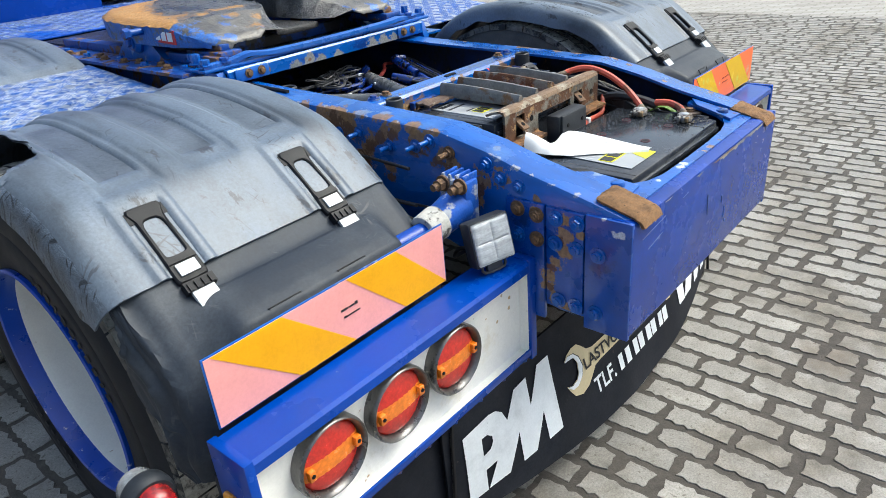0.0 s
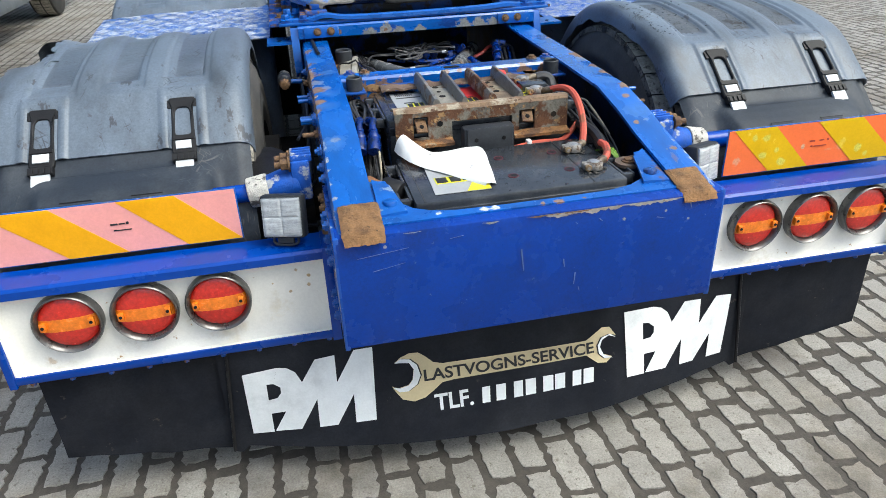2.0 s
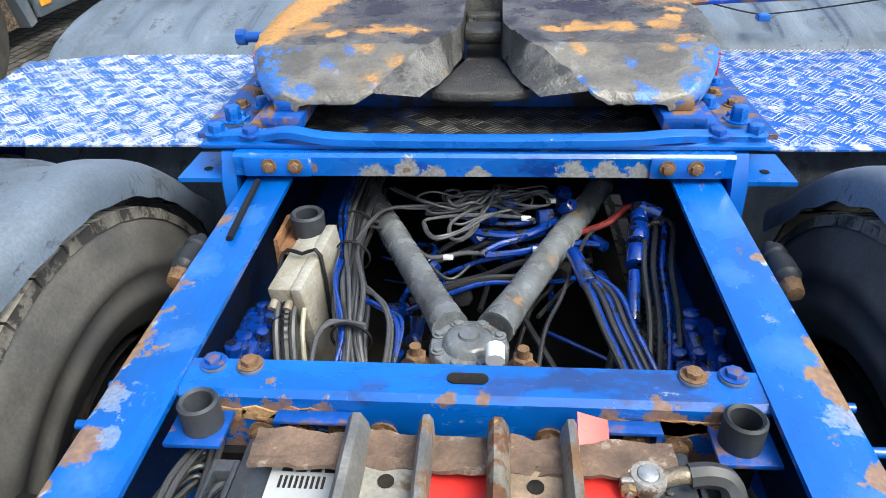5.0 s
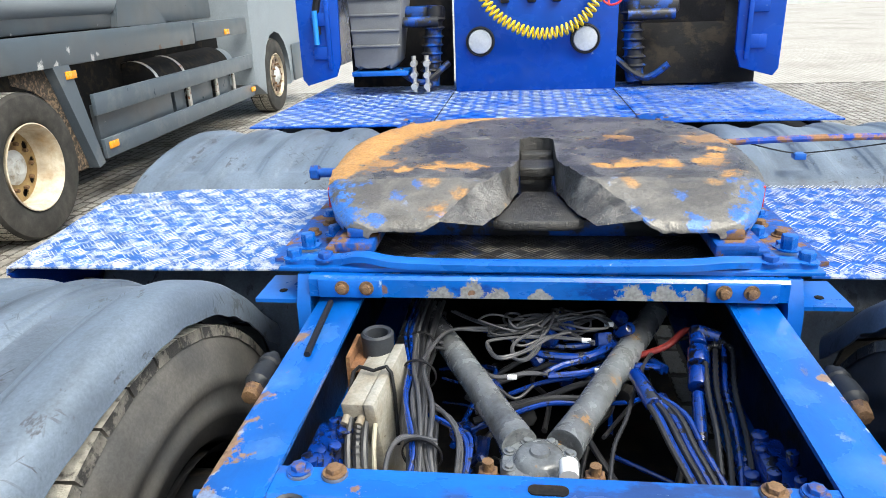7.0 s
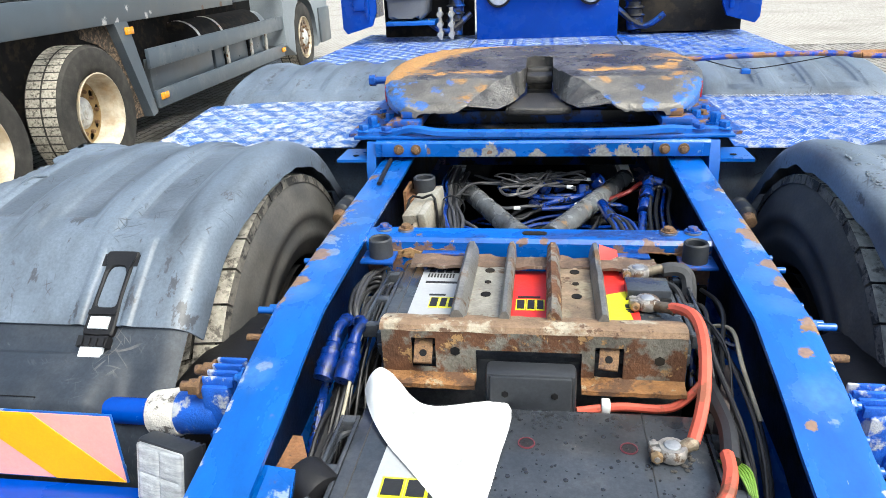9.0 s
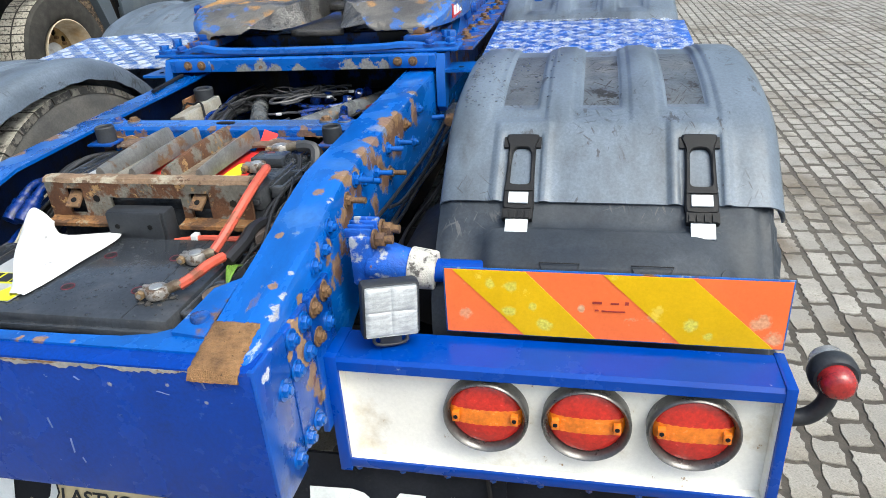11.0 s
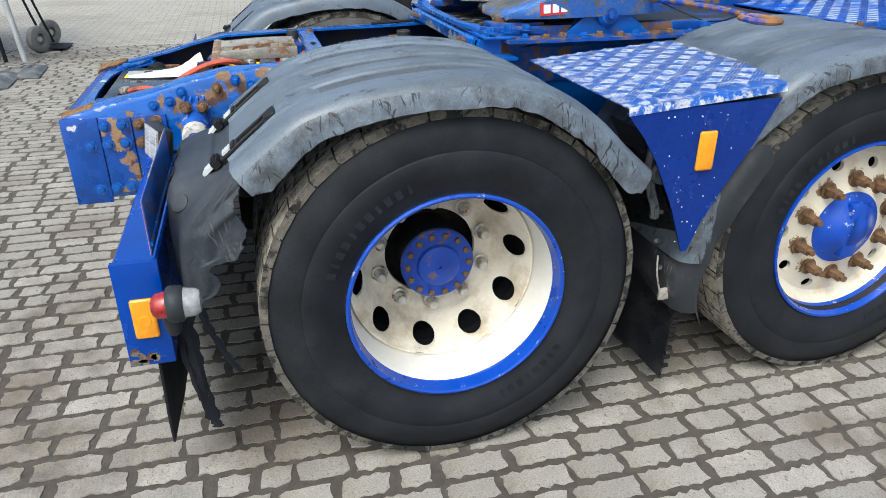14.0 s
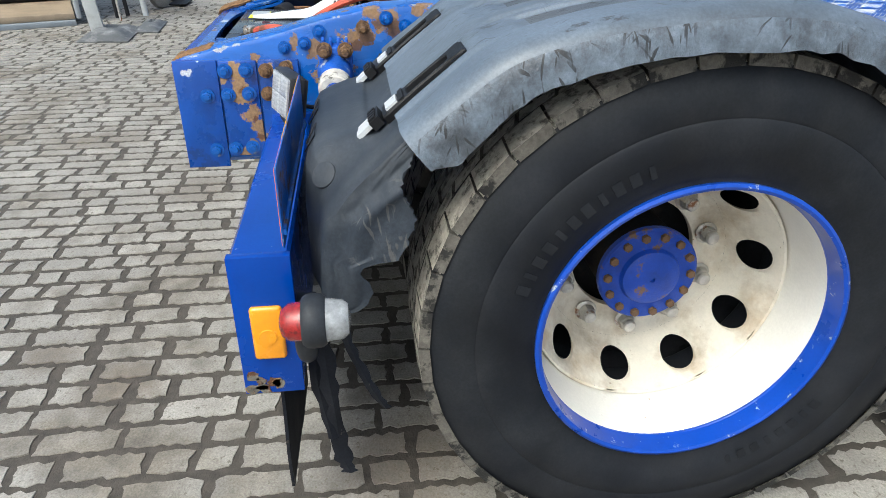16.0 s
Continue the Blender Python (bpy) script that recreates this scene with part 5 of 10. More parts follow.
def drive_wheel(s, y, z=0.515):
    """Outer wheel of the driven axle: shallow disc, planetary hub and tall rusty nuts."""
    bm = B()
    prof = [(0.292, 1.17), (0.302, 1.192), (0.309, 1.208), (0.308, 1.216), (0.3, 1.216), (0.293, 1.2), (0.285, 1.16), (0.272, 1.14), (0.262, 1.13), (0.25, 1.127)]
    lathe(bm, [(r, a * s) for r, a in prof], (0, y, z), (1, 0, 0), 64, mi=[1, 1, 1, 1, 1, 1, 0, 0, 0])
    sector_disc(bm, s, y, z, 0.11, 0.251, 1.16, 1.127, 10, 0.222, 0.022, 0.018, 0.014)
    lathe(bm, [(0.11, 1.16 * s), (0.11, 1.1 * s)], (0, y, z), (1, 0, 0), 32)
    if y == Y2 and s > 0:
        paint = mat("rust_run_rim_paint", (0.66, 0.61, 0.5), 0.4, var=0.1, scale=9, bump=0.08, second=(0.42, 0.3, 0.17), amount=0.24, sscale=9, soft=0.2)
        add_stain(paint, [(1.095, y + 0.172 * math.cos(6.28319 * (i + 0.5) / 10), z + 0.172 * math.sin(6.28319 * (i + 0.5) / 10), 0.042, 0.9) for i in range(10)], (0.17, 0.085, 0.03), 0.8, 40.0, 2.6)
    else:
        paint = rim_disc_paint
    w = part("wheel", bm, [paint, rim_blue], truck, "cream rim with a wide blue flange and tall rusty wheel nuts", smooth=35)
    tyre(w, s, y, z, 1.222, 0.34, 0.517, tyre_rubber)
    bm = B()
    lathe(bm, [(0.0, 1.2), (0.05, 1.2), (0.058, 1.194), (0.085, 1.18), (0.1, 1.165), (0.125, 1.16), (0.125, 1.1)], (0, y, z), (s, 0, 0), 40)
    box(bm, s * 1.17 - 0.03, s * 1.17 + 0.03, y - 0.03, y + 0.03, z - 0.095, z + 0.095, 0.01)
    part("hub", bm, rim_blue, w, "blue planetary hub")
    for i in range(10):
        a = 6.28319 * (i + 0.5) / 10
        bolt(w, (s * 1.15, y + 0.1675 * math.cos(a), z + 0.1675 * math.sin(a)), (s, 0, 0), 0.019, 0.045, nut_rust, stud=0.02, name="wheel_nut")
    bm = B()
    cyl(bm, (s * 0.85, y, z), (s * 1.06, y, z), 0.25, seg=32)
    part("brake_drum", bm, void_black, w)
    w.location.x = -s * 0.055
    return w


for s in (-1, 1):
    rear_wheel(s, Y1)
    drive_wheel(s, Y2)
for y in (Y1, Y2):
    bm = B()
    cyl(bm, (-0.95, y, 0.515), (0.95, y, 0.515), 0.07, seg=20)
    part("axle", bm, void_black, truck)
bm = B()
box(bm, -0.22, 0.22, Y2 - 0.2, Y2 + 0.2, 0.35, 0.72, 0.08)
part("differential", bm, void_black, truck)


# ---- rear wheel covers ----
ARCH = [(0.36, 0.50), (0.366, 0.62), (0.372, 0.73), (0.384, 0.79), (0.41, 0.828), (0.455, 0.872), (0.508, 0.92), (0.58, 0.98), (0.67, 1.044), (0.79, 1.08), (0.93, 1.1), (1.07, 1.106), (1.2, 1.09), (1.32, 1.045), (1.42, 0.975), (1.5, 0.9), (1.575, 0.835)]


def arch_point(t):
    """The cover's outline in (y, z), t from 0 at its rear foot to 1 at its front foot."""
    f = t * (len(ARCH) - 1)
    i = min(int(f), len(ARCH) - 2)
    a = Vector((0, *ARCH[max(i - 1, 0)])); b = Vector((0, *ARCH[i])); c = Vector((0, *ARCH[i + 1])); d = Vector((0, *ARCH[min(i + 2, len(ARCH) - 1)]))
    u = f - i
    q = 0.5 * (2 * b + (c - a) * u + (2 * a - 5 * b + 4 * c - d) * u * u + (3 * b - a - 3 * c + d) * u ** 3)
    return q.y, q.z


def arch_normal(t):
    (a, b), (c, d) = arch_point(max(0, t - 0.004)), arch_point(min(1, t + 0.004))
    l = math.hypot(c - a, d - b) or 1
    return -(d - b) / l, (c - a) / l


FX0, FX1 = 0.61, 1.275
T_SEAM = 6.05 / 16


def cover_surface(s, dy, dz, t, x, lift):
    y, z = arch_point(t)
    ny, nz = arch_normal(t)
    return (s * x, y + dy + ny * lift, z + dz + nz * lift)


water_bead = mat("water_bead", (0.12, 0.13, 0.14), 0.04, var=0.0, bump=0.0, coat=1.0)
add_stain(rim_disc_paint, [(0.975, 1.015, 0.252, 0.045, 0.85), (0.975, 1.095, 0.256, 0.03, 0.7), (0.975, 1.05, 0.25, 0.04, 0.8)], (0.3, 0.17, 0.06), 0.6, 24.0, 2.0, 0.8)


T_TROUGH = 8.05 / 16
TROUGHS = (0.76, 0.93, 1.1)


def cover_relief(t, x):
    """Height of the pressed relief of the cap: three stepped troughs that begin behind the straps and run forward."""
    lift = 0.0
    for c in TROUGHS:
        d = abs(x - c)
        lift -= 0.006 * step(0.066 - d, 0.0, 0.012) * step(t, T_TROUGH - 0.012, T_TROUGH + 0.006)
        lift -= 0.0075 * step(0.045 - d, 0.0, 0.008) * step(t, T_TROUGH + 0.016, T_TROUGH + 0.026)
    # seats of the two straps
    for c in (0.777, 1.116):
        d = abs(x - c)
        u = (t - T_SEAM) / 0.78
        lift += 0.005 * step(0.062 - d, 0.0, 0.012) * step(0.155 - u, 0.0, 0.012) * step(d if u < 0.125 else 1.0, 0.036, 0.042)
    return lift


FIELD_Y = [(1.0, 0.352), (2.0, 0.352), (3.0, 0.358), (3.5, 0.372), (4.0, 0.395), (4.6, 0.43), (5.2, 0.465)]
FIELD_Z = [(1.0, 0.62), (2.0, 0.76), (3.0, 0.83), (3.5, 0.855), (4.0, 0.867), (4.6, 0.88), (5.2, 0.889)]


def skirt_point(s, dy, dz, t, x):
    """The lower skirt: it follows the arch, with a boxed-out field in its middle that juts out to the rear."""
    i = t * 16
    p = Vector(cover_surface(s, dy, dz, t, x, -0.007))
    if i < 5.6:
        m = step(x, 0.695, 0.74) * step(1.2 - x, 0.0, 0.1) * step(5.6 - i, 0.0, 0.5)
        p = p.lerp(Vector((s * x, lerp(FIELD_Y, i) + dy, lerp(FIELD_Z, i) + dz)), m)
    return p


def wheel_cover(s, dy=0.0, dz=0.0, clips=True):
    """Plastic wheel cover: an upper cap with pressed troughs, a rounded outer lip with a ragged edge, and a lower skirt."""
    rg = random.Random(31 + s + int(dy * 10))
    xs = {FX0, FX0 + 0.002, FX0 + 0.006, FX0 + 0.014, FX0 + 0.028, FX0 + 0.045, 0.67, 1.205, 1.19}
    for c in TROUGHS:
        for d in (0.0, 0.02, 0.037, 0.041, 0.045, 0.054, 0.058, 0.062, 0.066):
            xs |= {round(c - d, 4), round(c + d, 4)}
    if clips:
        for c in (0.777, 1.116):
            for d in (0.034, 0.04, 0.046, 0.052, 0.058, 0.064):
                xs |= {round(c - d, 4), round(c + d, 4)}
    xs = sorted(x for x in xs if x <= FX1 - 0.06)
    bm = B()
    grid = []
    t0 = T_SEAM if clips else 0.0
    n = 120
    ts = [t0 + (1 - t0) * i / n for i in range(n + 1)]
    R0 = 0.046
    for t in ts:
        row = []
        for x in xs:
            lift = (-0.062 - 0.008 * noise.noise((t * 30, s, 7)), -0.04, -0.022, -0.01, -0.003)[xs.index(x)] if x <= FX0 + 0.03 else 0.0
            lift += cover_relief(t, x) if clips or t > 0.5 else 0.0
            lift += 0.003 * noise.noise((x * 5, t * 12, s)) - 0.03 * max(0, x - 1.05) ** 1.5
            row.append(cover_surface(s, dy, dz, t, x, lift))
        low = -0.03 * max(0, xs[-1] - 1.05) ** 1.5
        # rolled lip down to the ragged outer edge
        u = (t - (1 + t0) / 2) / ((1 - t0) / 2)
        drop = 0.064 + (0.03 if clips else 0.02) * abs(u) ** 2.2 * (1 - 0.9 * step(abs(u), 0.9, 1.0)) + 0.004 * noise.noise((t * 60, s, 2)) + (0.012 * max(0, noise.noise((t * 14, s * 2, 5))) if clips else 0)
        for k in range(1, 8):
            a = k / 7 * 1.4
            row.append(cover_surface(s, dy, dz, t, FX1 - 0.052 + 0.048 * math.sin(a), low - R0 * (1 - math.cos(a))))
        for k in (0.4, 0.75, 1.0):
            row.append(cover_surface(s, dy, dz, t, FX1 - 0.003 + 0.003 * k, low - R0 * 0.83 - (drop - R0 * 0.83) * k + 0.002 * noise.noise((t * 40, k * 3, s))))
        grid.append(row)
    sheet(bm, grid, 0.004)
    edge_x = FX1 - 0.012
    for f in bm.faces:
        p = f.calc_center_median()
        if abs(p.x) > edge_x:
            f.material_index = 2
        elif clips and any(abs(abs(p.x) - c) < 0.036 for c in TROUGHS):
            i = min(range(n), key=lambda k: (grid[k][8][1] - p.y) ** 2 + (grid[k][8][2] - p.z) ** 2)
            if T_TROUGH + 0.03 < ts[i] < 10.9 / 16:
                f.material_index = 1 if s > 0 else 3
    if clips and s < 0:
        # torn-out hole at the outer edge
        gone = []
        for f in bm.faces:
            p = f.calc_center_median()
            w = 0.018 * noise.noise((p.y * 34, p.x * 20, 3)) + 0.01 * noise.noise((p.y * 90, p.x * 60, 8))
            if 0.83 + w < p.y < 1.2 + w and abs(p.x) > 1.16 + 0.9 * abs(p.y - 1.02) ** 2 + w and p.z > 1.0:
                gone.append(f)
        bmesh.ops.delete(bm, geom=gone, context="FACES")
        for v in bm.verts:
            if v.is_boundary:
                v.co.y += 0.012 * noise.noise((v.co.x * 40, v.co.y * 40, 1))
                v.co.x += 0.012 * noise.noise((v.co.x * 40, v.co.y * 40, 6))
    cap = part("wheel_cover", bm, [plastic, plastic_worn, plastic_edge, plastic_trough], truck, "scuffed grey-black plastic wheel cover with pressed troughs", smooth=50)
    if not clips:
        return cap
    if s < 0:
        # torn tongue of plastic bent up at the rear of the hole
        bm = B()
        sheet(bm, [[(-1.125 - 0.022 * i + 0.006 * k, 0.9 + 0.016 * k + 0.01 * noise.noise((i * 0.9, k * 0.7, 2)), 1.045 - 0.004 * i + 0.02 * math.sin(k * 0.5) - 0.003 * k) for i in range(6 - k // 2)] + [(-1.125 - 0.022 * (5 - k // 2) + 0.006 * k, 0.9 + 0.016 * k, 1.04)] * (k // 2) for k in range(6)], 0.004)
        part("torn_flap", bm, plastic, cap, "bent tongue of torn plastic", smooth=50).location = (-0.03, -0.055, 0.035)
    # lower skirt behind the lamp bar, with a raised field
    bm = B()
    grid = []
    for i in range(61):
        t = 1.0 / 16 + (T_SEAM + 0.02 - 1.0 / 16) * i / 60
        row = []
        for k in range(50):
            x = FX0 + 0.008 + (FX1 - 0.055 - FX0) * k / 49
            p = skirt_point(s, dy, dz, t, x)
            p.z -= 0.018 * step(abs(k - 24.5), 22.5, 24.5)
            row.append(tuple(p))
        # outer cheek, torn in front
        y, z = arch_point(t)
        wide = lerp([(0.5, 0.01), (0.62, 0.015), (0.65, 0.075), (0.675, 0.082), (0.71, 0.06), (0.725, 0.068), (0.735, 0.12), (0.77, 0.132), (0.81, 0.13), (0.84, 0.085), (0.863, 0.055), (0.885, 0.04), (0.91, 0.03), (0.95, 0.02)], z)
        for k in range(1, 19):
            d = wide * k / 18 + (0.006 * noise.noise((t * 55, 3, s)) + 0.005 * noise.noise((t * 150, 5, s)) if k == 18 else 0)
            fold = 0.009 * math.exp(-((d - 0.05 - 0.25 * max(0.0, z - 0.8)) / 0.014) ** 2) - 0.006 * step(0.04 - d, 0.0, 0.008) * step(z, 0.66, 0.7)
            row.append((s * (FX1 - 0.032 + 0.012 * math.sin(1.6 * k / 18) + fold + 0.003 * noise.noise((t * 20, k * 0.5, s))), y + dy + 0.012 + d, z + dz - 0.012 - d * 0.12))
        grid.append(row)
    sheet(bm, grid, 0.004)
    part("skirt", bm, skirt_plastic, cap, "darker lower skirt with a raised field and a torn outer cheek", smooth=50)
    bm = B()
    c = skirt_point(s, dy, dz, 3.55 / 16, 1.158)
    nrm = (skirt_point(s, dy, dz, 3.75 / 16, 1.158) - c).cross(skirt_point(s, dy, dz, 3.55 / 16, 1.172) - c).normalized() * s
    nrm = nrm if nrm.y < 0 else -nrm
    cyl(bm, c - nrm * 0.01, c + nrm * 0.0035, 0.023, seg=28, bevel=0.002)
    part("round_plug", bm, skirt_plastic, cap)
    if s > 0:
        rw = random.Random(9)
        bm = B()
        for k in range(150):
            t, x = rw.uniform(8.3, 10.6) / 16, FX0 + 0.03 + 0.2 * rw.random() ** 2
            p = Vector(cover_surface(s, dy, dz, t, x, cover_relief(t, x) + 0.001))
            bmesh.ops.create_icosphere(bm, subdivisions=1, radius=rw.uniform(0.001, 0.003), matrix=Matrix.Translation(p) @ Matrix.Diagonal((1.4, 1.2, 0.6, 1)))
        part("water", bm, water_bead, cap, "beads of rain water", kind="stuff")
    # rubber straps with their hooks
    for x in (0.777, 1.116):
        clip(cap, s, x, dy, dz)
    for x in (0.863, 1.024):
        bm = B()
        lo, hi = skirt_point(s, dy, dz, 2.9 / 16, x), skirt_point(s, dy, dz, 3.62 / 16, x)
        off = Vector((0, -0.004, 0.004))
        tube(bm, [lo + off + Vector((-0.02, 0, 0)), hi + off + Vector((-0.036, 0, 0)), hi + off + Vector((0.036, 0, 0)), lo + off + Vector((0.02, 0, 0))], 0.0014, 5, 1)
        part("wire_loop", bm, black, cap)
    return cap


chrome_white = mat("white_strap_end", (0.56, 0.58, 0.6), 0.3, var=0.05, scale=20, bump=0.02)


def clip(cap, s, x, dy, dz):
    """A moulded rubber strap with an oblong opening, ribbed hook and white pull tab."""
    bm = B()

    def at(u, v, h):
        t = T_SEAM - 0.012 + u * 0.78
        p = cover_surface(s, dy, dz, t, x + v, 0.0045 + h)
        return Vector(p)

    def bar(u0, u1, v0, v1, h0, h1, mi=0, nu=6):
        us = [u0 + (u1 - u0) * i / nu for i in range(nu + 1)]
        lo = [[bm.verts.new(at(u, v, h0)) for v in (v0, v1)] for u in us]
        hi = [[bm.verts.new(at(u, v, h1)) for v in (v0, v1)] for u in us]
        fs = []
        for i in range(nu):
            for q in ((hi[i][0], hi[i][1], hi[i + 1][1], hi[i + 1][0]), (lo[i][0], lo[i + 1][0], lo[i + 1][1], lo[i][1]), (lo[i][0], hi[i][0], hi[i + 1][0], lo[i + 1][0]), (lo[i][1], lo[i + 1][1], hi[i + 1][1], hi[i][1])):
                fs.append(bm.faces.new(q))
        fs.append(bm.faces.new((lo[0][0], lo[0][1], hi[0][1], hi[0][0])))
        fs.append(bm.faces.new((lo[-1][0], hi[-1][0], hi[-1][1], lo[-1][1])))
        for f in fs:
            f.material_index = mi

    # strap body: a tapered plate with a long rounded eye
    outer, inner = [], []
    shape = [(0.138, 0.0), (0.138, 0.02), (0.137, 0.031), (0.131, 0.034), (0.124, 0.0305), (0.117, 0.0275), (0.09, 0.0275), (0.06, 0.028), (0.035, 0.0295), (0.012, 0.0305), (0.0, 0.0295), (-0.004, 0.027), (-0.006, 0.0)]
    eye = [(0.115, 0.0), (0.114, 0.011), (0.11, 0.016), (0.104, 0.0185), (0.097, 0.0192), (0.087, 0.0194), (0.077, 0.0196), (0.068, 0.0198), (0.06, 0.02), (0.053, 0.0198), (0.049, 0.018), (0.047, 0.012), (0.0465, 0.0)]
    outer = shape + [(u, -v) for u, v in shape[-2:0:-1]]
    inner = eye + [(u, -v) for u, v in eye[-2:0:-1]]
    rings = []
    for pts, shrink, h in ((outer, 0.0, -0.012), (outer, 0.0, 0.001), (outer, 0.1, 0.004), (inner, -0.1, 0.004), (inner, 0.0, 0.002), (inner, 0.0, -0.012)):
        mu = 0.066 if pts is outer else 0.08
        rings.append([bm.verts.new(at(mu + (u - mu) * (1 - shrink * 0.35), v * (1 - shrink), h)) for u, v in pts])
    for a, b in zip(rings, rings[1:]):
        for i in range(len(a)):
            j = (i + 1) % len(a)
            bm.faces.new((a[i], a[j], b[j], b[i]))
    bar(0.115, 0.133, -0.037, -0.027, -0.014, 0.001)
    bar(0.115, 0.133, 0.027, 0.037, -0.014, 0.001)
    bar(0.033, 0.041, -0.027, 0.027, 0.002, 0.007)
    bar(-0.03, -0.008, -0.029, 0.029, -0.006, 0.011)
    for k in range(4):
        bar(-0.029, -0.013, -0.0255 + k * 0.0137, -0.017 + k * 0.0137, 0.009, 0.0145)
    part("strap", bm, black, cap, "black rubber strap with an oblong eye", smooth=35)
    bm = B()
    bar(0.007, 0.029, -0.019, 0.019, 0.001, 0.008, nu=4)
    part("strap_plate", bm, chrome_white, cap, "white plate in the strap", smooth=30)
    bm = B()
    bar(-0.066, -0.03, -0.0215, 0.0215, 0.0, 0.008, nu=4)
    part("strap_tab", bm, chrome_white, cap, "white pull tab", smooth=30)


for s in (-1, 1):
    wheel_cover(s)
    wheel_cover(s, Y2 - Y1, 0.02, clips=False).location.x = -s * 0.055

# ---- rear lamp bars, marker boards, lamps ----
red_lens = mat("red_lens", (0.56, 0.02, 0.012), 0.2, var=0.3, scale=120, bump=0.25, coat=0.7)
amber_lens = mat("amber_lens", (0.8, 0.2, 0.01), 0.22, var=0.25, scale=90, bump=0.25, coat=0.7)
amber_side = mat("amber_marker", (0.85, 0.33, 0.01), 0.25, var=0.08, scale=30, bump=0.08, coat=0.6)
bezel = mat("grey_bezel", (0.14, 0.135, 0.13), 0.3, metal=0.7, var=0.2, scale=20, bump=0.05)
clear_lens = mat("clear_lens", (0.42, 0.44, 0.46), 0.14, var=0.3, scale=70, bump=0.3, coat=0.6, stretch=(0.3, 1, 2.2))
board_pink = mat("faded_pink_film", (0.83, 0.36, 0.33), 0.38, var=0.05, scale=12, bump=0.02, coat=0.0, spec=0.2)
board_orange = mat("orange_film", (0.85, 0.4, 0.006), 0.38, var=0.07, scale=12, bump=0.02, coat=0.0, spec=0.2)
board_coral = mat("coral_film", (0.86, 0.175, 0.05), 0.38, var=0.07, scale=9, bump=0.05, second=(0.85, 0.32, 0.16), amount=0.2, sscale=16, coat=0.0, spec=0.2)
board_yellow = mat("yellow_film", (0.7, 0.43, 0.004), 0.38, var=0.08, scale=9, bump=0.05, second=(0.85, 0.55, 0.06), amount=0.2, sscale=16, coat=0.0, spec=0.2)


def lens_band(bm, cx, cz, y, R, z0, z1, mi=0, dome=0.014, rows=8, cols=28):
    """A horizontal slice of a shallow round dome that looks to the rear."""
    grid = []
    for j in range(rows + 1):
        dz = z0 + (z1 - z0) * j / rows
        w = math.sqrt(max(R * R - dz * dz, 1e-8))
        row = []
        for i in range(cols + 1):
            dx = -w + 2 * w * i / cols
            k = max(0.0, 1 - (dx * dx + dz * dz) / (R * R))
            row.append((cx + dx, y - dome * k ** 0.5 - 0.0011 * math.sin(dx * 480) * math.sin(dz * 480) * (k > 0.1), cz + dz))
        grid.append(row)
    sheet(bm, grid, mi=mi)


def tail_lamp(x, z=0.61, y=0.263):
    bm = B()
    lathe(bm, [(0.0, 0.0), (0.078, 0.0), (0.079, -0.022), (0.0775, -0.029), (0.075, -0.031), (0.072, -0.029), (0.069, -0.022), (0.067, -0.013), (0.067, -0.006), (0.0, -0.008)], (x, y, z), (0, 1, 0), 48)
    lamp = part("tail_lamp", bm, bezel, truck, "round red and amber tail lamp in a grey bezel")
    for a, b, m, nm in ((0.0165, 0.066, red_lens, "upper_lens"), (-0.0175, 0.0165, amber_lens, "amber_lens"), (-0.066, -0.0175, red_lens, "lower_lens")):
        bm = B()
        lens_band(bm, x, z, y - 0.012, 0.067, a, b)
        part(nm, bm, m, lamp)
    for d in (-1, 1):
        bm = B()
        box(bm, x + d * 0.0535 - 0.007, x + d * 0.0535 + 0.007, y - 0.0315, y - 0.02, z - 0.01, z + 0.012, 0.002)
        part("screw_pocket", bm, amber_lens, lamp)
        bolt(lamp, (x + d * 0.0535, y - 0.0315, z + 0.002), (0, -1, 0), 0.0045, 0.002, void_black, washer=False)
    return lamp


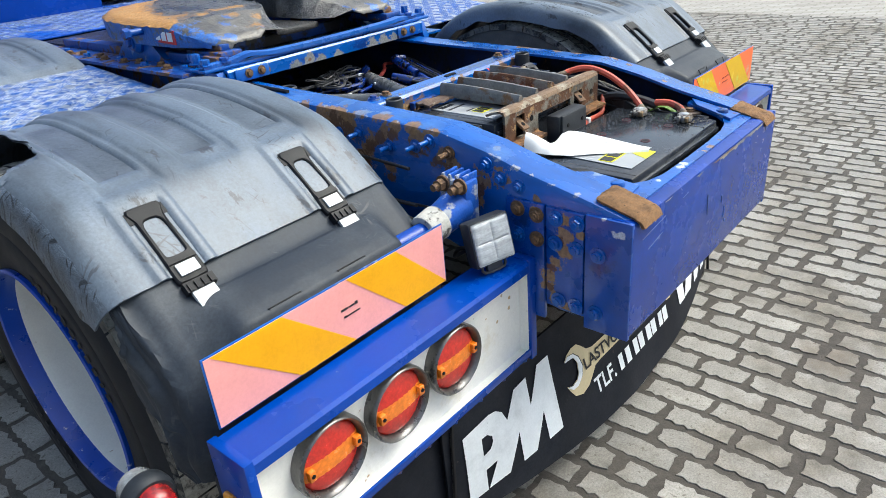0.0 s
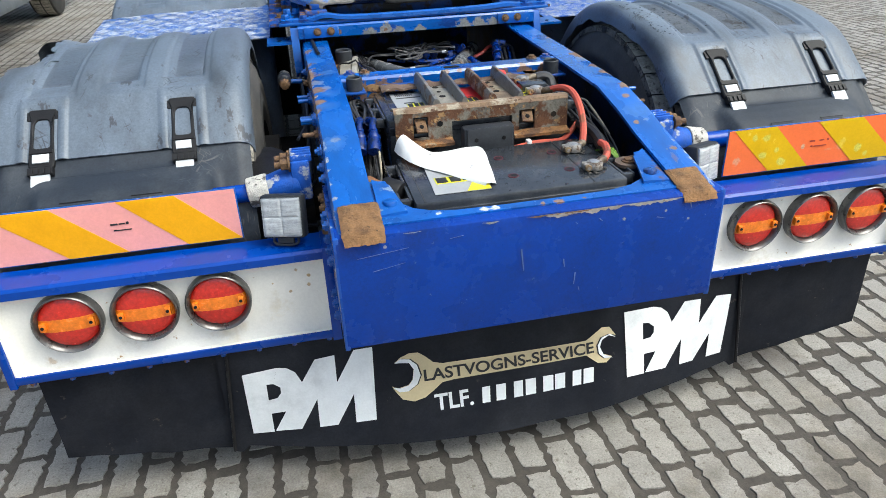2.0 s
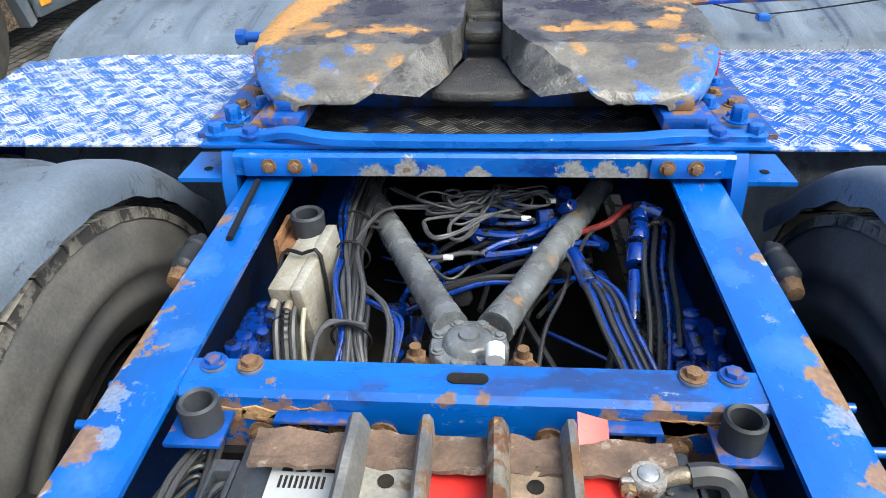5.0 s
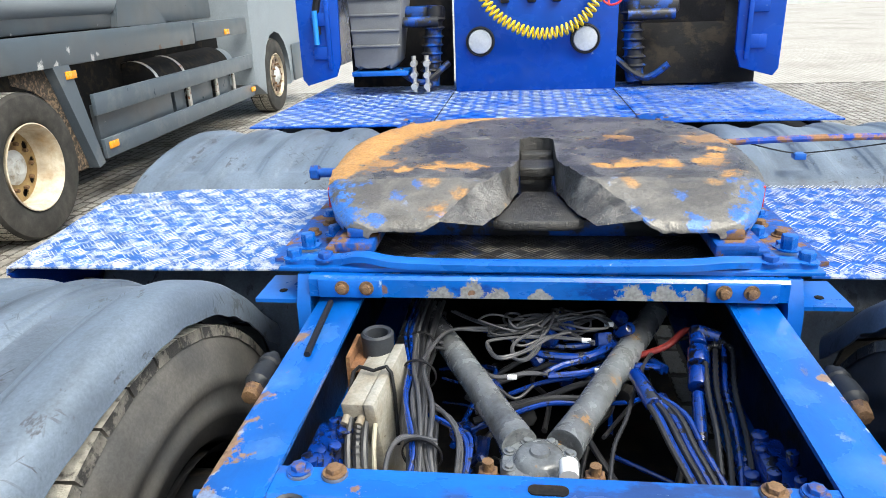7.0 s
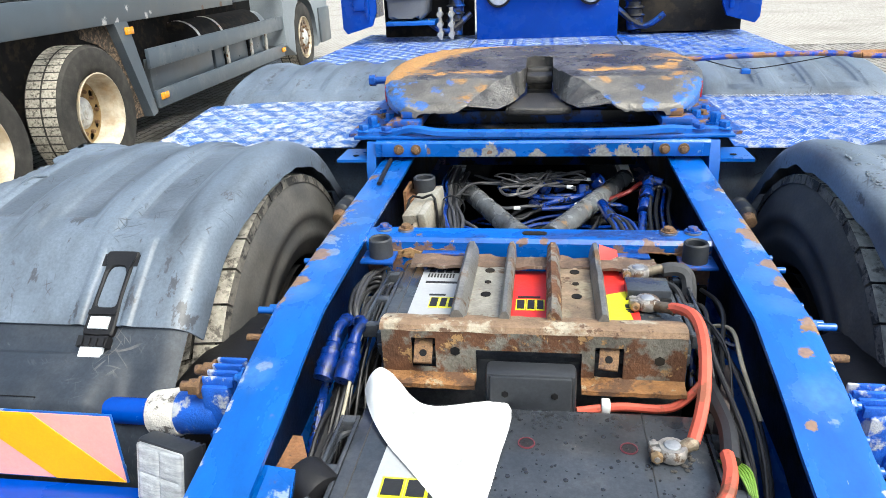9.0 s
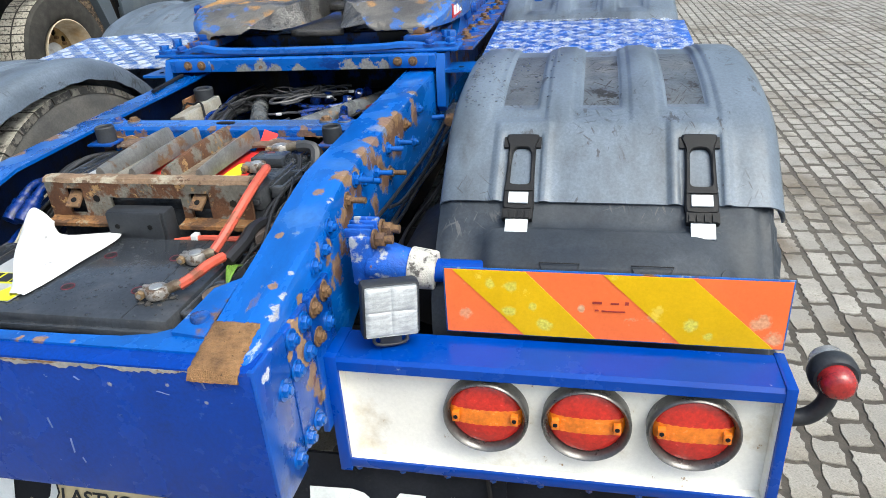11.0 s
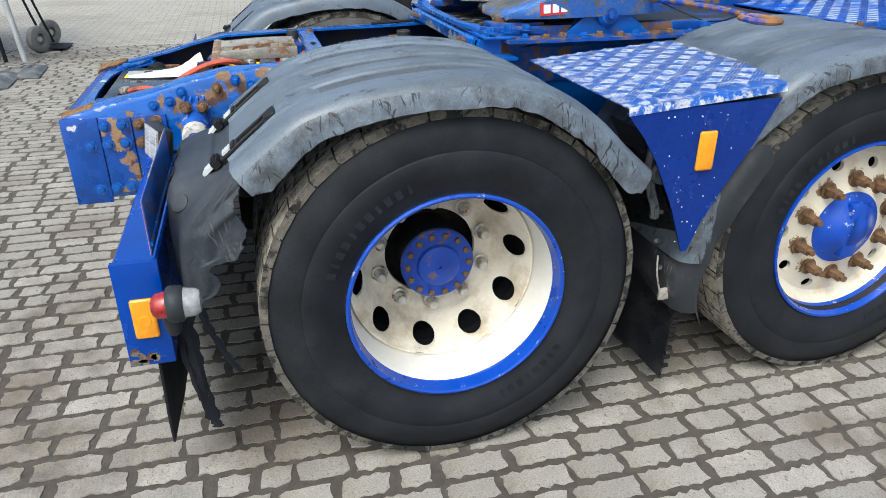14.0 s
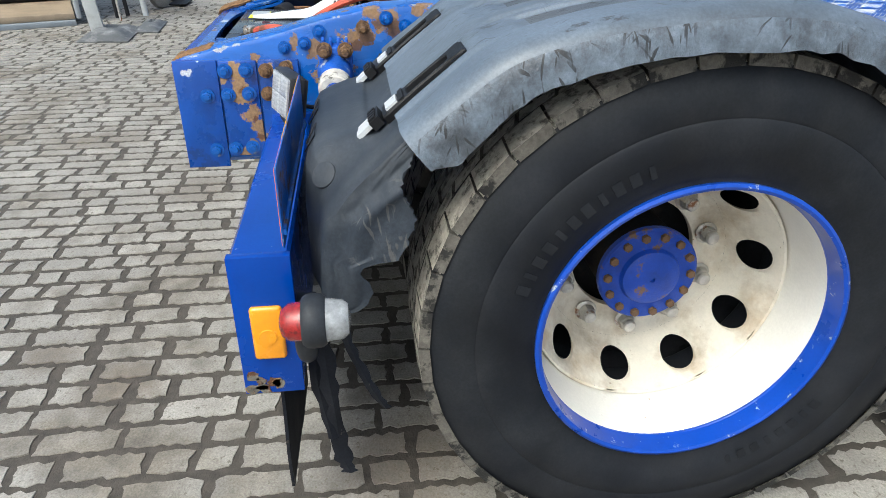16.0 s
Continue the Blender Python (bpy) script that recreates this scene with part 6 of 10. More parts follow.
def lamp_bar(s):
    a, b = 0.446, 1.246
    bm = B()
    # folded box: top, bottom, ends and back, with a narrow front frame
    prof = [(0.33, 0.455), (0.236, 0.46), (0.231, 0.466), (0.231, 0.484), (0.236, 0.484), (0.24, 0.47), (0.322, 0.465), (0.322, 0.708), (0.24, 0.71), (0.236, 0.697), (0.231, 0.697), (0.231, 0.716), (0.237, 0.723), (0.325, 0.725), (0.33, 0.72)]
    prism(bm, prof, "x", s * a, s * b)
    for x0, x1 in ((a, a + 0.022), (b - 0.016, b)):
        box(bm, min(s * x0, s * (x1 + 0.002)), max(s * x0, s * (x1 + 0.002)), 0.2295, 0.332, 0.4535, 0.7265, 0.002)
    bar = part("lamp_bar", bm, blue_panel, truck, "dark blue lamp bar with a white recessed panel")
    bm = B()
    pa, pb = sorted((s * (a + 0.022), s * (b - 0.016)))
    box(bm, pa, pb, 0.262, 0.268, 0.47, 0.709)
    if s < 0:
        add_stain(white, [(-0.51, 0.262, 0.64, 0.007, 0.9), (-0.512, 0.262, 0.615, 0.006, 0.8), (-0.54, 0.262, 0.66, 0.006, 0.7), (-0.56, 0.262, 0.6, 0.006, 0.8), (-0.6, 0.262, 0.63, 0.004, 0.7), (-0.62, 0.262, 0.68, 0.004, 0.6), (-1.15, 0.262, 0.5, 0.012, 0.5)], (0.42, 0.27, 0.1), 0.7, 60.0, 3.0, 0.4)
    panel = part("white_panel", bm, white, bar, "dirty white panel with rust drips")
    for x in (pa, pb - 0.003):
        bm = B()
        box(bm, x, x + 0.003, 0.2375, 0.2618, 0.47, 0.709)
        part("panel_edge", bm, white, panel)
    for z in (0.472, 0.7045):
        bm = B()
        box(bm, pa + 0.003, pb - 0.003, 0.2405, 0.2618, z, z + 0.003)
        part("panel_edge", bm, white, panel)
    bm = B()
    for k in range(9):
        x = s * (0.48 + 0.09 * k)
        cyl(bm, (x, 0.245, 0.462), (x, 0.245, 0.45), 0.007, seg=6)
    part("lower_bolts", bm, blue_rusty, bar, kind="stuff")
    # amber marker and rust on the end
    bm = B()
    box(bm, min(s * b, s * (b + 0.013)), max(s * b, s * (b + 0.013)), 0.256, 0.31, 0.532, 0.637, 0.007, seg=3)
    lathe(bm, [(0.0, s * (b + 0.015)), (0.014, s * (b + 0.015)), (0.016, s * (b + 0.011))], (0, 0.283, 0.58), (1, 0, 0), 20)
    part("side_marker", bm, amber_side, bar, "amber side marker")
    rg = random.Random(3)
    bm = B()
    for k in range(8):
        y0, z0, r0 = rg.uniform(0.24, 0.32), rg.uniform(0.462, 0.5), rg.uniform(0.006, 0.018)
        pts = [(y0 + r0 * math.cos(t) * rg.uniform(0.5, 1.2), z0 + r0 * math.sin(t) * rg.uniform(0.5, 1.0)) for t in [6.2832 * i / 9 for i in range(9)]]
        prism(bm, pts, "x", s * (b - 0.001), s * (b + 0.0036))
    part("worn_corner", bm, rust_grey, bar, smooth=0, kind="stuff")
    for x in (0.74, 0.92, 1.101) if s > 0 else (-0.733, -0.905, -1.078):
        tail_lamp(x)
    return bar


def stripe_board(s):
    """A reflecting marker board with slanted stripes."""
    x0, x1, z0, z1, y = 0.663, 1.24, 0.74, 0.87, 0.322
    if s < 0:
        x0, x1 = -1.222, -0.656
    bm = B()
    box(bm, x0 - 0.003, x1 + 0.003, y, y + 0.003, z0 - 0.003, z1 + 0.003, 0.001)
    box(bm, x0, x1, y + 0.003, y + 0.008, z0 + 0.02, z0 + 0.03)
    bd = part("marker_board", bm, blue_worn, truck, "striped reflective marker board in faded pink and orange" if s < 0 else "striped reflective marker board in coral and yellow")
    bm = B()
    box(bm, x0, x1, y - 0.0012, y, z0, z1)
    part("base_film", bm, board_pink if s < 0 else board_coral, bd, smooth=0)
    w = x1 - x0
    for t0, t1, b1, b0 in ((0.02, 0.265, 0.53, 0.295), (0.525, 0.755, 1.0, 0.775)) if s < 0 else ((0.025, 0.25, 0.465, 0.245), (0.48, 0.73, 0.975, 0.715)):
        bm = B()
        pts = [(x0 + w * t0, z1), (x0 + w * t1, z1), (x0 + w * b1, z0), (x0 + w * b0, z0)]
        prism(bm, pts, "y", y - 0.0022, y - 0.001)
        part("stripe", bm, board_orange if s < 0 else board_yellow, bd, smooth=0)
    bm = B()
    cx, cz = x0 + w * (0.5 if s > 0 else 0.52), z0 + 0.055
    for dx, dz, bw, bh in ((-0.02, 0.02, 0.016, 0.004), (0.01, 0.02, 0.014, 0.003), (0.03, 0.021, 0.006, 0.006), (-0.02, 0.005, 0.006, 0.003), (0.008, 0.004, 0.04, 0.0025)):
        if s < 0:
            dx *= 0.6
        box(bm, cx + dx - bw / 2, cx + dx + bw / 2, y - 0.003, y - 0.0018, cz + dz - bh / 2, cz + dz + bh / 2)
    part("print_bars", bm, letter_black if s < 0 else mat("print_red", (0.3, 0.03, 0.02), 0.6), bd, smooth=0)


def work_lamp(s):
    """A square work lamp with cooling fins on a wire bracket, turned a little inwards."""
    if s < 0:
        m = Matrix.Translation((-0.547, 0.285, 0.8)) @ Euler((radians(-14), radians(-2), radians(-18))).to_matrix().to_4x4()
    else:
        m = Matrix.Translation((0.566, 0.285, 0.805)) @ Euler((radians(-8), radians(5), radians(26))).to_matrix().to_4x4()
    bm = B()
    box(bm, -0.053, 0.053, -0.018, 0.02, -0.053, 0.053, 0.008, m=m)
    lamp = part("work_lamp", bm, plastic_dark, truck, "square LED work lamp with cooling fins")
    for k in range(9):
        bm = B()
        box(bm, -0.046 + k * 0.0108, -0.042 + k * 0.0108, 0.018, 0.03, -0.045, 0.045, m=m)
        part("cooling_fin", bm, plastic_dark, lamp)
    bm = B()
    box(bm, -0.0475, 0.0475, -0.021, -0.017, -0.0475, 0.0475, 0.004, m=m)
    n = 33
    cell = lambda u: 0.003 * abs(math.sin(u * 6.2832)) ** 0.6 + 0.0006 * abs(math.sin(u * 25.13))
    sheet(bm, [[m @ Vector((-0.045 + 0.09 * i / (n - 1), -0.0212 - min(cell(i / (n - 1)), cell(j / (n - 1))), -0.045 + 0.09 * j / (n - 1))) for i in range(n)] for j in range(n)])
    part("lens", bm, clear_lens, lamp, "clear ribbed lens")
    bm = B()
    tube(bm, [m @ Vector(p) for p in ((-0.03, 0.0, -0.05), (-0.026, 0.0, -0.07), (0.026, 0.0, -0.07), (0.03, 0.0, -0.05))], 0.0035, 6, 3)
    box(bm, -0.02, 0.02, -0.006, 0.006, -0.068, -0.05, 0.002, m=m)
    part("stand", bm, plastic_tail, lamp)
    # lead
    bm = B()
    tube(bm, [m @ Vector((0, 0.03, -0.03)), (s * 0.55, 0.36, 0.76), (s * 0.53, 0.4, 0.72), (s * 0.47, 0.42, 0.7)], 0.005, 6)
    part("lead", bm, black, lamp)


white_worn = mat("worn_white_on_blue", (0.4, 0.42, 0.45), 0.6, var=0.3, scale=30, bump=0.5, second=(0.006, 0.08, 0.42), amount=0.66, sscale=22, third=(0.2, 0.1, 0.05), tamount=0.12, tscale=30)


def arm(s):
    """The cast clamp on the rail and the tube that carries the wheel cover."""
    bm = B()
    box(bm, s * 0.495 - 0.024, s * 0.495 + 0.024, 0.362, 0.444, 0.8, 0.905, 0.008)
    for k in range(4):
        box(bm, s * 0.49 - 0.026, s * 0.49 + 0.026, 0.37 + k * 0.019, 0.377 + k * 0.019, 0.9, 0.918, 0.002)
    cyl(bm, (s * 0.5, 0.4, 0.842), (s * 0.585, 0.4, 0.825), 0.045, 0.036, 24, 0.006)
    ob = part("clamp", bm, white_worn, truck, "cast clamp with flaking white and blue paint")
    bm = B()
    cyl(bm, (s * 0.578, 0.4, 0.828), (s * 0.63, 0.4, 0.822), 0.041, 0.038, 24, 0.004)
    part("sleeve", bm, mat("flaking_white", (0.55, 0.53, 0.48), 0.8, var=0.25, scale=45, bump=0.8, second=(0.12, 0.11, 0.1), amount=0.35, sscale=40), ob, "flaking off-white sleeve")
    bm = B()
    cyl(bm, (s * 0.62, 0.4, 0.823), (s * 1.08, 0.405, 0.82), 0.023, seg=20)
    part("tube", bm, blue_panel, ob, "blue round tube")
    for y, z in ((0.377, 0.896), (0.427, 0.895)):
        bm = B()
        cyl(bm, (s * 0.51, y, z), (s * 0.556, y, z), 0.0085, seg=12)
        cyl(bm, (s * 0.524, y, z), (s * 0.541, y, z), 0.0145, seg=6, bevel=0.001)
        cyl(bm, (s * 0.518, y, z), (s * 0.523, y, z), 0.019, seg=18)
        part("stud", bm, nut_rust, ob)


stalk_red = mat("dark_red_lens", (0.3, 0.012, 0.012), 0.2, var=0.4, scale=80, bump=0.25, coat=0.6, second=(0.12, 0.01, 0.01), amount=0.4, sscale=30)
stalk_clear = mat("smoky_lens", (0.3, 0.31, 0.32), 0.2, var=0.4, scale=50, bump=0.25, coat=0.7)


def stalk_lamp(s):
    """Marker lamp on a bent rubber stalk: red to the rear, clear to the front."""
    bm = B()
    tube(bm, [(s * 1.21, 0.345, 0.575), (s * 1.26, 0.35, 0.572), (s * 1.31, 0.352, 0.58), (s * 1.335, 0.352, 0.61), (s * 1.34, 0.352, 0.645)], 0.016, 12)
    lathe(bm, [(0.0, -0.016), (0.036, -0.016), (0.041, -0.01), (0.042, 0.0), (0.041, 0.014), (0.036, 0.02), (0.0, 0.02)], (s * 1.345, 0.368, 0.664), (0, 1, 0), 32)
    lamp = part("stalk_lamp", bm, plastic_dark, truck, "rubber stalk marker lamp, red and clear")
    bm = B()
    lathe(bm, [(0.0, -0.05), (0.012, -0.05), (0.022, -0.046), (0.029, -0.036), (0.031, -0.014)], (s * 1.345, 0.368, 0.664), (0, 1, 0), 32)
    part("red_lens", bm, stalk_red, lamp)
    bm = B()
    lathe(bm, [(0.034, 0.02), (0.031, 0.045), (0.024, 0.054), (0.0, 0.058)], (s * 1.345, 0.368, 0.664), (0, 1, 0), 32)
    part("clear_lens", bm, stalk_clear, lamp)
    bm = B()
    box(bm, s * 1.22 - 0.02, s * 1.22 + 0.02, 0.33, 0.365, 0.56, 0.63, 0.004)
    part("stalk_foot", bm, plastic_dark, lamp)


for s in (-1, 1):
    lamp_bar(s)
    stripe_board(s)
    work_lamp(s)
    arm(s)
    stalk_lamp(s)


# torn rubber strips dangling at the outer corner
for s in (1,):
    for k, (pts, w) in enumerate(((((1.22, 0.375, 0.62), (1.215, 0.37, 0.5), (1.21, 0.378, 0.38), (1.2, 0.385, 0.25), (1.2, 0.4, 0.2)), 0.02), (((1.225, 0.4, 0.6), (1.23, 0.42, 0.52), (1.235, 0.45, 0.44), (1.235, 0.475, 0.39)), 0.012), (((1.2, 0.36, 0.6), (1.2, 0.35, 0.45), (1.21, 0.37, 0.3)), 0.014))):
        bm = B()
        line = smooth_line(pts, 5)
        rg = random.Random(40 + k)
        sheet(bm, [[(p.x, p.y - w * rg.uniform(0.5, 1.1), p.z) for p in line], [(p.x + 0.006, p.y, p.z) for p in line], [(p.x, p.y + w * rg.uniform(0.4, 1.0), p.z) for p in line]], 0.004)
        part("torn_strip", bm, flap_rubber, truck, "torn dangling rubber strip")


# ---- mudflap across the whole rear ----
def flap_y(x, z):
    return 0.262 - 0.345 * max(0.0, 0.44 - z) * max(0.0, 1 - (x / 0.78) ** 2) + 0.004 * noise.noise((x * 4, z * 6, 0))


def flap_low(x):
    a = abs(x)
    if a < 0.745:
        return 0.108 + 0.025 * (a / 0.745) ** 2 + 0.004 * noise.noise((x * 6, 1, 0))
    return 0.105 + 0.07 * (a - 0.745) / 0.45 + 0.012 * noise.noise((x * 9, 2, 0))


def flap(x0, x1, off, label):
    bm = B()
    n = max(8, int((x1 - x0) / 0.02))
    grid = []
    for j in range(13):
        row = []
        for i in range(n + 1):
            x = x0 + (x1 - x0) * i / n
            lo = flap_low(x)
            z = 0.46 + (lo - 0.46) * j / 12
            row.append((x, flap_y(x, z) + off, z))
        grid.append(row)
    sheet(bm, grid, 0.006)
    return part("mudflap", bm, flap_rubber, truck, label, smooth=60)


for x0, x1 in ((-1.205, -0.74), (0.73, 1.205)):
    flap(x0, x1, 0.024, "plain black rubber mudflap")
mid_flap = flap(-0.776, 0.772, 0.007, "black rubber mudflap printed with white and cream lettering")
for x in (-0.745, 0.735):
    bm = B()
    tube(bm, [(x * (1 + 0.13 * (0.455 - z)), flap_y(x, z) - 0.004, z) for z in (0.455, 0.38, 0.3, 0.2, 0.125)], 0.005, 6)
    part("seam", bm, black, mid_flap)


def on_flap(bm, lift=0.006):
    """Lays flat shapes (x, z) onto the flap's rear face."""
    for v in bm.verts:
        v.co.y = flap_y(v.co.x, v.co.z) - lift + (0.0015 if v.co.y > 0.5 else 0)


def decal(shapes, material, name, lift=0.003):
    bm = B()
    for poly in shapes:
        # cut long shapes into slices so that they follow the bend
        vs = [bm.verts.new((x, 0, z)) for x, z in poly]
        bm.faces.new(vs).normal_update()
    bmesh.ops.triangulate(bm, faces=bm.faces[:])
    bmesh.ops.subdivide_edges(bm, edges=[e for e in bm.edges if e.calc_length() > 0.08], cuts=2)
    on_flap(bm, lift)
    return part(name, bm, material, mid_flap, smooth=0)


def logo(x0, x1, z0, z1, lean):
    """The emblem's outline: one bold slanted shape with a small opening in its first part."""
    edge = [(0.0, 1.0), (0.27, 1.03), (0.346, 1.0), (0.408, 0.914), (0.449, 0.745), (0.571, 1.05), (0.728, 1.055), (0.722, 0.648), (0.882, 1.07), (1.033, 1.06), (1.0, 0.0), (0.834, 0.0), (0.842, 0.427), (0.686, 0.0), (0.539, 0.0), (0.548, 0.442), (0.392, 0.0), (0.181, 0.01), (0.289, 0.32), (0.173, 0.313), (0.171, 0.0), (0.0, 0.0)]
    inner = [(0.227, 0.788), (0.172, 0.794), (0.169, 0.54), (0.24, 0.559), (0.273, 0.628), (0.276, 0.716), (0.2275, 0.7885)]
    pts = edge[:2] + inner + [(0.2705, 1.0301)] + edge[2:]
    return [[(x0 + (x1 - x0) * u, z0 + lean * u + (z1 - z0) * v) for u, v in pts]]


decal(logo(-0.719, -0.382, 0.177, 0.37, 0.018), letter_white, "emblem")
decal(logo(0.362, 0.702, 0.19, 0.383, -0.014), letter_white, "emblem")


def spanner():
    """A double-ended spanner: two open jaws joined by a straight bar."""
    return [[(-0.317, 0.347), (-0.298, 0.36), (-0.275, 0.368), (-0.249, 0.367), (-0.23, 0.353), (-0.211, 0.335), (-0.185, 0.328), (0.238, 0.323), (0.265, 0.338), (0.289, 0.352), (0.313, 0.35), (0.332, 0.323), (0.309, 0.33), (0.287, 0.319), (0.279, 0.298), (0.289, 0.276), (0.317, 0.264), (0.298, 0.249), (0.27, 0.253), (0.249, 0.27), (0.236, 0.281), (-0.158, 0.279), (-0.191, 0.276), (-0.217, 0.257), (-0.242, 0.241), (-0.274, 0.234), (-0.305, 0.244), (-0.322, 0.268), (-0.33, 0.283), (-0.309, 0.277), (-0.285, 0.282), (-0.272, 0.296), (-0.266, 0.324), (-0.277, 0.343), (-0.301, 0.346)]]


def jaw_edges():
    return [[(-0.317, 0.347), (-0.3, 0.357), (-0.275, 0.353), (-0.256, 0.335), (-0.249, 0.306), (-0.261, 0.282), (-0.287, 0.266), (-0.31, 0.266), (-0.33, 0.282), (-0.309, 0.277), (-0.285, 0.282), (-0.272, 0.296), (-0.266, 0.324), (-0.277, 0.343), (-0.301, 0.346)],
            [(0.332, 0.318), (0.313, 0.331), (0.286, 0.325), (0.272, 0.304), (0.275, 0.28), (0.292, 0.264), (0.317, 0.262), (0.289, 0.276), (0.279, 0.298), (0.287, 0.318), (0.309, 0.327)]]


decal(spanner(), letter_cream, "spanner_print")
for shape in jaw_edges():
    decal([[(x + (0.004 if x < 0 else -0.004), z) for x, z in shape]], letter_black, "jaw_line", 0.0042)
    decal([shape], letter_white, "jaw_edge", 0.0054)


def words(text, x0, x1, zb0, zb1, height, material, lift=0.005):
    """Readable words in the built-in font, laid on the flap between two points of their base line."""
    cu = bpy.data.curves.new("words", "FONT")
    cu.body = text
    cu.offset = 0.022
    ob = new("words", cu)
    bpy.context.view_layer.update()
    src = ob.evaluated_get(bpy.context.evaluated_depsgraph_get()).to_mesh()
    bm = B()
    bm.from_mesh(src)
    bpy.data.objects.remove(ob)
    xs, ys = [v.co.x for v in bm.verts], [v.co.y for v in bm.verts]
    w, h = max(xs) - min(xs), max(ys)
    for v in bm.verts:
        u = (v.co.x - min(xs)) / w
        v.co = Vector((x0 + (x1 - x0) * u, 0, zb0 + (zb1 - zb0) * u + v.co.y / h * height))
    on_flap(bm, lift)
    return part("lettering", bm, material, mid_flap, smooth=0)


words("LASTVOGNS-SERVICE", -0.24, 0.26, 0.288, 0.287, 0.031, letter_black)
words("TLF.", -0.218, -0.108, 0.2, 0.201, 0.045, letter_white, 0.003)
# the number beside it as plain bars
for x0, x1 in ((-0.083, -0.06), (-0.042, -0.014), (0.01, 0.037), (0.045, 0.076), (0.098, 0.129), (0.134, 0.165), (0.188, 0.215), (0.222, 0.254)):
    decal([[(x0, 0.2), (x1, 0.2), (x1 + 0.003, 0.244), (x0 + 0.003, 0.244)]], letter_white, "number_bar")

# ---- checker-plate decks, side panels, cab ----
DECK_WEAR = [(s * x, 1.5 + 0.05 * k, 1.0, 0.022, 0.8) for s in (-1, 1) for k in range(11) for x in (1.235, 1.2)] + [(s * (0.6 + 0.07 * k), 1.505, 1.0, 0.024, 0.7) for s in (-1, 1) for k in range(10)]
deck_metal = mat("worn_blue_checker_plate", (0.01, 0.09, 0.42), 0.36, metal=0.1, var=0.2, scale=16, bump=0.12, second=(0.55, 0.58, 0.62), amount=0.3, sscale=34, srough=0.34, smetal=0.3, soft=0.14)
deck_bars = mat("worn_bar_tops", (0.4, 0.43, 0.48), 0.45, metal=0.0, var=0.2, scale=16, bump=0.1, second=(0.015, 0.11, 0.42), amount=0.4, sscale=34, srough=0.35, smetal=0.1, soft=0.1, seed=2.0)
deck_blue = mat("blue_checker_plate", (0.006, 0.07, 0.42), 0.3, var=0.25, scale=30, bump=0.15, second=(0.45, 0.48, 0.54), amount=0.05, sscale=2.2, srough=0.3, smetal=0.5, soft=0.2)


# bars paler than their plate: the sky's glint is in the base colour
deck_bars_front = mat("sky_glint_bar_tops", (0.3, 0.38, 0.54), 0.25, metal=0.4, var=0.2, scale=16, bump=0.1, second=(0.006, 0.08, 0.42), amount=0.4, sscale=3, srough=0.3, smetal=0.1, soft=0.12)


deck_metal_bare = mat("bare_worn_checker_plate", (0.02, 0.1, 0.36), 0.36, metal=0.1, var=0.25, scale=40, bump=0.2, second=(0.4, 0.44, 0.5), amount=0.42, sscale=38, srough=0.34, smetal=0.3, soft=0.1)


for m in (deck_metal, deck_metal_bare, deck_bars):
    add_stain(m, DECK_WEAR, (0.6, 0.62, 0.65), 0.4, 60.0, 5.0, 0.3)


def checker(parent, x0, x1, y0, y1, height, pitch, material, keep=None):
    """Raised bars of a checker plate in crossed groups, as one relief."""
    vs, fs = [], []
    nx, ny = int((x1 - x0) / pitch), int((y1 - y0) / pitch)
    for i in range(nx):
        for j in range(ny):
            cx, cy = x0 + (i + 0.5) * pitch, y0 + (j + 0.5) * pitch
            if keep and not keep(cx, cy):
                continue
            a = radians(45 if (i + j) % 2 else -45)
            ca, sa = math.cos(a), math.sin(a)
            for k in (-2, -1, 0, 1, 2):
                o = len(vs)
                d = k * pitch * 0.185
                L, W = pitch * 0.44, pitch * 0.026
                for u, v, h in ((-L, d - W, 0), (L, d - W, 0), (L, d + W, 0), (-L, d + W, 0), (-L * 0.75, d, 0.0011), (L * 0.75, d, 0.0011)):
                    px, py = cx + u * ca - v * sa, cy + u * sa + v * ca
                    vs.append((px, py, height(px, py) + h))
                fs += [[o, o + 1, o + 5, o + 4], [o + 2, o + 3, o + 4, o + 5], [o + 1, o + 2, o + 5], [o + 3, o, o + 4]]
    me = bpy.data.meshes.new("tread_relief")
    me.from_pydata(vs, [], fs)
    me.materials.append(material)
    ob = new("tread_relief", me)
    ob.parent = parent
    return tagged(ob, kind="stuff")


greasy_bars = mat("greasy_bar_tops", (0.1, 0.095, 0.085), 0.3, metal=0.5, var=0.4, scale=30, bump=0.2, second=(0.02, 0.02, 0.022), amount=0.4, sscale=8, soft=0.2)
checker(centre_plate, -0.36, 0.36, 1.405, 2.0, lambda x, y: 1.0455, 0.046, greasy_bars)


flap_plastic = mat("wet_black_plastic", (0.008, 0.009, 0.012), 0.3, var=0.4, scale=14, bump=0.25, second=(0.02, 0.021, 0.024), amount=0.35, sscale=9, soft=0.15, spec=0.4)


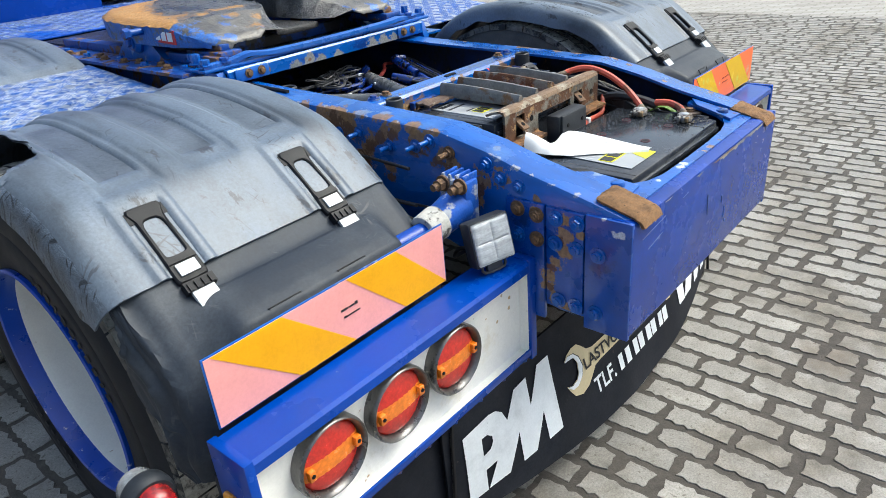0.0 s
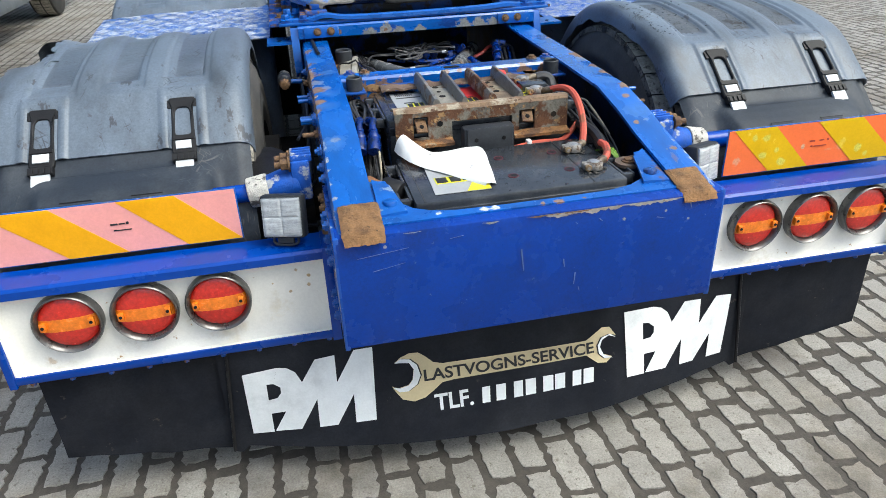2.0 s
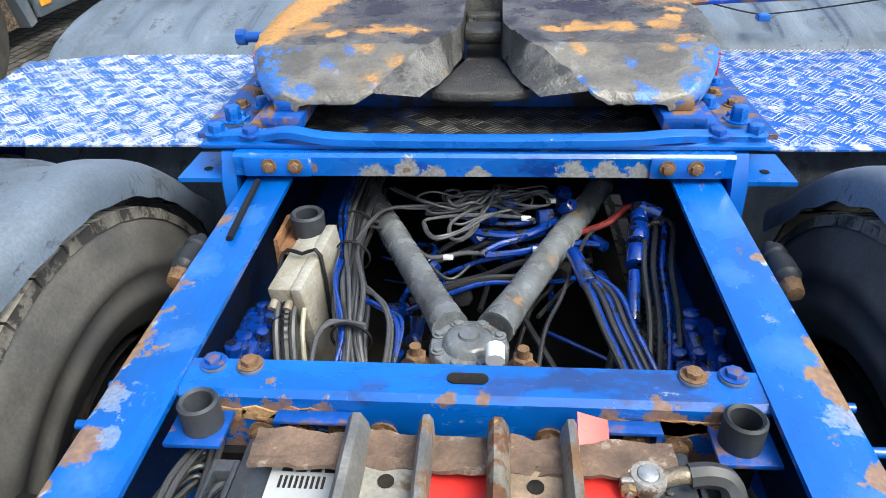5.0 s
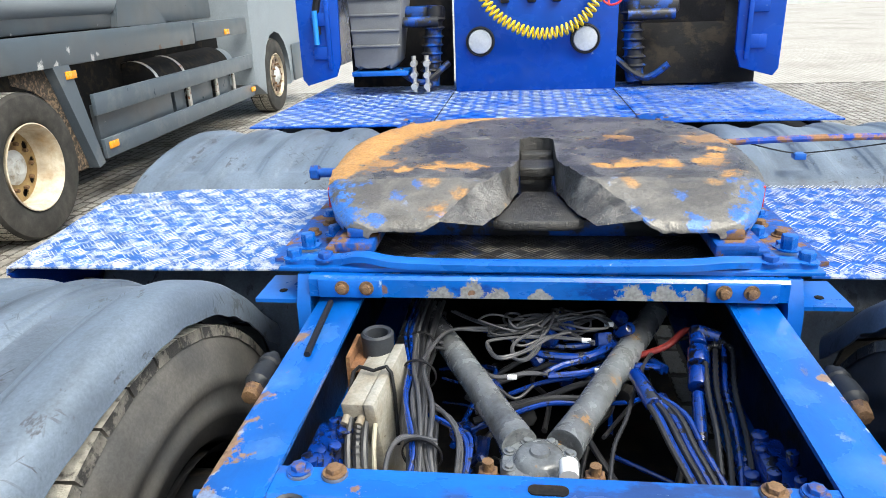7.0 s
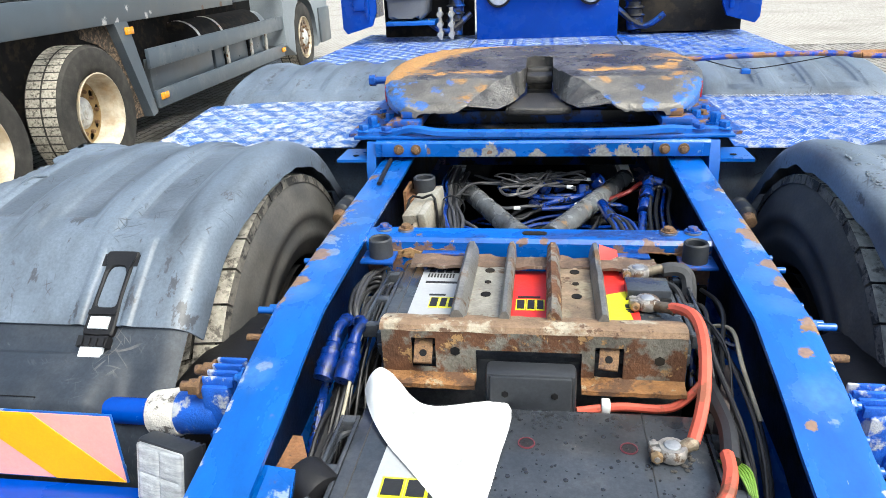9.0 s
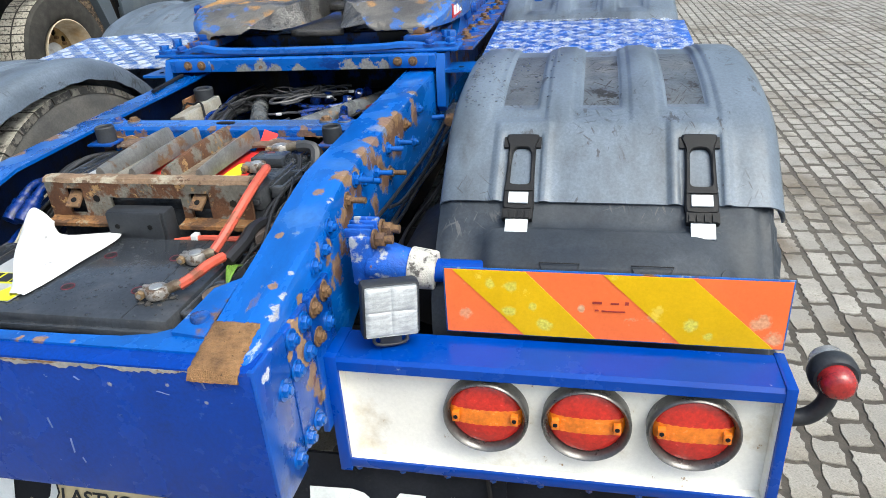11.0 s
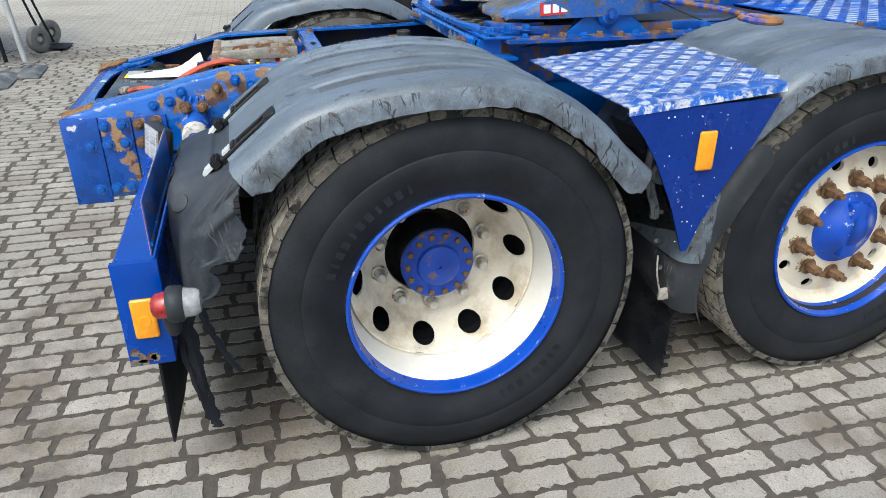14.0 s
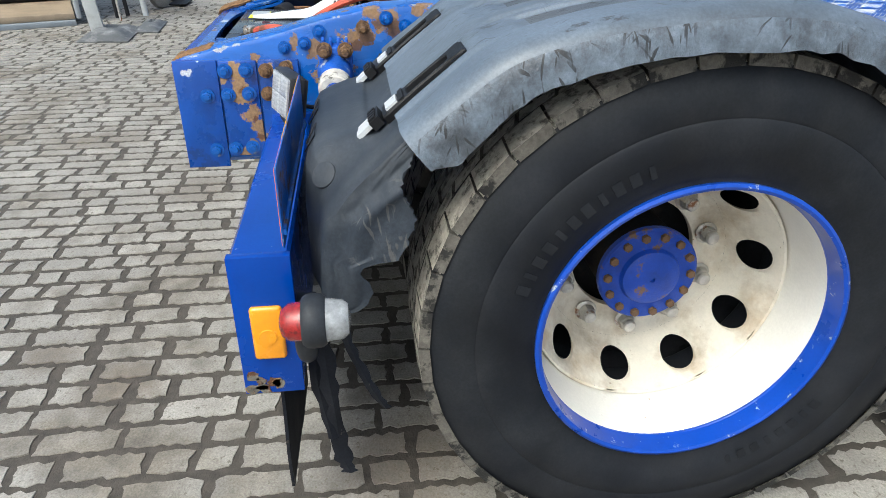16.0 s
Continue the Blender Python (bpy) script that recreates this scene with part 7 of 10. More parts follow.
def side_deck(s):
    """The folded checker plate between the wheel covers, with its tapered side panel."""
    ya, yb = 1.495, 2.07

    def h(x, y):
        return 0.998 + (y - ya) * 0.085

    def front(x):
        return 2.03 if abs(x) < 0.9 else 2.03 - (abs(x) - 0.9) * 0.22

    bm = B()
    xs = [0.55 + (1.225 - 0.55) * i / 12 for i in range(13)]
    grid = []
    for j in range(9):
        grid.append([(s * x, ya + (front(x) - ya) * j / 8, h(x, ya + (front(x) - ya) * j / 8) + 0.002 * noise.noise((x * 4, j * 0.4, s))) for x in xs] + [(s * 1.231, ya + (front(1.225) - ya) * j / 8, h(0, ya + (front(1.225) - ya) * j / 8) - 0.02)])
    sheet(bm, grid, 0.004)
    d = part("side_deck", bm, deck_metal if s > 0 else deck_metal_bare, truck, "blue checker-plate deck worn to bare aluminium", smooth=30)
    checker(d, min(s * 0.56, s * 1.223), max(s * 0.56, s * 1.223), ya + 0.005, yb, lambda x, y: h(x, y) + 0.0043, 0.048, deck_bars, lambda x, y: y < front(x) - 0.01)
    bm = B()
    prism(bm, [(1.49, 0.985), (1.545, 0.92), (1.592, 0.85), (1.66, 0.715), (1.716, 0.57), (1.732, 0.57), (1.765, 0.66), (1.825, 0.77), (1.89, 0.88), (1.95, 1.0)], "x", s * 1.221, s * 1.227)
    pn = part("side_panel", bm, side_paint, truck, "tapered blue side panel peppered with stone chips", smooth=0)
    bm = B()
    box(bm, min(s * 1.227, s * 1.238), max(s * 1.227, s * 1.238), 1.71, 1.763, 0.815, 0.925, 0.007, seg=3)
    part("side_marker", bm, amber_side, pn, "amber side marker")
    rg = random.Random(8)
    bm = B()
    for k in range(60):
        y, z, r0 = rg.uniform(1.6, 1.9), rg.uniform(0.6, 0.98), rg.uniform(0.0008, 0.0024)
        if abs(y - 1.735) < 0.035 and 0.81 < z < 0.935 or abs(y - 1.728) > 0.03 + (z - 0.57) * 0.35:
            continue
        prism(bm, [(y + r0 * math.cos(t), z + r0 * math.sin(t)) for t in [6.2832 * i / 6 for i in range(6)]], "x", s * 1.2265, s * 1.2278)
    part("stone_chips", bm, letter_white, pn, smooth=0, kind="stuff")
    # broken plastic hanger and rubber flap behind the driven axle
    bm = B()
    grid = []
    for j in range(15):
        v = j / 14
        row = []
        for i in range(13):
            u = i / 12
            x = 0.72 + 0.5 * u
            z = 0.84 - 0.5 * v - 0.27 * max(0, v - 0.66) / 0.34 * (1 - 0.25 * (1 - u)) + (0.03 * (1 - u) if j == 14 else 0)
            yy = lerp([(0.0, 1.63), (0.4, 1.72), (0.66, 1.8), (1.0, 1.775)], v) - 0.1 * (1 - u) + 0.008 * noise.noise((u * 4, v * 5, s))
            row.append((s * (x + 0.008 * noise.noise((v * 9, 1, s)) * (i == 12)), yy, z))
        grid.append(row)
    sheet(bm, grid, 0.007)
    wf = part("wheel_flap", bm, flap_plastic, truck, "black plastic flap between the axles with a ribbed edge")
    wf.location.x = -s * 0.065
    for k in range(12):
        bm = B()
        v = 0.68 + 0.31 * k / 12
        z = 0.84 - 0.5 * v - 0.27 * max(0, v - 0.66) / 0.34
        yy = lerp([(0.0, 1.63), (0.4, 1.72), (0.66, 1.8), (1.0, 1.775)], v)
        box(bm, s * 1.222 - 0.006, s * 1.222 + 0.006, yy - 0.012, yy + 0.014, z - 0.006, z + 0.006, 0.002)
        part("edge_rib", bm, black, wf, smooth=0)
    for y0, z0, dy, dz, x in ((1.69, 0.66, 0.05, -0.03, 1.205), (1.7, 0.56, 0.07, -0.05, 1.19), (1.72, 0.47, 0.04, -0.02, 1.2)):
        bm = B()
        tube(bm, [(s * x, y0, z0), (s * (x - 0.03), y0 + dy * 0.5, z0 + dz * 0.4), (s * (x - 0.08), y0 + dy, z0 + dz)], 0.007, 6)
        part("stiffening_rib", bm, plastic_worn, wf)
    bm = B()
    for pts in ([(1.06, 0.27), (1.085, 0.27), (1.075, 0.2), (1.1, 0.19), (1.1, 0.18), (1.06, 0.19)], [(1.11, 0.26), (1.125, 0.26), (1.15, 0.19), (1.135, 0.19)]):
        prism(bm, [(s * a, b) for a, b in pts], "y", 1.745, 1.749)
    for v in bm.verts:
        v.co.y += 0.02 + (abs(v.co.x) - 1.06) * 0.2
    part("moulded_mark", bm, letter_white, wf, "worn white moulded mark", smooth=0)
    # torn hanger: a clamp ring and dangling pieces
    bm = B()
    lathe(bm, [(0.014, -0.02), (0.03, -0.02), (0.032, 0.0), (0.03, 0.02), (0.014, 0.02)], (s * 1.21, 1.655, 0.79), (s, 0.1, 0), 20, closed=True)
    tube(bm, [(s * 1.2, 1.63, 0.86), (s * 1.205, 1.625, 0.8), (s * 1.2, 1.64, 0.74), (s * 1.205, 1.66, 0.68), (s * 1.2, 1.665, 0.65)], 0.014, 6)
    tube(bm, [(s * 1.19, 1.66, 0.9), (s * 1.2, 1.65, 0.86), (s * 1.2, 1.66, 0.82)], 0.026, 8)
    part("flap_hanger", bm, plastic_worn, truck, "torn grey plastic flap hanger with a ring").location.x = -s * 0.055
    bm = B()
    tube(bm, [(s * 1.21, 1.7, 0.52), (s * 1.212, 1.705, 0.46), (s * 1.213, 1.722, 0.4)], 0.003, 5)
    box(bm, s * 1.22 - 0.005, s * 1.22 + 0.005, 1.715, 1.75, 0.37, 0.41, 0.003)
    part("hanger_clip", bm, steel, wf, "small steel clip on a wire")
    for k in range(4):
        rg = random.Random(40 + k)
        bm = B()
        y0 = 1.6 + 0.03 * k
        g = [[(s * (1.16 + 0.012 * rg.uniform(-1, 1) - 0.05 * i), y0 + 0.03 * j + 0.01 * rg.uniform(-1, 1), 0.9 - 0.06 * j - 0.03 * k) for i in range(4)] for j in range(5)]
        sheet(bm, g, 0.004)
        part("torn_piece", bm, plastic_dark, truck).location.x = -s * 0.055
    # lower tail of the cover over the driven wheel
    bm = B()
    TAIL = [(0.86, 1.915), (0.75, 1.85), (0.66, 1.8), (0.57, 1.765), (0.48, 1.745), (0.4, 1.75), (0.335, 1.775)]
    g = []
    for i in range(25):
        q = smooth_line([(a, b, 0) for a, b in TAIL], 4)[i]
        z, y = q.x, q.y
        w = 0.074 + 0.006 * noise.noise((z * 7, s, 3))
        row = [(s * x, y - 0.004, z) for x in (0.66, 0.75, 0.9, 1.05, 1.2)]
        row += [(s * (1.2 + 0.055 * math.sin(a)), y - 0.004 + 0.055 * (1 - math.cos(a)), z) for a in (0.4, 0.8, 1.2, 1.57)]
        dent = 0.012 if 0.58 < z < 0.66 else 0.0
        row += [(s * (1.256 - dent * k), y + 0.051 + (w - 0.05) * k + 0.004 * noise.noise((z * 40, k, s)), z - 0.05 * k) for k in (0.35, 0.7, 1.0)]
        g.append(row)
    sheet(bm, g, 0.005)
    part("cover_tail", bm, plastic_tail, truck, "black plastic tail of the wheel cover with a dent", smooth=50).location.x = -s * 0.055


for s in (-1, 1):
    side_deck(s)


def front_deck():
    bm = B()
    box(bm, -1.22, 1.22, 3.0, 4.5, 1.038, 1.046, 0.002)
    d = part("front_deck", bm, deck_blue, truck, "blue checker-plate deck behind the cab")
    checker(d, -1.21, 1.21, 3.01, 4.45, lambda x, y: 1.0466, 0.055, deck_bars_front)
    for x in (-0.42, 0.44):
        bm = B()
        box(bm, x - 0.003, x + 0.003, 3.0, 4.45, 1.046, 1.0475)
        part("deck_joint", bm, void_black, d)


front_deck()


def fairing(s):
    for k, (y0, y1) in enumerate(((2.87, 3.295), (3.305, 4.16))):
        bm = B()
        prof = [(1.25, 0.98), (1.262, 0.965), (1.267, 0.9), (1.268, 0.5), (1.264, 0.4), (1.245, 0.36), (1.235, 0.36), (1.25, 0.41), (1.255, 0.5), (1.254, 0.95)]
        prism(bm, [(s * a, b) for a, b in prof], "y", y0, y1)
        f = part("side_fairing", bm, side_blue, truck, "glossy dark blue-violet side fairing", smooth=30)
        if k == 0:
            for z0, z1, y in ((0.8, 0.93, 2.88), (0.4, 0.56, 2.88)):
                bm = B()
                box(bm, min(s * 1.266, s * 1.274), max(s * 1.266, s * 1.274), y, y + 0.09, z0, z1, 0.003)
                tube(bm, [(s * 1.278, y + 0.02, z0 + 0.03), (s * 1.285, y + 0.045, (z0 + z1) / 2), (s * 1.278, y + 0.07, z1 - 0.03)], 0.006, 6)
                part("latch_plate", bm, mat("dirty_aluminium", (0.35, 0.34, 0.31), 0.5, metal=0.6, var=0.3, second=RUST, amount=0.3, sscale=10), f, "dirty aluminium latch plate")
        else:
            bm = B()
            box(bm, min(s * 1.266, s * 1.28), max(s * 1.266, s * 1.28), 4.06, 4.13, 0.88, 0.97, 0.006)
            part("side_marker", bm, amber_side, f)
    bm = B()
    box(bm, min(s * 0.5, s * 1.25), max(s * 0.5, s * 1.25), 2.97, 4.14, 0.42, 0.95, 0.02)
    part("tank", bm, void_black, truck, "dark tank behind the fairing")
    bm = B()
    box(bm, min(s * 0.9, s * 1.24), max(s * 0.9, s * 1.24), 2.95, 2.965, 0.2, 0.75, 0.004)
    part("wheel_flap", bm, plastic_dark, truck)


for s in (-1, 1):
    fairing(s)
    drive_wheel(s, 4.98)


lamp_reflector = mat("bright_lamp_lens", (0.46, 0.48, 0.49), 0.12, var=0.12, scale=70, bump=0.3, coat=0.7)


def cab():
    bm = B()
    box(bm, -1.22, 1.22, 4.3, 6.9, 1.62, 3.3, 0.08)
    c = part("cab", bm, blue_panel, truck, "blue sleeper cab seen from behind")
    bm = B()
    box(bm, -0.41, 0.45, 3.99, 4.02, 1.046, 1.62, 0.004)
    pn = part("rear_panel", bm, blue_panel, c, "blue upright panel with reversing lamps")
    for x in (-0.41, 0.43):
        bm = B()
        box(bm, x, x + 0.02, 4.024, 4.3, 1.046, 1.62, 0.003)
        part("side_cheek", bm, blue_panel, c)
    for x in (-0.272, 0.283):
        bm = B()
        lathe(bm, [(0.0, 0.0), (0.078, 0.0), (0.077, -0.022), (0.07, -0.025), (0.065, -0.016)], (x, 3.99, 1.31), (0, 1, 0), 36)
        part("lamp_bezel", bm, black, c)
        bm = B()
        lathe(bm, [(0.066, -0.012), (0.06, -0.024), (0.04, -0.028), (0.0, -0.03)], (x, 3.99, 1.31), (0, 1, 0), 36)
        part("reversing_lamp", bm, lamp_reflector, c, "round clear reversing lamp")
    # coiled air hose hanging in a bow
    bm = B()
    line = smooth_line([(-0.27, 3.93, 1.62), (-0.23, 3.93, 1.5), (-0.12, 3.93, 1.4), (0.03, 3.93, 1.345), (0.17, 3.93, 1.36), (0.28, 3.93, 1.43), (0.34, 3.93, 1.53), (0.38, 3.93, 1.62)], 10)
    pts = []
    L = [0.0]
    for a, b in zip(line, line[1:]):
        L.append(L[-1] + (b - a).length)
    turns = 34
    for k in range(turns * 8 + 1):
        d = L[-1] * k / (turns * 8)
        i = min(max(j for j in range(len(L)) if L[j] <= d + 1e-9), len(line) - 2)
        u = (d - L[i]) / max(L[i + 1] - L[i], 1e-6)
        p = line[i].lerp(line[i + 1], u)
        t = (line[i + 1] - line[i]).normalized()
        w = Vector((0, 1, 0))
        n = t.cross(w)
        a = 6.28319 * k / 8
        pts.append(p + (n * math.cos(a) + w * math.sin(a)) * 0.026)
    tube(bm, pts, 0.0065, 6, 1)
    part("coiled_hose", bm, mat("yellow_hose", (0.8, 0.56, 0.01), 0.35, var=0.1, scale=20, bump=0.02, coat=0.3), c, "yellow coiled air hose")
    bm = B()
    tube(bm, [(0.36 + 0.03 * math.cos(k * 1.1) + 0.012 * k, 3.92 + 0.02 * math.sin(k), 1.48 + 0.03 * math.sin(k * 1.1) + 0.006 * k) for k in range(14)], 0.006, 6, 4)
    part("red_hose", bm, mat("red_hose", (0.6, 0.03, 0.03), 0.35, var=0.1), c, "red coiled air hose")
    for x in (-0.14, 0.0, 0.13):
        bm = B()
        box(bm, x - 0.022, x + 0.022, 3.965, 3.99, 1.5, 1.57, 0.006)
        part("coupling_socket", bm, black, c)
    # rear corner skirts of the cab
    for s in (-1, 1):
        bm = B()
        prism(bm, [(s * 1.0, 1.62), (s * 1.225, 1.62), (s * 1.225, 1.15), (s * 1.2, 1.115), (s * 1.04, 1.16), (s * 1.01, 1.24)], "y", 3.83, 3.86, 0.004)
        box(bm, s * 1.215 - 0.012, s * 1.215 + 0.012, 3.85, 4.9, 1.15, 1.62, 0.004)
        for z in (1.25, 1.42):
            box(bm, s * 1.1 - 0.05, s * 1.1 + 0.05, 3.815, 3.83, z, z + 0.07, 0.008)
        box(bm, s * 1.06 - 0.012, s * 1.06 + 0.012, 3.81, 3.83, 1.2, 1.55, 0.004)
        part("corner_skirt", bm, blue_panel, c, "blue cab corner skirt with ribs")
        # spring strut and dark fittings
        bm = B()
        cyl(bm, (s * 0.56, 4.06, 1.08), (s * 0.52, 4.06, 1.5), 0.05, 0.045, 14)
        for k in range(7):
            lathe(bm, [(0.045, -0.012), (0.062, 0.0), (0.045, 0.012)], (s * (0.556 - k * 0.005), 4.06, 1.16 + k * 0.045), (0, 0, 1), 16)
        box(bm, s * 0.62 - 0.15, s * 0.62 + 0.15, 4.05, 4.12, 1.42, 1.5, 0.02)
        cyl(bm, (s * 0.5, 4.02, 1.42), (s * 0.74, 4.02, 1.42), 0.028, seg=14)
        tube(bm, [(s * 0.45, 4.05, 1.2), (s * 0.6, 4.0, 1.1), (s * 0.72, 3.98, 1.17)], 0.018, 8)
        part("strut", bm, blue_dark, c, "blue cab suspension strut")
        # added near-black wall in place of the shade under the cab
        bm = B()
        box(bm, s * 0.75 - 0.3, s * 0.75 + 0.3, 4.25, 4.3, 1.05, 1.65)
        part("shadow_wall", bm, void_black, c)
    bm = B()
    prism(bm, [(-0.98, 1.62), (-0.66, 1.62), (-0.7, 1.38), (-0.72, 1.22), (-0.76, 1.18), (-0.8, 1.21), (-0.9, 1.21), (-0.93, 1.18), (-0.96, 1.2)], "y", 3.93, 4.2, 0.02)
    for z in (1.3, 1.38, 1.46, 1.54):
        box(bm, -0.965, -0.7, 3.922, 3.935, z, z + 0.012, 0.003)
    part("air_intake", bm, mat("grey_intake_plastic", (0.13, 0.135, 0.14), 0.6, var=0.2, scale=8, bump=0.1), c, "grey ribbed plastic air intake")
    bm = B()
    box(bm, -0.97, -0.66, 3.9, 4.1, 1.15, 1.175, 0.003)
    part("intake_shelf", bm, blue, c)
    for x in (-0.63, -0.56):
        bm = B()
        for z in (1.09, 1.15, 1.21):
            cyl(bm, (x, 3.9, z), (x, 3.96, z), 0.018, seg=10)
        cyl(bm, (x, 3.93, 1.06), (x, 3.93, 1.25), 0.012, seg=10)
        part("coupling_cock", bm, mat("bright_fitting", (0.55, 0.53, 0.48), 0.35, metal=0.7, var=0.2), c)
    # black wheel-arch lining of the right-hand side
    bm = B()
    grid = []
    for j in range(10):
        a = math.pi * j / 18
        grid.append([(x, 5.0 - 0.95 * math.cos(a), 1.06 + 0.5 * math.sin(a)) for x in (0.6, 0.8, 1.0, 1.18)])
    sheet(bm, grid, 0.006)
    part("arch_lining", bm, void_black, c, "black wheel-arch lining")
    bm = B()
    tube(bm, [(-0.98, 3.84, 1.62), (-1.08, 3.83, 1.6), (-1.12, 3.83, 1.5), (-1.12, 3.83, 1.38)], 0.02, 8)
    part("breather_pipe", bm, black, c)
    bm = B()
    cyl(bm, (-1.12, 3.8, 1.5), (-1.12, 3.8, 1.33), 0.014, seg=10)
    part("blue_handle", bm, mat("bright_blue", (0.02, 0.2, 0.6), 0.4), c)


cab()

# ---- batteries and their holder ----
batt_case = mat("battery_case", (0.038, 0.043, 0.052), 0.16, var=0.35, scale=11, bump=0.05, second=(0.075, 0.077, 0.082), amount=0.34, sscale=7, soft=0.2, third=(0.12, 0.11, 0.1), tamount=0.06, tscale=28)
lead_dark = mat("grimy_lead", (0.06, 0.055, 0.05), 0.55, metal=0.3, var=0.5, scale=50, bump=0.6)
lead = mat("lead_terminal", (0.34, 0.32, 0.3), 0.5, metal=0.6, var=0.4, scale=40, bump=0.5, second=(0.08, 0.05, 0.03), amount=0.4, sscale=40)
cable_red = mat("faded_red_cable", (0.5, 0.085, 0.05), 0.5, var=0.2, scale=14, bump=0.1, second=(0.2, 0.06, 0.03), amount=0.36, sscale=16, third=(0.08, 0.04, 0.03), tamount=0.15, tscale=40)
cable_grey = mat("grey_cable", (0.045, 0.045, 0.048), 0.45, var=0.3, scale=12, bump=0.05)
loop_grey = mat("dusty_grey_cable", (0.045, 0.045, 0.05), 0.5, var=0.3, scale=12, bump=0.05)
cable_black = mat("black_cable", (0.018, 0.018, 0.02), 0.42, var=0.3, scale=12, bump=0.05)
cable_blue = mat("painted_blue_hose", (0.003, 0.028, 0.2), 0.2, var=0.35, scale=30, bump=0.2, second=(0.01, 0.01, 0.014), amount=0.38, sscale=45, coat=0.8)
paper = mat("white_label_back", (0.66, 0.67, 0.67), 0.5, var=0.05, scale=14, bump=0.05, third=(0.3, 0.3, 0.29), tamount=0.1, tscale=30)
label_silver = mat("silver_label", (0.36, 0.37, 0.38), 0.4, var=0.06, scale=20, bump=0.02)
label_yellow = mat("label_yellow", (0.7, 0.68, 0.02), 0.45, var=0.05)
label_red = mat("label_red", (0.6, 0.03, 0.025), 0.4, var=0.12, scale=14)
print_black = mat("print_black", (0.015, 0.015, 0.016), 0.5, var=0.1)


def battery(y0, y1, top, label):
    b = thing("battery", label, "battery", "truck batteries", at=(0, (y0 + y1) / 2, top - 0.22))
    b_inv = Matrix.Translation((0, -(y0 + y1) / 2, -(top - 0.22)))

    def add(name, bm, m, lab="", smooth=40.0):
        bmesh.ops.transform(bm, matrix=b_inv, verts=bm.verts[:])
        return part(name, bm, m, b, lab, smooth)

    bm = B()
    box(bm, -0.25, 0.25, y0 + 0.006, y1 - 0.006, top - 0.22, top - 0.045, 0.006)
    add("case", bm, batt_case, "black plastic battery case")
    bm = B()
    box(bm, -0.254, 0.252, y0, y1, top - 0.046, top, 0.007)
    add("lid", bm, batt_case, "flat black battery lid")
    for d in (-1, 1):
        x = d * 0.254
        for p0, p1 in ((x, x + d * 0.008), (x + d * 0.026, x + d * 0.033)):
            bm = B()
            box(bm, min(p0, p1), max(p0, p1), y0 + 0.035, y1 - 0.035, top - 0.03, top - 0.004, 0.003)
            add("handle_ledge", bm, batt_case)
        for q in (y0 + 0.035, (y0 + y1) / 2 - 0.012, y1 - 0.05):
            bm = B()
            box(bm, min(x, x + d * 0.033), max(x, x + d * 0.033), q, q + 0.018, top - 0.031, top - 0.006, 0.003)
            add("ledge_web", bm, batt_case)
    bm = B()
    box(bm, -0.25, 0.248, y0 - 0.008, y0 + 0.002, top - 0.03, top - 0.018, 0.002)
    add("front_lip", bm, batt_case)
    for x in (-0.232,):
        bm = B()
        box(bm, x - 0.0008, x + 0.0008, y0 + 0.004, y1 - 0.004, top - 0.001, top + 0.0005)
        add("lid_groove", bm, lead_dark)
    for d, x in ((-1, -0.268), (1, 0.266)):
        bm = B()
        tube(bm, [(x - d * 0.004, y0 + 0.045, top - 0.026), (x + d * 0.014, y0 + 0.07, top - 0.022), (x + d * 0.016, (y0 + y1) / 2, top - 0.02), (x + d * 0.014, y1 - 0.07, top - 0.022), (x - d * 0.004, y1 - 0.045, top - 0.03)], 0.0055, 8, 4)
        add("carry_handle", bm, batt_case)
    return b, add


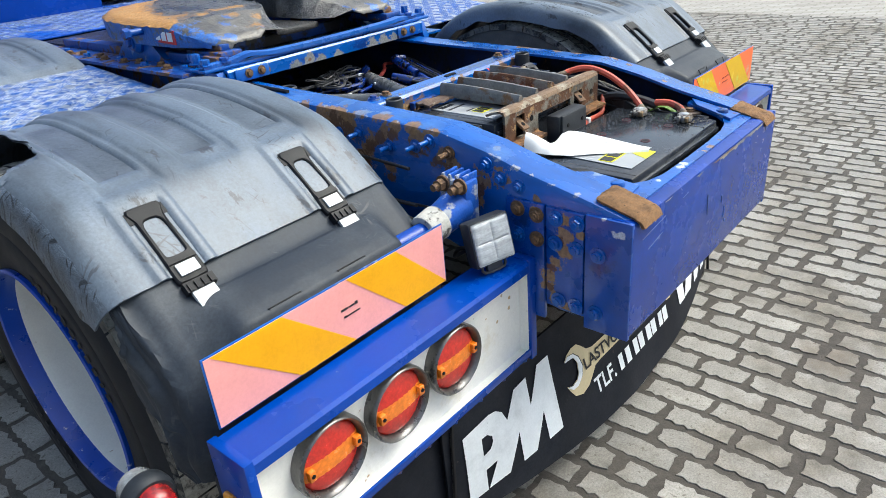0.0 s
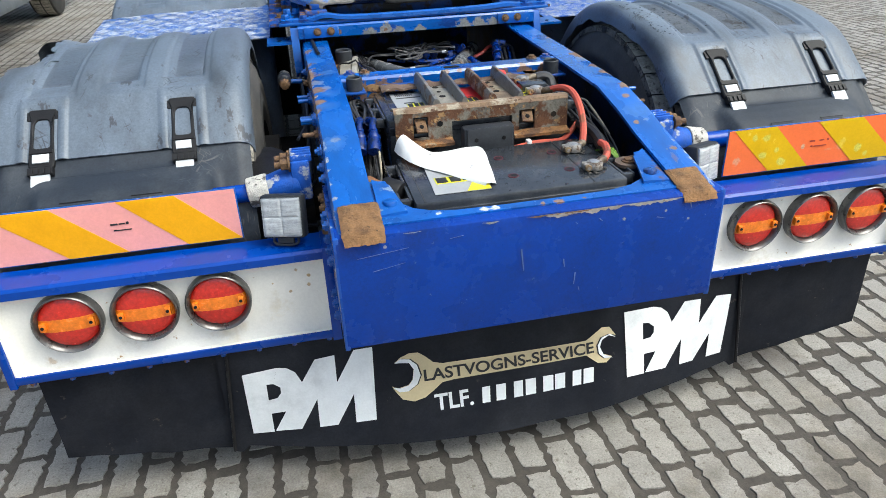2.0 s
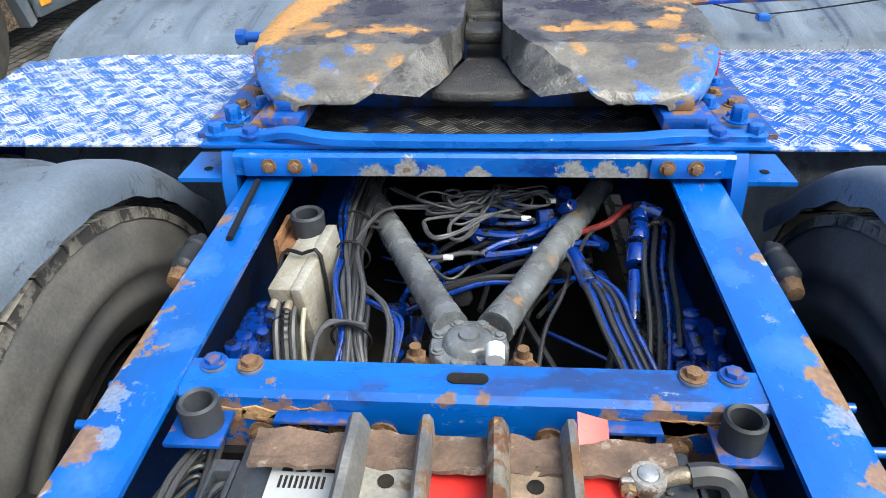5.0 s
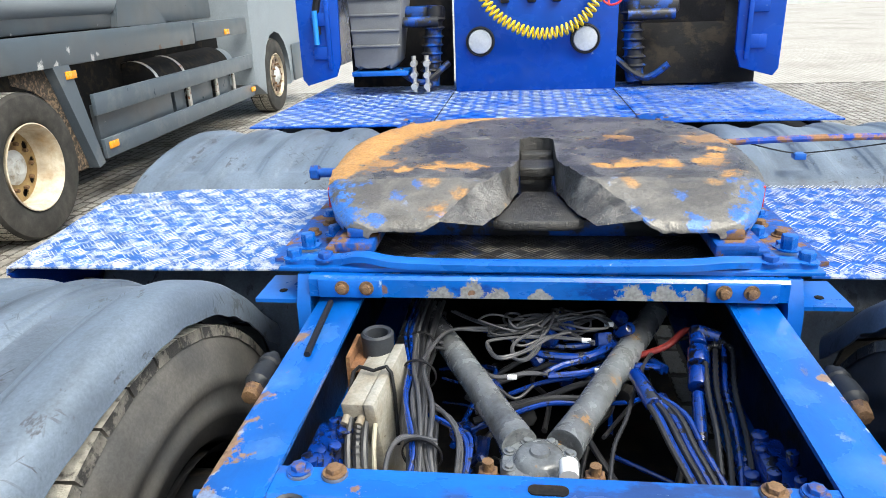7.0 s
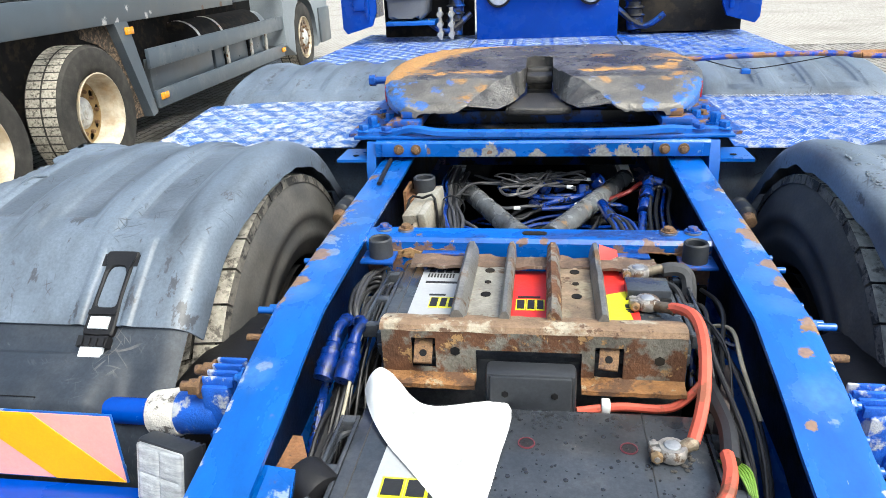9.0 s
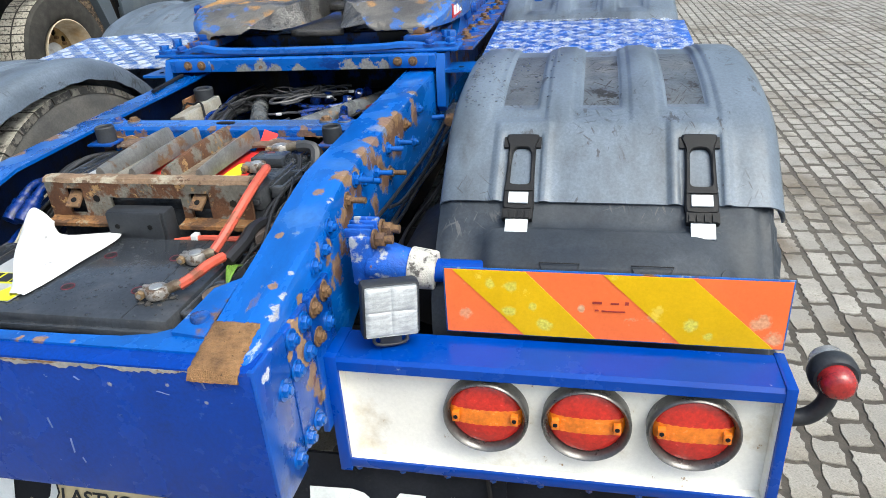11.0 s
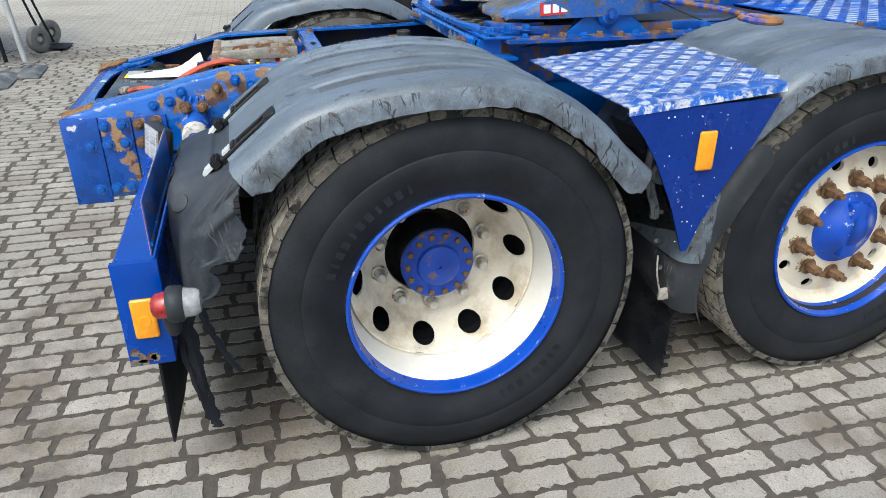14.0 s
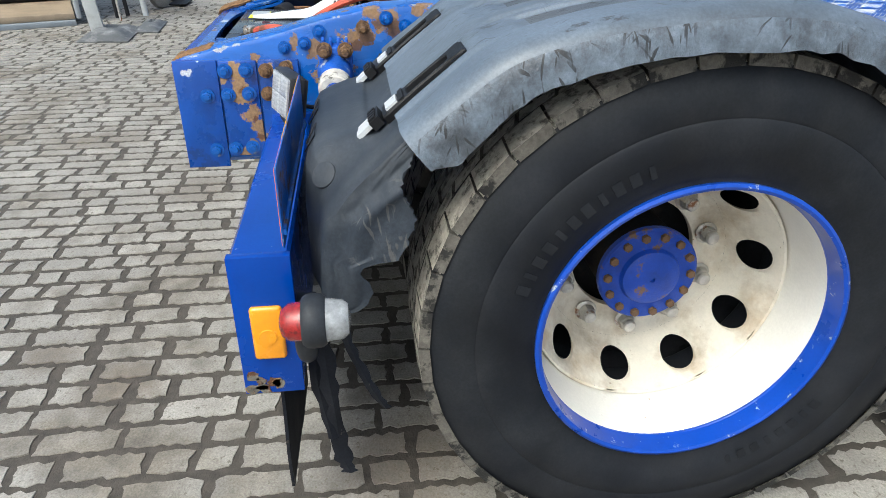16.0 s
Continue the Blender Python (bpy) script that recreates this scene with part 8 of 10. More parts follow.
def terminals(add, ty, top, reach):
    """Cast clamps round the posts, each with a split lug, a bolt and an arm that takes its lead."""
    for y, (ax, ay) in zip(ty, reach):
        c = Vector((0.196, y, top))
        bm = B()
        lathe(bm, [(0.012, 0.004), (0.019, 0.004), (0.0205, 0.008), (0.02, 0.019), (0.0175, 0.022), (0.012, 0.022)], c, (0, 0, 1), 22, closed=True)
        for d in (-1, 1):
            box(bm, 0.166, 0.184, y + d * 0.0065 - 0.004, y + d * 0.0065 + 0.004, top + 0.005, top + 0.021, 0.0025)
        clamp = add("terminal_clamp", bm, lead, "grey lead terminal clamp")
        bm = B()
        cyl(bm, c, c + Vector((0, 0, 0.024)), 0.0125, 0.0115, 20, 0.0025)
        add("terminal_post", bm, post_lead, "bright lead post")
        bm = B()
        cyl(bm, (0.174, y - 0.022, top + 0.013), (0.174, y + 0.018, top + 0.013), 0.004, seg=10)
        add("clamp_bolt", bm, lead)
        bm = B()
        cyl(bm, (0.174, y - 0.02, top + 0.013), (0.174, y - 0.012, top + 0.013), 0.0085, seg=6, bevel=0.001)
        add("clamp_nut", bm, brass)
        bm = B()
        tube(bm, [c + Vector((ax * k, ay * k, h)) for k, h in ((0.3, 0.012), (0.55, 0.015), (0.8, 0.018), (1.0, 0.017))], 0.0095, 10, 4)
        add("clamp_arm", bm, arm_brown, "brown-stained cast arm")
        bm = B()
        rg = random.Random(int(y * 1000))
        for k in range(22):
            a, r0 = rg.uniform(0, 6.28), rg.uniform(0.018, 0.032)
            bmesh.ops.create_icosphere(bm, subdivisions=1, radius=rg.uniform(0.0015, 0.0045), matrix=Matrix.Translation((0.194 + r0 * math.cos(a), y + r0 * math.sin(a), top + rg.uniform(0.0, 0.003))) @ Matrix.Diagonal((1.5, 1.2, 0.5, 1)))
        tagged(add("grime", bm, lead_dark), kind="stuff")


post_lead = mat("bright_lead_post", (0.42, 0.43, 0.44), 0.4, metal=0.7, var=0.3, scale=50, bump=0.3)
brass = mat("dull_brass_nut", (0.32, 0.22, 0.12), 0.5, metal=0.6, var=0.3, scale=40, bump=0.2)
arm_brown = mat("stained_cast_arm", (0.2, 0.165, 0.12), 0.45, metal=0.5, var=0.4, scale=34, bump=0.4, second=(0.09, 0.055, 0.03), amount=0.4, sscale=24)
top1 = 0.876
batt1, add1 = battery(0.092, 0.392, top1, "black truck battery with a torn paper label, wet with drops")
terminals(add1, (0.292, 0.162), top1, ((0.032, 0.012), (0.034, 0.02)))
ring_red = mat("plug_ring", (0.13, 0.02, 0.03), 0.5)
for x in (-0.0, 0.142):
    for y in (0.183, 0.307):
        bm = B()
        lathe(bm, [(0.0105, 0.0), (0.0105, 0.0014), (0.0122, 0.0014), (0.0122, 0.0)], (x, y, top1), (0, 0, 1), 28, closed=True)
        add1("plug_ring", bm, ring_red)
        bm = B()
        cyl(bm, (x, y, top1), (x, y, top1 + 0.0012), 0.0095, seg=24)
        box(bm, x - 0.006, x + 0.006, y - 0.0012, y + 0.0012, top1 + 0.001, top1 + 0.002)
        box(bm, x - 0.0012, x + 0.0012, y - 0.006, y + 0.006, top1 + 0.001, top1 + 0.002)
        add1("plug", bm, print_black)
bm = B()
box(bm, 0.168, 0.1695, 0.095, 0.39, top1 - 0.001, top1 + 0.0006)
add1("lid_seam", bm, print_black)
# drops of water on the lid
rg = random.Random(17)
bm = B()
for k in range(300):
    x, y, r0 = rg.uniform(-0.04, 0.245), rg.uniform(0.1, 0.385), 0.001 + 0.0036 * rg.random() ** 3
    bmesh.ops.create_icosphere(bm, subdivisions=1, radius=r0, matrix=Matrix.Translation((x, y, top1)) @ Matrix.Diagonal((1, 1, 0.5, 1)))
water = mat("water_drop", (0.012, 0.012, 0.014), 0.03, var=0.0, bump=0.0, coat=1.0)
drops = add1("water", bm, water)
tagged(drops, kind="stuff")


# torn label: the printed part lies flat, the rest is folded over and curls up
def torn_label():
    z = top1 + 0.0015
    lab = thing("torn_label", "torn battery label folded back to its white side", "label", at=(-0.14, 0.25, z))
    inv = Matrix.Translation((0.14, -0.25, -z))

    def add(name, bm, m, l="", smooth=50.0):
        bmesh.ops.transform(bm, matrix=inv, verts=bm.verts[:])
        return part(name, bm, m, lab, l, smooth)

    bm = B()
    prism(bm, [(-0.203, 0.122), (-0.072, 0.121), (-0.06, 0.2), (-0.07, 0.3), (-0.195, 0.32)], "z", z, z + 0.0012)
    add("printed_side", bm, label_silver, "silver printed side")
    bm = B()
    prism(bm, [(-0.128, 0.122), (-0.072, 0.121), (-0.07, 0.19), (-0.088, 0.205)], "z", z + 0.001, z + 0.0024)
    add("yellow_field", bm, label_yellow)
    for x, w in ((-0.172, 0.026), (-0.14, 0.024), (-0.112, 0.022)):
        bm = B()
        box(bm, x - w / 2 - 0.003, x + w / 2 + 0.003, 0.179, 0.217, z + 0.001, z + 0.0022, 0.0)
        add("emblem_edge", bm, label_yellow, smooth=0)
        bm = B()
        box(bm, x - w / 2, x + w / 2, 0.183, 0.213, z + 0.001, z + 0.0032, 0.0)
        add("emblem_bar", bm, print_black, smooth=0)
    # folded flap: flat in front, rolling up to a curled end
    bm = B()
    left = smooth_line([(-0.082, 0.135, 0.002), (-0.13, 0.2, 0.003), (-0.19, 0.272, 0.005), (-0.222, 0.318, 0.008), (-0.243, 0.356, 0.014), (-0.254, 0.386, 0.02)], 6)
    right = smooth_line([(-0.055, 0.14, 0.003), (-0.038, 0.25, 0.004), (-0.03, 0.388, 0.006), (-0.14, 0.368, 0.01), (-0.178, 0.382, 0.016), (-0.198, 0.405, 0.022)], 6)
    grid = []
    n = len(left) - 1
    for i, (a, b) in enumerate(zip(left, right)):
        t = i / n
        bow = 0.007 + 0.03 * step(t, 0.5, 0.95)
        row = []
        for k in range(15):
            u = k / 14
            p = a.lerp(b, u)
            prof = math.sin(3.1416 * u ** (0.62 if t < 0.7 else 0.85))
            row.append((p.x, p.y, z + p.z + bow * prof + 0.0025 * noise.noise((u * 4, t * 5, 0))))
        grid.append(row)
    sheet(bm, grid, 0.0006)
    add_stain(paper, [(-0.105, 0.12, 0.03, 0.03, 0.7), (-0.09, 0.15, 0.02, 0.02, 0.7), (-0.08, 0.1, 0.03, 0.02, 0.6)], (0.34, 0.3, 0.24), 0.6, 40.0, 3.0, 0.4)
    add("white_side", bm, paper, "white back of the label")


torn_label()

top2 = 0.95
batt2, add2 = battery(0.475, 0.765, top2, "black truck battery with a red and silver label under steel straps")
terminals(add2, (0.71, 0.585), top2, ((0.046, 0.004), (0.04, -0.036)))
for x0, x1, m, y0, y1 in ((-0.212, -0.06, label_silver, 0.5, 0.725), (-0.06, 0.11, label_red, 0.5, 0.728), (0.11, 0.182, label_red, 0.5, 0.726)):
    bm = B()
    box(bm, x0, x1, y0, y1, top2, top2 + 0.0015)
    add2("label", bm, m, smooth=0)
for x, w in ((-0.172, 0.013), (-0.155, 0.011), (-0.14, 0.01), (-0.018, 0.013), (0.0, 0.012), (0.016, 0.011)):
    bm = B()
    box(bm, x - w / 2 - 0.002, x + w / 2 + 0.002, 0.566, 0.606, top2 + 0.001, top2 + 0.0024)
    add2("emblem_edge", bm, label_yellow, smooth=0)
    bm = B()
    box(bm, x - w / 2, x + w / 2, 0.57, 0.602, top2 + 0.001, top2 + 0.0034)
    add2("emblem_bar", bm, print_black, smooth=0)
for x, w in ((-0.17, 0.03), (-0.004, 0.04)):
    bm = B()
    box(bm, x - w / 2, x + w / 2, 0.613, 0.619, top2 + 0.001, top2 + 0.0024)
    add2("print_bar", bm, print_black, smooth=0)
bm = B()
prism(bm, [(0.128, 0.51), (0.172, 0.51), (0.166, 0.57), (0.178, 0.6), (0.172, 0.65), (0.13, 0.63), (0.128, 0.58)], "z", top2 + 0.001, top2 + 0.0026)
add2("label_flame", bm, label_yellow, smooth=0)
bm = B()
for k in range(9):
    box(bm, -0.2 + k * 0.006, -0.197 + k * 0.006, 0.69, 0.706, top2 + 0.001, top2 + 0.0024)
for k in range(4):
    box(bm, -0.2 + k * 0.016, -0.188 + k * 0.016, 0.712, 0.724, top2 + 0.001, top2 + 0.0024)
box(bm, -0.2, -0.13, 0.665, 0.672, top2 + 0.001, top2 + 0.0024)
tagged(add2("code_print", bm, print_black, smooth=0), kind="stuff")
bm = B()
grid = [[(0.128 + 0.035 * i / 5, 0.715 + 0.03 * math.sin(j * 0.5) + 0.012 * j, top2 + 0.002 + 0.012 * j - 0.004 * i * j / 5) for i in range(6)] for j in range(4)]
sheet(bm, grid, 0.0005)
add2("loose_label", bm, label_red, "loose corner of the red label")
bm = B()
box(bm, 0.166, 0.24, 0.617, 0.672, top2, top2 + 0.02, 0.002)
add2("fuse_block", bm, batt_case, "black block between the terminals")
bm = B()
box(bm, 0.164, 0.242, 0.612, 0.616, top2 + 0.001, top2 + 0.006)
add2("block_edge", bm, print_black)


rust_top = mat("flaked_rust_plate", (0.2, 0.13, 0.08), 0.8, var=0.4, scale=22, bump=0.6, second=(0.33, 0.29, 0.22), amount=0.4, sscale=12, third=(0.09, 0.05, 0.03), tamount=0.22, tscale=26)
web_grey = mat("stained_grey_channel", (0.27, 0.255, 0.22), 0.65, metal=0.2, var=0.3, scale=20, bump=0.4, second=(0.16, 0.1, 0.055), amount=0.34, sscale=16, srough=0.85)
rust_web = mat("rusty_channel", (0.19, 0.14, 0.095), 0.8, var=0.5, scale=22, bump=0.6, second=(0.26, 0.22, 0.15), amount=0.4, sscale=18, third=(0.07, 0.035, 0.02), tamount=0.3, tscale=26)


flange_rust = mat("orange_flange_rust", (0.24, 0.115, 0.04), 0.85, var=0.45, scale=30, bump=0.6, second=(0.1, 0.05, 0.025), amount=0.42, sscale=22, third=(0.3, 0.24, 0.15), tamount=0.2, tscale=30)


def battery_holder():
    """Rusty pressed bracket in front, two up-turned channels over the battery, and a plate behind."""
    h = thing("battery_holder", "rust-flaked steel battery holder with four raised straps", "bracket", at=(0, 0.46, 0.875))
    inv = Matrix.Translation((0, -0.46, -0.875))

    def add(name, bm, m, l="", smooth=40.0):
        bmesh.ops.transform(bm, matrix=inv, verts=bm.verts[:])
        return part(name, bm, m, h, l, smooth)

    bm = B()
    xs_ = [-0.238, -0.19, -0.15, -0.085, 0.082, 0.102, 0.146, 0.24]
    zs_ = [0.878, 0.892, 0.9, 0.938, 0.95, 0.957, 0.972]
    gone = {(1, 2), (1, 3), (1, 4), (3, 0), (3, 1), (3, 2), (5, 1), (5, 2), (5, 3)}
    cells(bm, xs_, zs_, lambda i, j: (i, j) not in gone, 0.452, 0.459)
    face = add("face_plate", bm, rust_grey, "flaking grey and rust face plate")
    for x0, x1 in ((-0.238, -0.085), (0.082, 0.24)):
        bm = B()
        n = 16
        sheet(bm, [[(x0 + (x1 - x0) * i / n, y + 0.0025 * noise.noise((i * 0.7, j, 4)), z + 0.0012 * noise.noise((i * 0.9, j * 2, 1))) for i in range(n + 1)] for j, (y, z) in enumerate(((0.458, 0.889), (0.45, 0.884), (0.437, 0.882), (0.424, 0.881)))], 0.008)
        add("lower_flange", bm, flange_rust, "orange-brown rusted flange", smooth=50)
    bm = B()
    grid = []
    for j, (y, z) in enumerate(((0.451, 0.97), (0.455, 0.979), (0.468, 0.982), (0.49, 0.977), (0.512, 0.968))):
        grid.append([(-0.24 + 0.48 * i / 24, y + (0.004 * noise.noise((i * 0.6, 3, 0)) if j == 4 else 0), z + 0.0025 * noise.noise((i * 0.5, j, 0))) for i in range(25)])
    sheet(bm, grid, 0.006)
    add("top_plate", bm, rust_top, "rust-brown top plate with pale flakes")
    # two channels over the battery, each with a broad and a narrow up-turned side
    for xa, xb, m in ((-0.131, -0.032, strap_steel), (0.026, 0.126, rust_grey)):
        bm = B()
        box(bm, xa + 0.02, xb - 0.016, 0.5, 0.752, 0.963, 0.968)
        add("channel_web", bm, rust_web if xa > 0 else web_grey, "worn channel floor with holes")
        ys = [0.484 + 0.272 * i / 10 for i in range(11)]
        rise = [0.004 * math.sin(3.14 * i / 10) + 0.01 * i / 10 for i in range(11)]
        for x, w, lean in ((xa, 0.027, 1), (xb - 0.02, 0.02, -1)):
            bm = B()
            rings = []
            for y, dz in zip(ys, rise):
                b0 = 0.964
                sec = [(x, b0), (x + w * 0.08, b0 + 0.02 + dz), (x + w * 0.3, b0 + 0.028 + dz), (x + w * 0.62, b0 + 0.027 + dz), (x + w * 0.88, b0 + 0.016 + dz * 0.7), (x + w, b0)]
                if lean < 0:
                    sec = [(2 * x + w - a, c) for a, c in sec][::-1]
                rings.append([bm.verts.new((a + 0.0012 * noise.noise((y * 30, a * 40, 0)), y, c + 0.001 * noise.noise((y * 25, a * 20, 4)))) for a, c in sec])
            for a, b in zip(rings, rings[1:]):
                for i in range(len(a)):
                    j = (i + 1) % len(a)
                    bm.faces.new((a[i], a[j], b[j], b[i]))
            bm.faces.new(rings[0])
            bm.faces.new(rings[-1][::-1])
            add("strap", bm, m if lean > 0 else strap_steel, "grey ridged steel strap")
        for y, r in ((0.69, 0.009), (0.64, 0.006), (0.59, 0.009)):
            bm = B()
            cyl(bm, ((xa + xb) / 2 + 0.002, y, 0.968), ((xa + xb) / 2 + 0.002, y, 0.9695), r, seg=16)
            add("hole", bm, void_black)
    dark_rust = mat("dark_rust", (0.13, 0.085, 0.06), 0.85, var=0.5, scale=24, bump=0.8, second=(0.28, 0.24, 0.19), amount=0.3, sscale=12)
    bm = B()
    g = []
    for q in range(5):
        v = q / 4
        g.append([(-0.236 + 0.466 * i / 40, 0.706 + 0.05 * v + (0.006 * noise.noise((i * 0.5, q * 3, 1)) if q in (0, 4) else 0), 0.969 + 0.0035 * noise.noise((i * 0.35, q, 2)) + (0.004 if noise.noise((i * 0.22, q * 0.7, 5)) > 0.1 else 0)) for i in range(41)])
    sheet(bm, g, 0.006)
    add("rear_plate", bm, dark_rust, "dark flaking rear plate", smooth=25)
    for x in (-0.17, 0.124):
        bm = B()
        tilt = Matrix.Translation((x, 0.456, 0.938)) @ Euler((radians(-52), radians(4), radians(6 if x < 0 else -5))).to_matrix().to_4x4()
        box(bm, -0.015, 0.015, -0.004, 0.003, -0.028, 0.014, 0.0015, m=tilt)
        add("tab", bm, nut_rust, "orange-brown bolted tab")
        bm = B()
        cyl(bm, tilt @ Vector((0, -0.005, -0.012)), tilt @ Vector((0, -0.0025, -0.012)), 0.006, seg=14)
        add("hole", bm, void_black)
    for x, z in ((-0.118, 0.935), (0.2, 0.93)):
        bm = B()
        cyl(bm, (x, 0.4515, z), (x, 0.4505, z), 0.0085, seg=6)
        add("hole", bm, void_black)


battery_holder()

# fuse box between the batteries
bm = B()
box(bm, -0.066, 0.073, 0.398, 0.44, 0.82, 0.93, 0.008)
box(bm, -0.06, 0.067, 0.39, 0.4, 0.845, 0.93, 0.006)
fb = part("fuse_box", bm, plastic_dark, truck, "black plastic fuse box")
for x in (-0.035, 0.04):
    bolt(fb, (x, 0.39, 0.9), (0, -1, 0), 0.006, 0.002, void_black, washer=False)

# battery tray, coloured near-black for the shade around it
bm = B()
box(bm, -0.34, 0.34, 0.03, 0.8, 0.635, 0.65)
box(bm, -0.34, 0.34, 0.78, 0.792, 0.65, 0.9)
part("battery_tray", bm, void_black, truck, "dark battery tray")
# added dark sheet that stands in for the shade down in the axle bay
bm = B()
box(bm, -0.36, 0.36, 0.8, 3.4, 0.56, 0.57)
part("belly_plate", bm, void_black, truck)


def hose(name, pts, r, m, lab="", ridged=0.0, seg=8, n=6):
    bm = B()
    if ridged:
        n = 14
    tube(bm, pts, r, seg, n, ridged)
    return part(name, bm, m, truck, lab)


# red and black battery leads
hose("battery_lead", [(0.23, 0.555, 0.969), (0.242, 0.54, 0.975), (0.254, 0.51, 0.982), (0.259, 0.47, 0.98), (0.257, 0.42, 0.965), (0.249, 0.37, 0.94), (0.239, 0.335, 0.917), (0.226, 0.306, 0.895)], 0.0095, cable_red, "faded red battery lead")
hose("battery_lead", [(0.228, 0.18, 0.892), (0.245, 0.2, 0.9), (0.257, 0.235, 0.905), (0.262, 0.275, 0.9)], 0.0095, cable_red)
hose("battery_lead", [(0.268, 0.275, 0.89), (0.275, 0.33, 0.9), (0.27, 0.4, 0.905), (0.28, 0.5, 0.88)], 0.013, cable_black)
hose("battery_lead", [(0.075, 0.41, 0.86), (0.14, 0.42, 0.865), (0.22, 0.425, 0.865), (0.27, 0.45, 0.9)], 0.007, cable_red)
bm = B()
box(bm, 0.112, 0.126, 0.408, 0.428, 0.858, 0.876, 0.003)
part("cable_tag", bm, paper, truck)
hose("battery_lead", [(0.24, 0.714, 0.966), (0.262, 0.715, 0.968), (0.28, 0.712, 0.962), (0.287, 0.7, 0.945), (0.285, 0.67, 0.91), (0.28, 0.6, 0.86)], 0.0135, cable_grey, "dusty grey sleeved battery lead")
hose("battery_lead", [(0.24, 0.69, 0.95), (0.262, 0.66, 0.945), (0.28, 0.56, 0.9), (0.3, 0.45, 0.84)], 0.006, cable_black)
hose("air_pipe", [(0.27, 0.52, 0.84), (0.275, 0.56, 0.875), (0.29, 0.583, 0.893), (0.315, 0.585, 0.896), (0.345, 0.57, 0.89)], 0.0065, cable_blue, "blue air pipe bent over the wires")
for k in range(14):
    rg = random.Random(60 + k)
    x = rg.uniform(0.275, 0.335)
    hose("wire", [(x, 0.74, rg.uniform(0.82, 0.92)), (x + rg.uniform(-0.02, 0.02), 0.62, rg.uniform(0.86, 0.94)), (x + rg.uniform(-0.02, 0.02), 0.48, rg.uniform(0.84, 0.93)), (x + rg.uniform(-0.015, 0.01), 0.3, rg.uniform(0.78, 0.88)), (x - 0.03, 0.12, 0.75)], rg.uniform(0.002, 0.0045), rg.choice([cable_black, cable_black, cable_grey]))
hose("wire", [(0.3, 0.62, 0.9), (0.33, 0.56, 0.93), (0.325, 0.46, 0.92), (0.335, 0.38, 0.88)], 0.0035, mat("cream_wire", (0.34, 0.31, 0.23), 0.5, var=0.3), "cream wire")
for k in range(5):
    hose("wire", [(0.258 + 0.006 * k, 0.3, 0.87), (0.275 + 0.004 * k, 0.26, 0.885), (0.29, 0.22 - 0.004 * k, 0.86)], 0.0019, mat("green_wire", (0.13, 0.25, 0.03), 0.5) if k == 0 else bpy.data.materials["green_wire"])
# rusty ear with its bolt
bm = B()
cyl(bm, (0.3, 0.19, 0.868), (0.3, 0.19, 0.876), 0.034, seg=24)
prism(bm, [(0.3, 0.16), (0.345, 0.17), (0.345, 0.23), (0.305, 0.22)], "z", 0.868, 0.876)
ear = part("ear_plate", bm, mat("brown_steel", (0.11, 0.08, 0.06), 0.7, var=0.4, scale=24, bump=0.4), truck, "brown steel ear with a bolt")
bolt(ear, (0.3, 0.19, 0.876), (0, 0, 1), 0.012, 0.008, nut_rust)
bm = B()
prism(bm, [(0.285, 0.36), (0.3, 0.42), (0.32, 0.5), (0.31, 0.5), (0.27, 0.38)], "z", 0.85, 0.9, 0.004)
part("bent_bracket", bm, mat("brown_black_steel", (0.06, 0.045, 0.04), 0.7, var=0.4), truck)

# air hoses and fittings left of the batteries
hose("air_hose", [(-0.31, 0.6, 0.9), (-0.32, 0.5, 0.87), (-0.325, 0.42, 0.82), (-0.33, 0.3, 0.79), (-0.335, 0.2, 0.74)], 0.012, cable_black, "black corrugated hose", ridged=0.0025)
fitting_blue = mat("glossy_blue_fitting", (0.002, 0.022, 0.16), 0.3, var=0.35, scale=40, bump=0.3, second=(0.003, 0.01, 0.05), amount=0.4, sscale=34, coat=0.15, spec=0.35)
hose("air_hose", [(-0.34, 0.56, 0.84), (-0.345, 0.46, 0.85), (-0.34, 0.36, 0.81), (-0.335, 0.27, 0.79), (-0.32, 0.22, 0.78)], 0.009, cable_blue, "blue corrugated hose", ridged=0.002)
hose("wire", [(-0.268, 0.55, 0.9), (-0.278, 0.535, 0.925), (-0.29, 0.505, 0.92), (-0.288, 0.44, 0.9), (-0.295, 0.36, 0.84), (-0.315, 0.26, 0.78)], 0.003, bpy.data.materials["cream_wire"])
for k in range(16):
    rg = random.Random(90 + k)
    x = rg.uniform(-0.338, -0.27)
    hose("wire", [(x, 0.78, rg.uniform(0.82, 0.9)), (x + rg.uniform(-0.02, 0.02), 0.66, rg.uniform(0.85, 0.95)), (x + rg.uniform(-0.02, 0.02), 0.5, rg.uniform(0.8, 0.9)), (x + rg.uniform(-0.02, 0.02), 0.34, rg.uniform(0.74, 0.85)), (x, 0.12, 0.72)], rg.uniform(0.002, 0.0045), rg.choice([cable_black, cable_black, cable_black, cable_grey]))
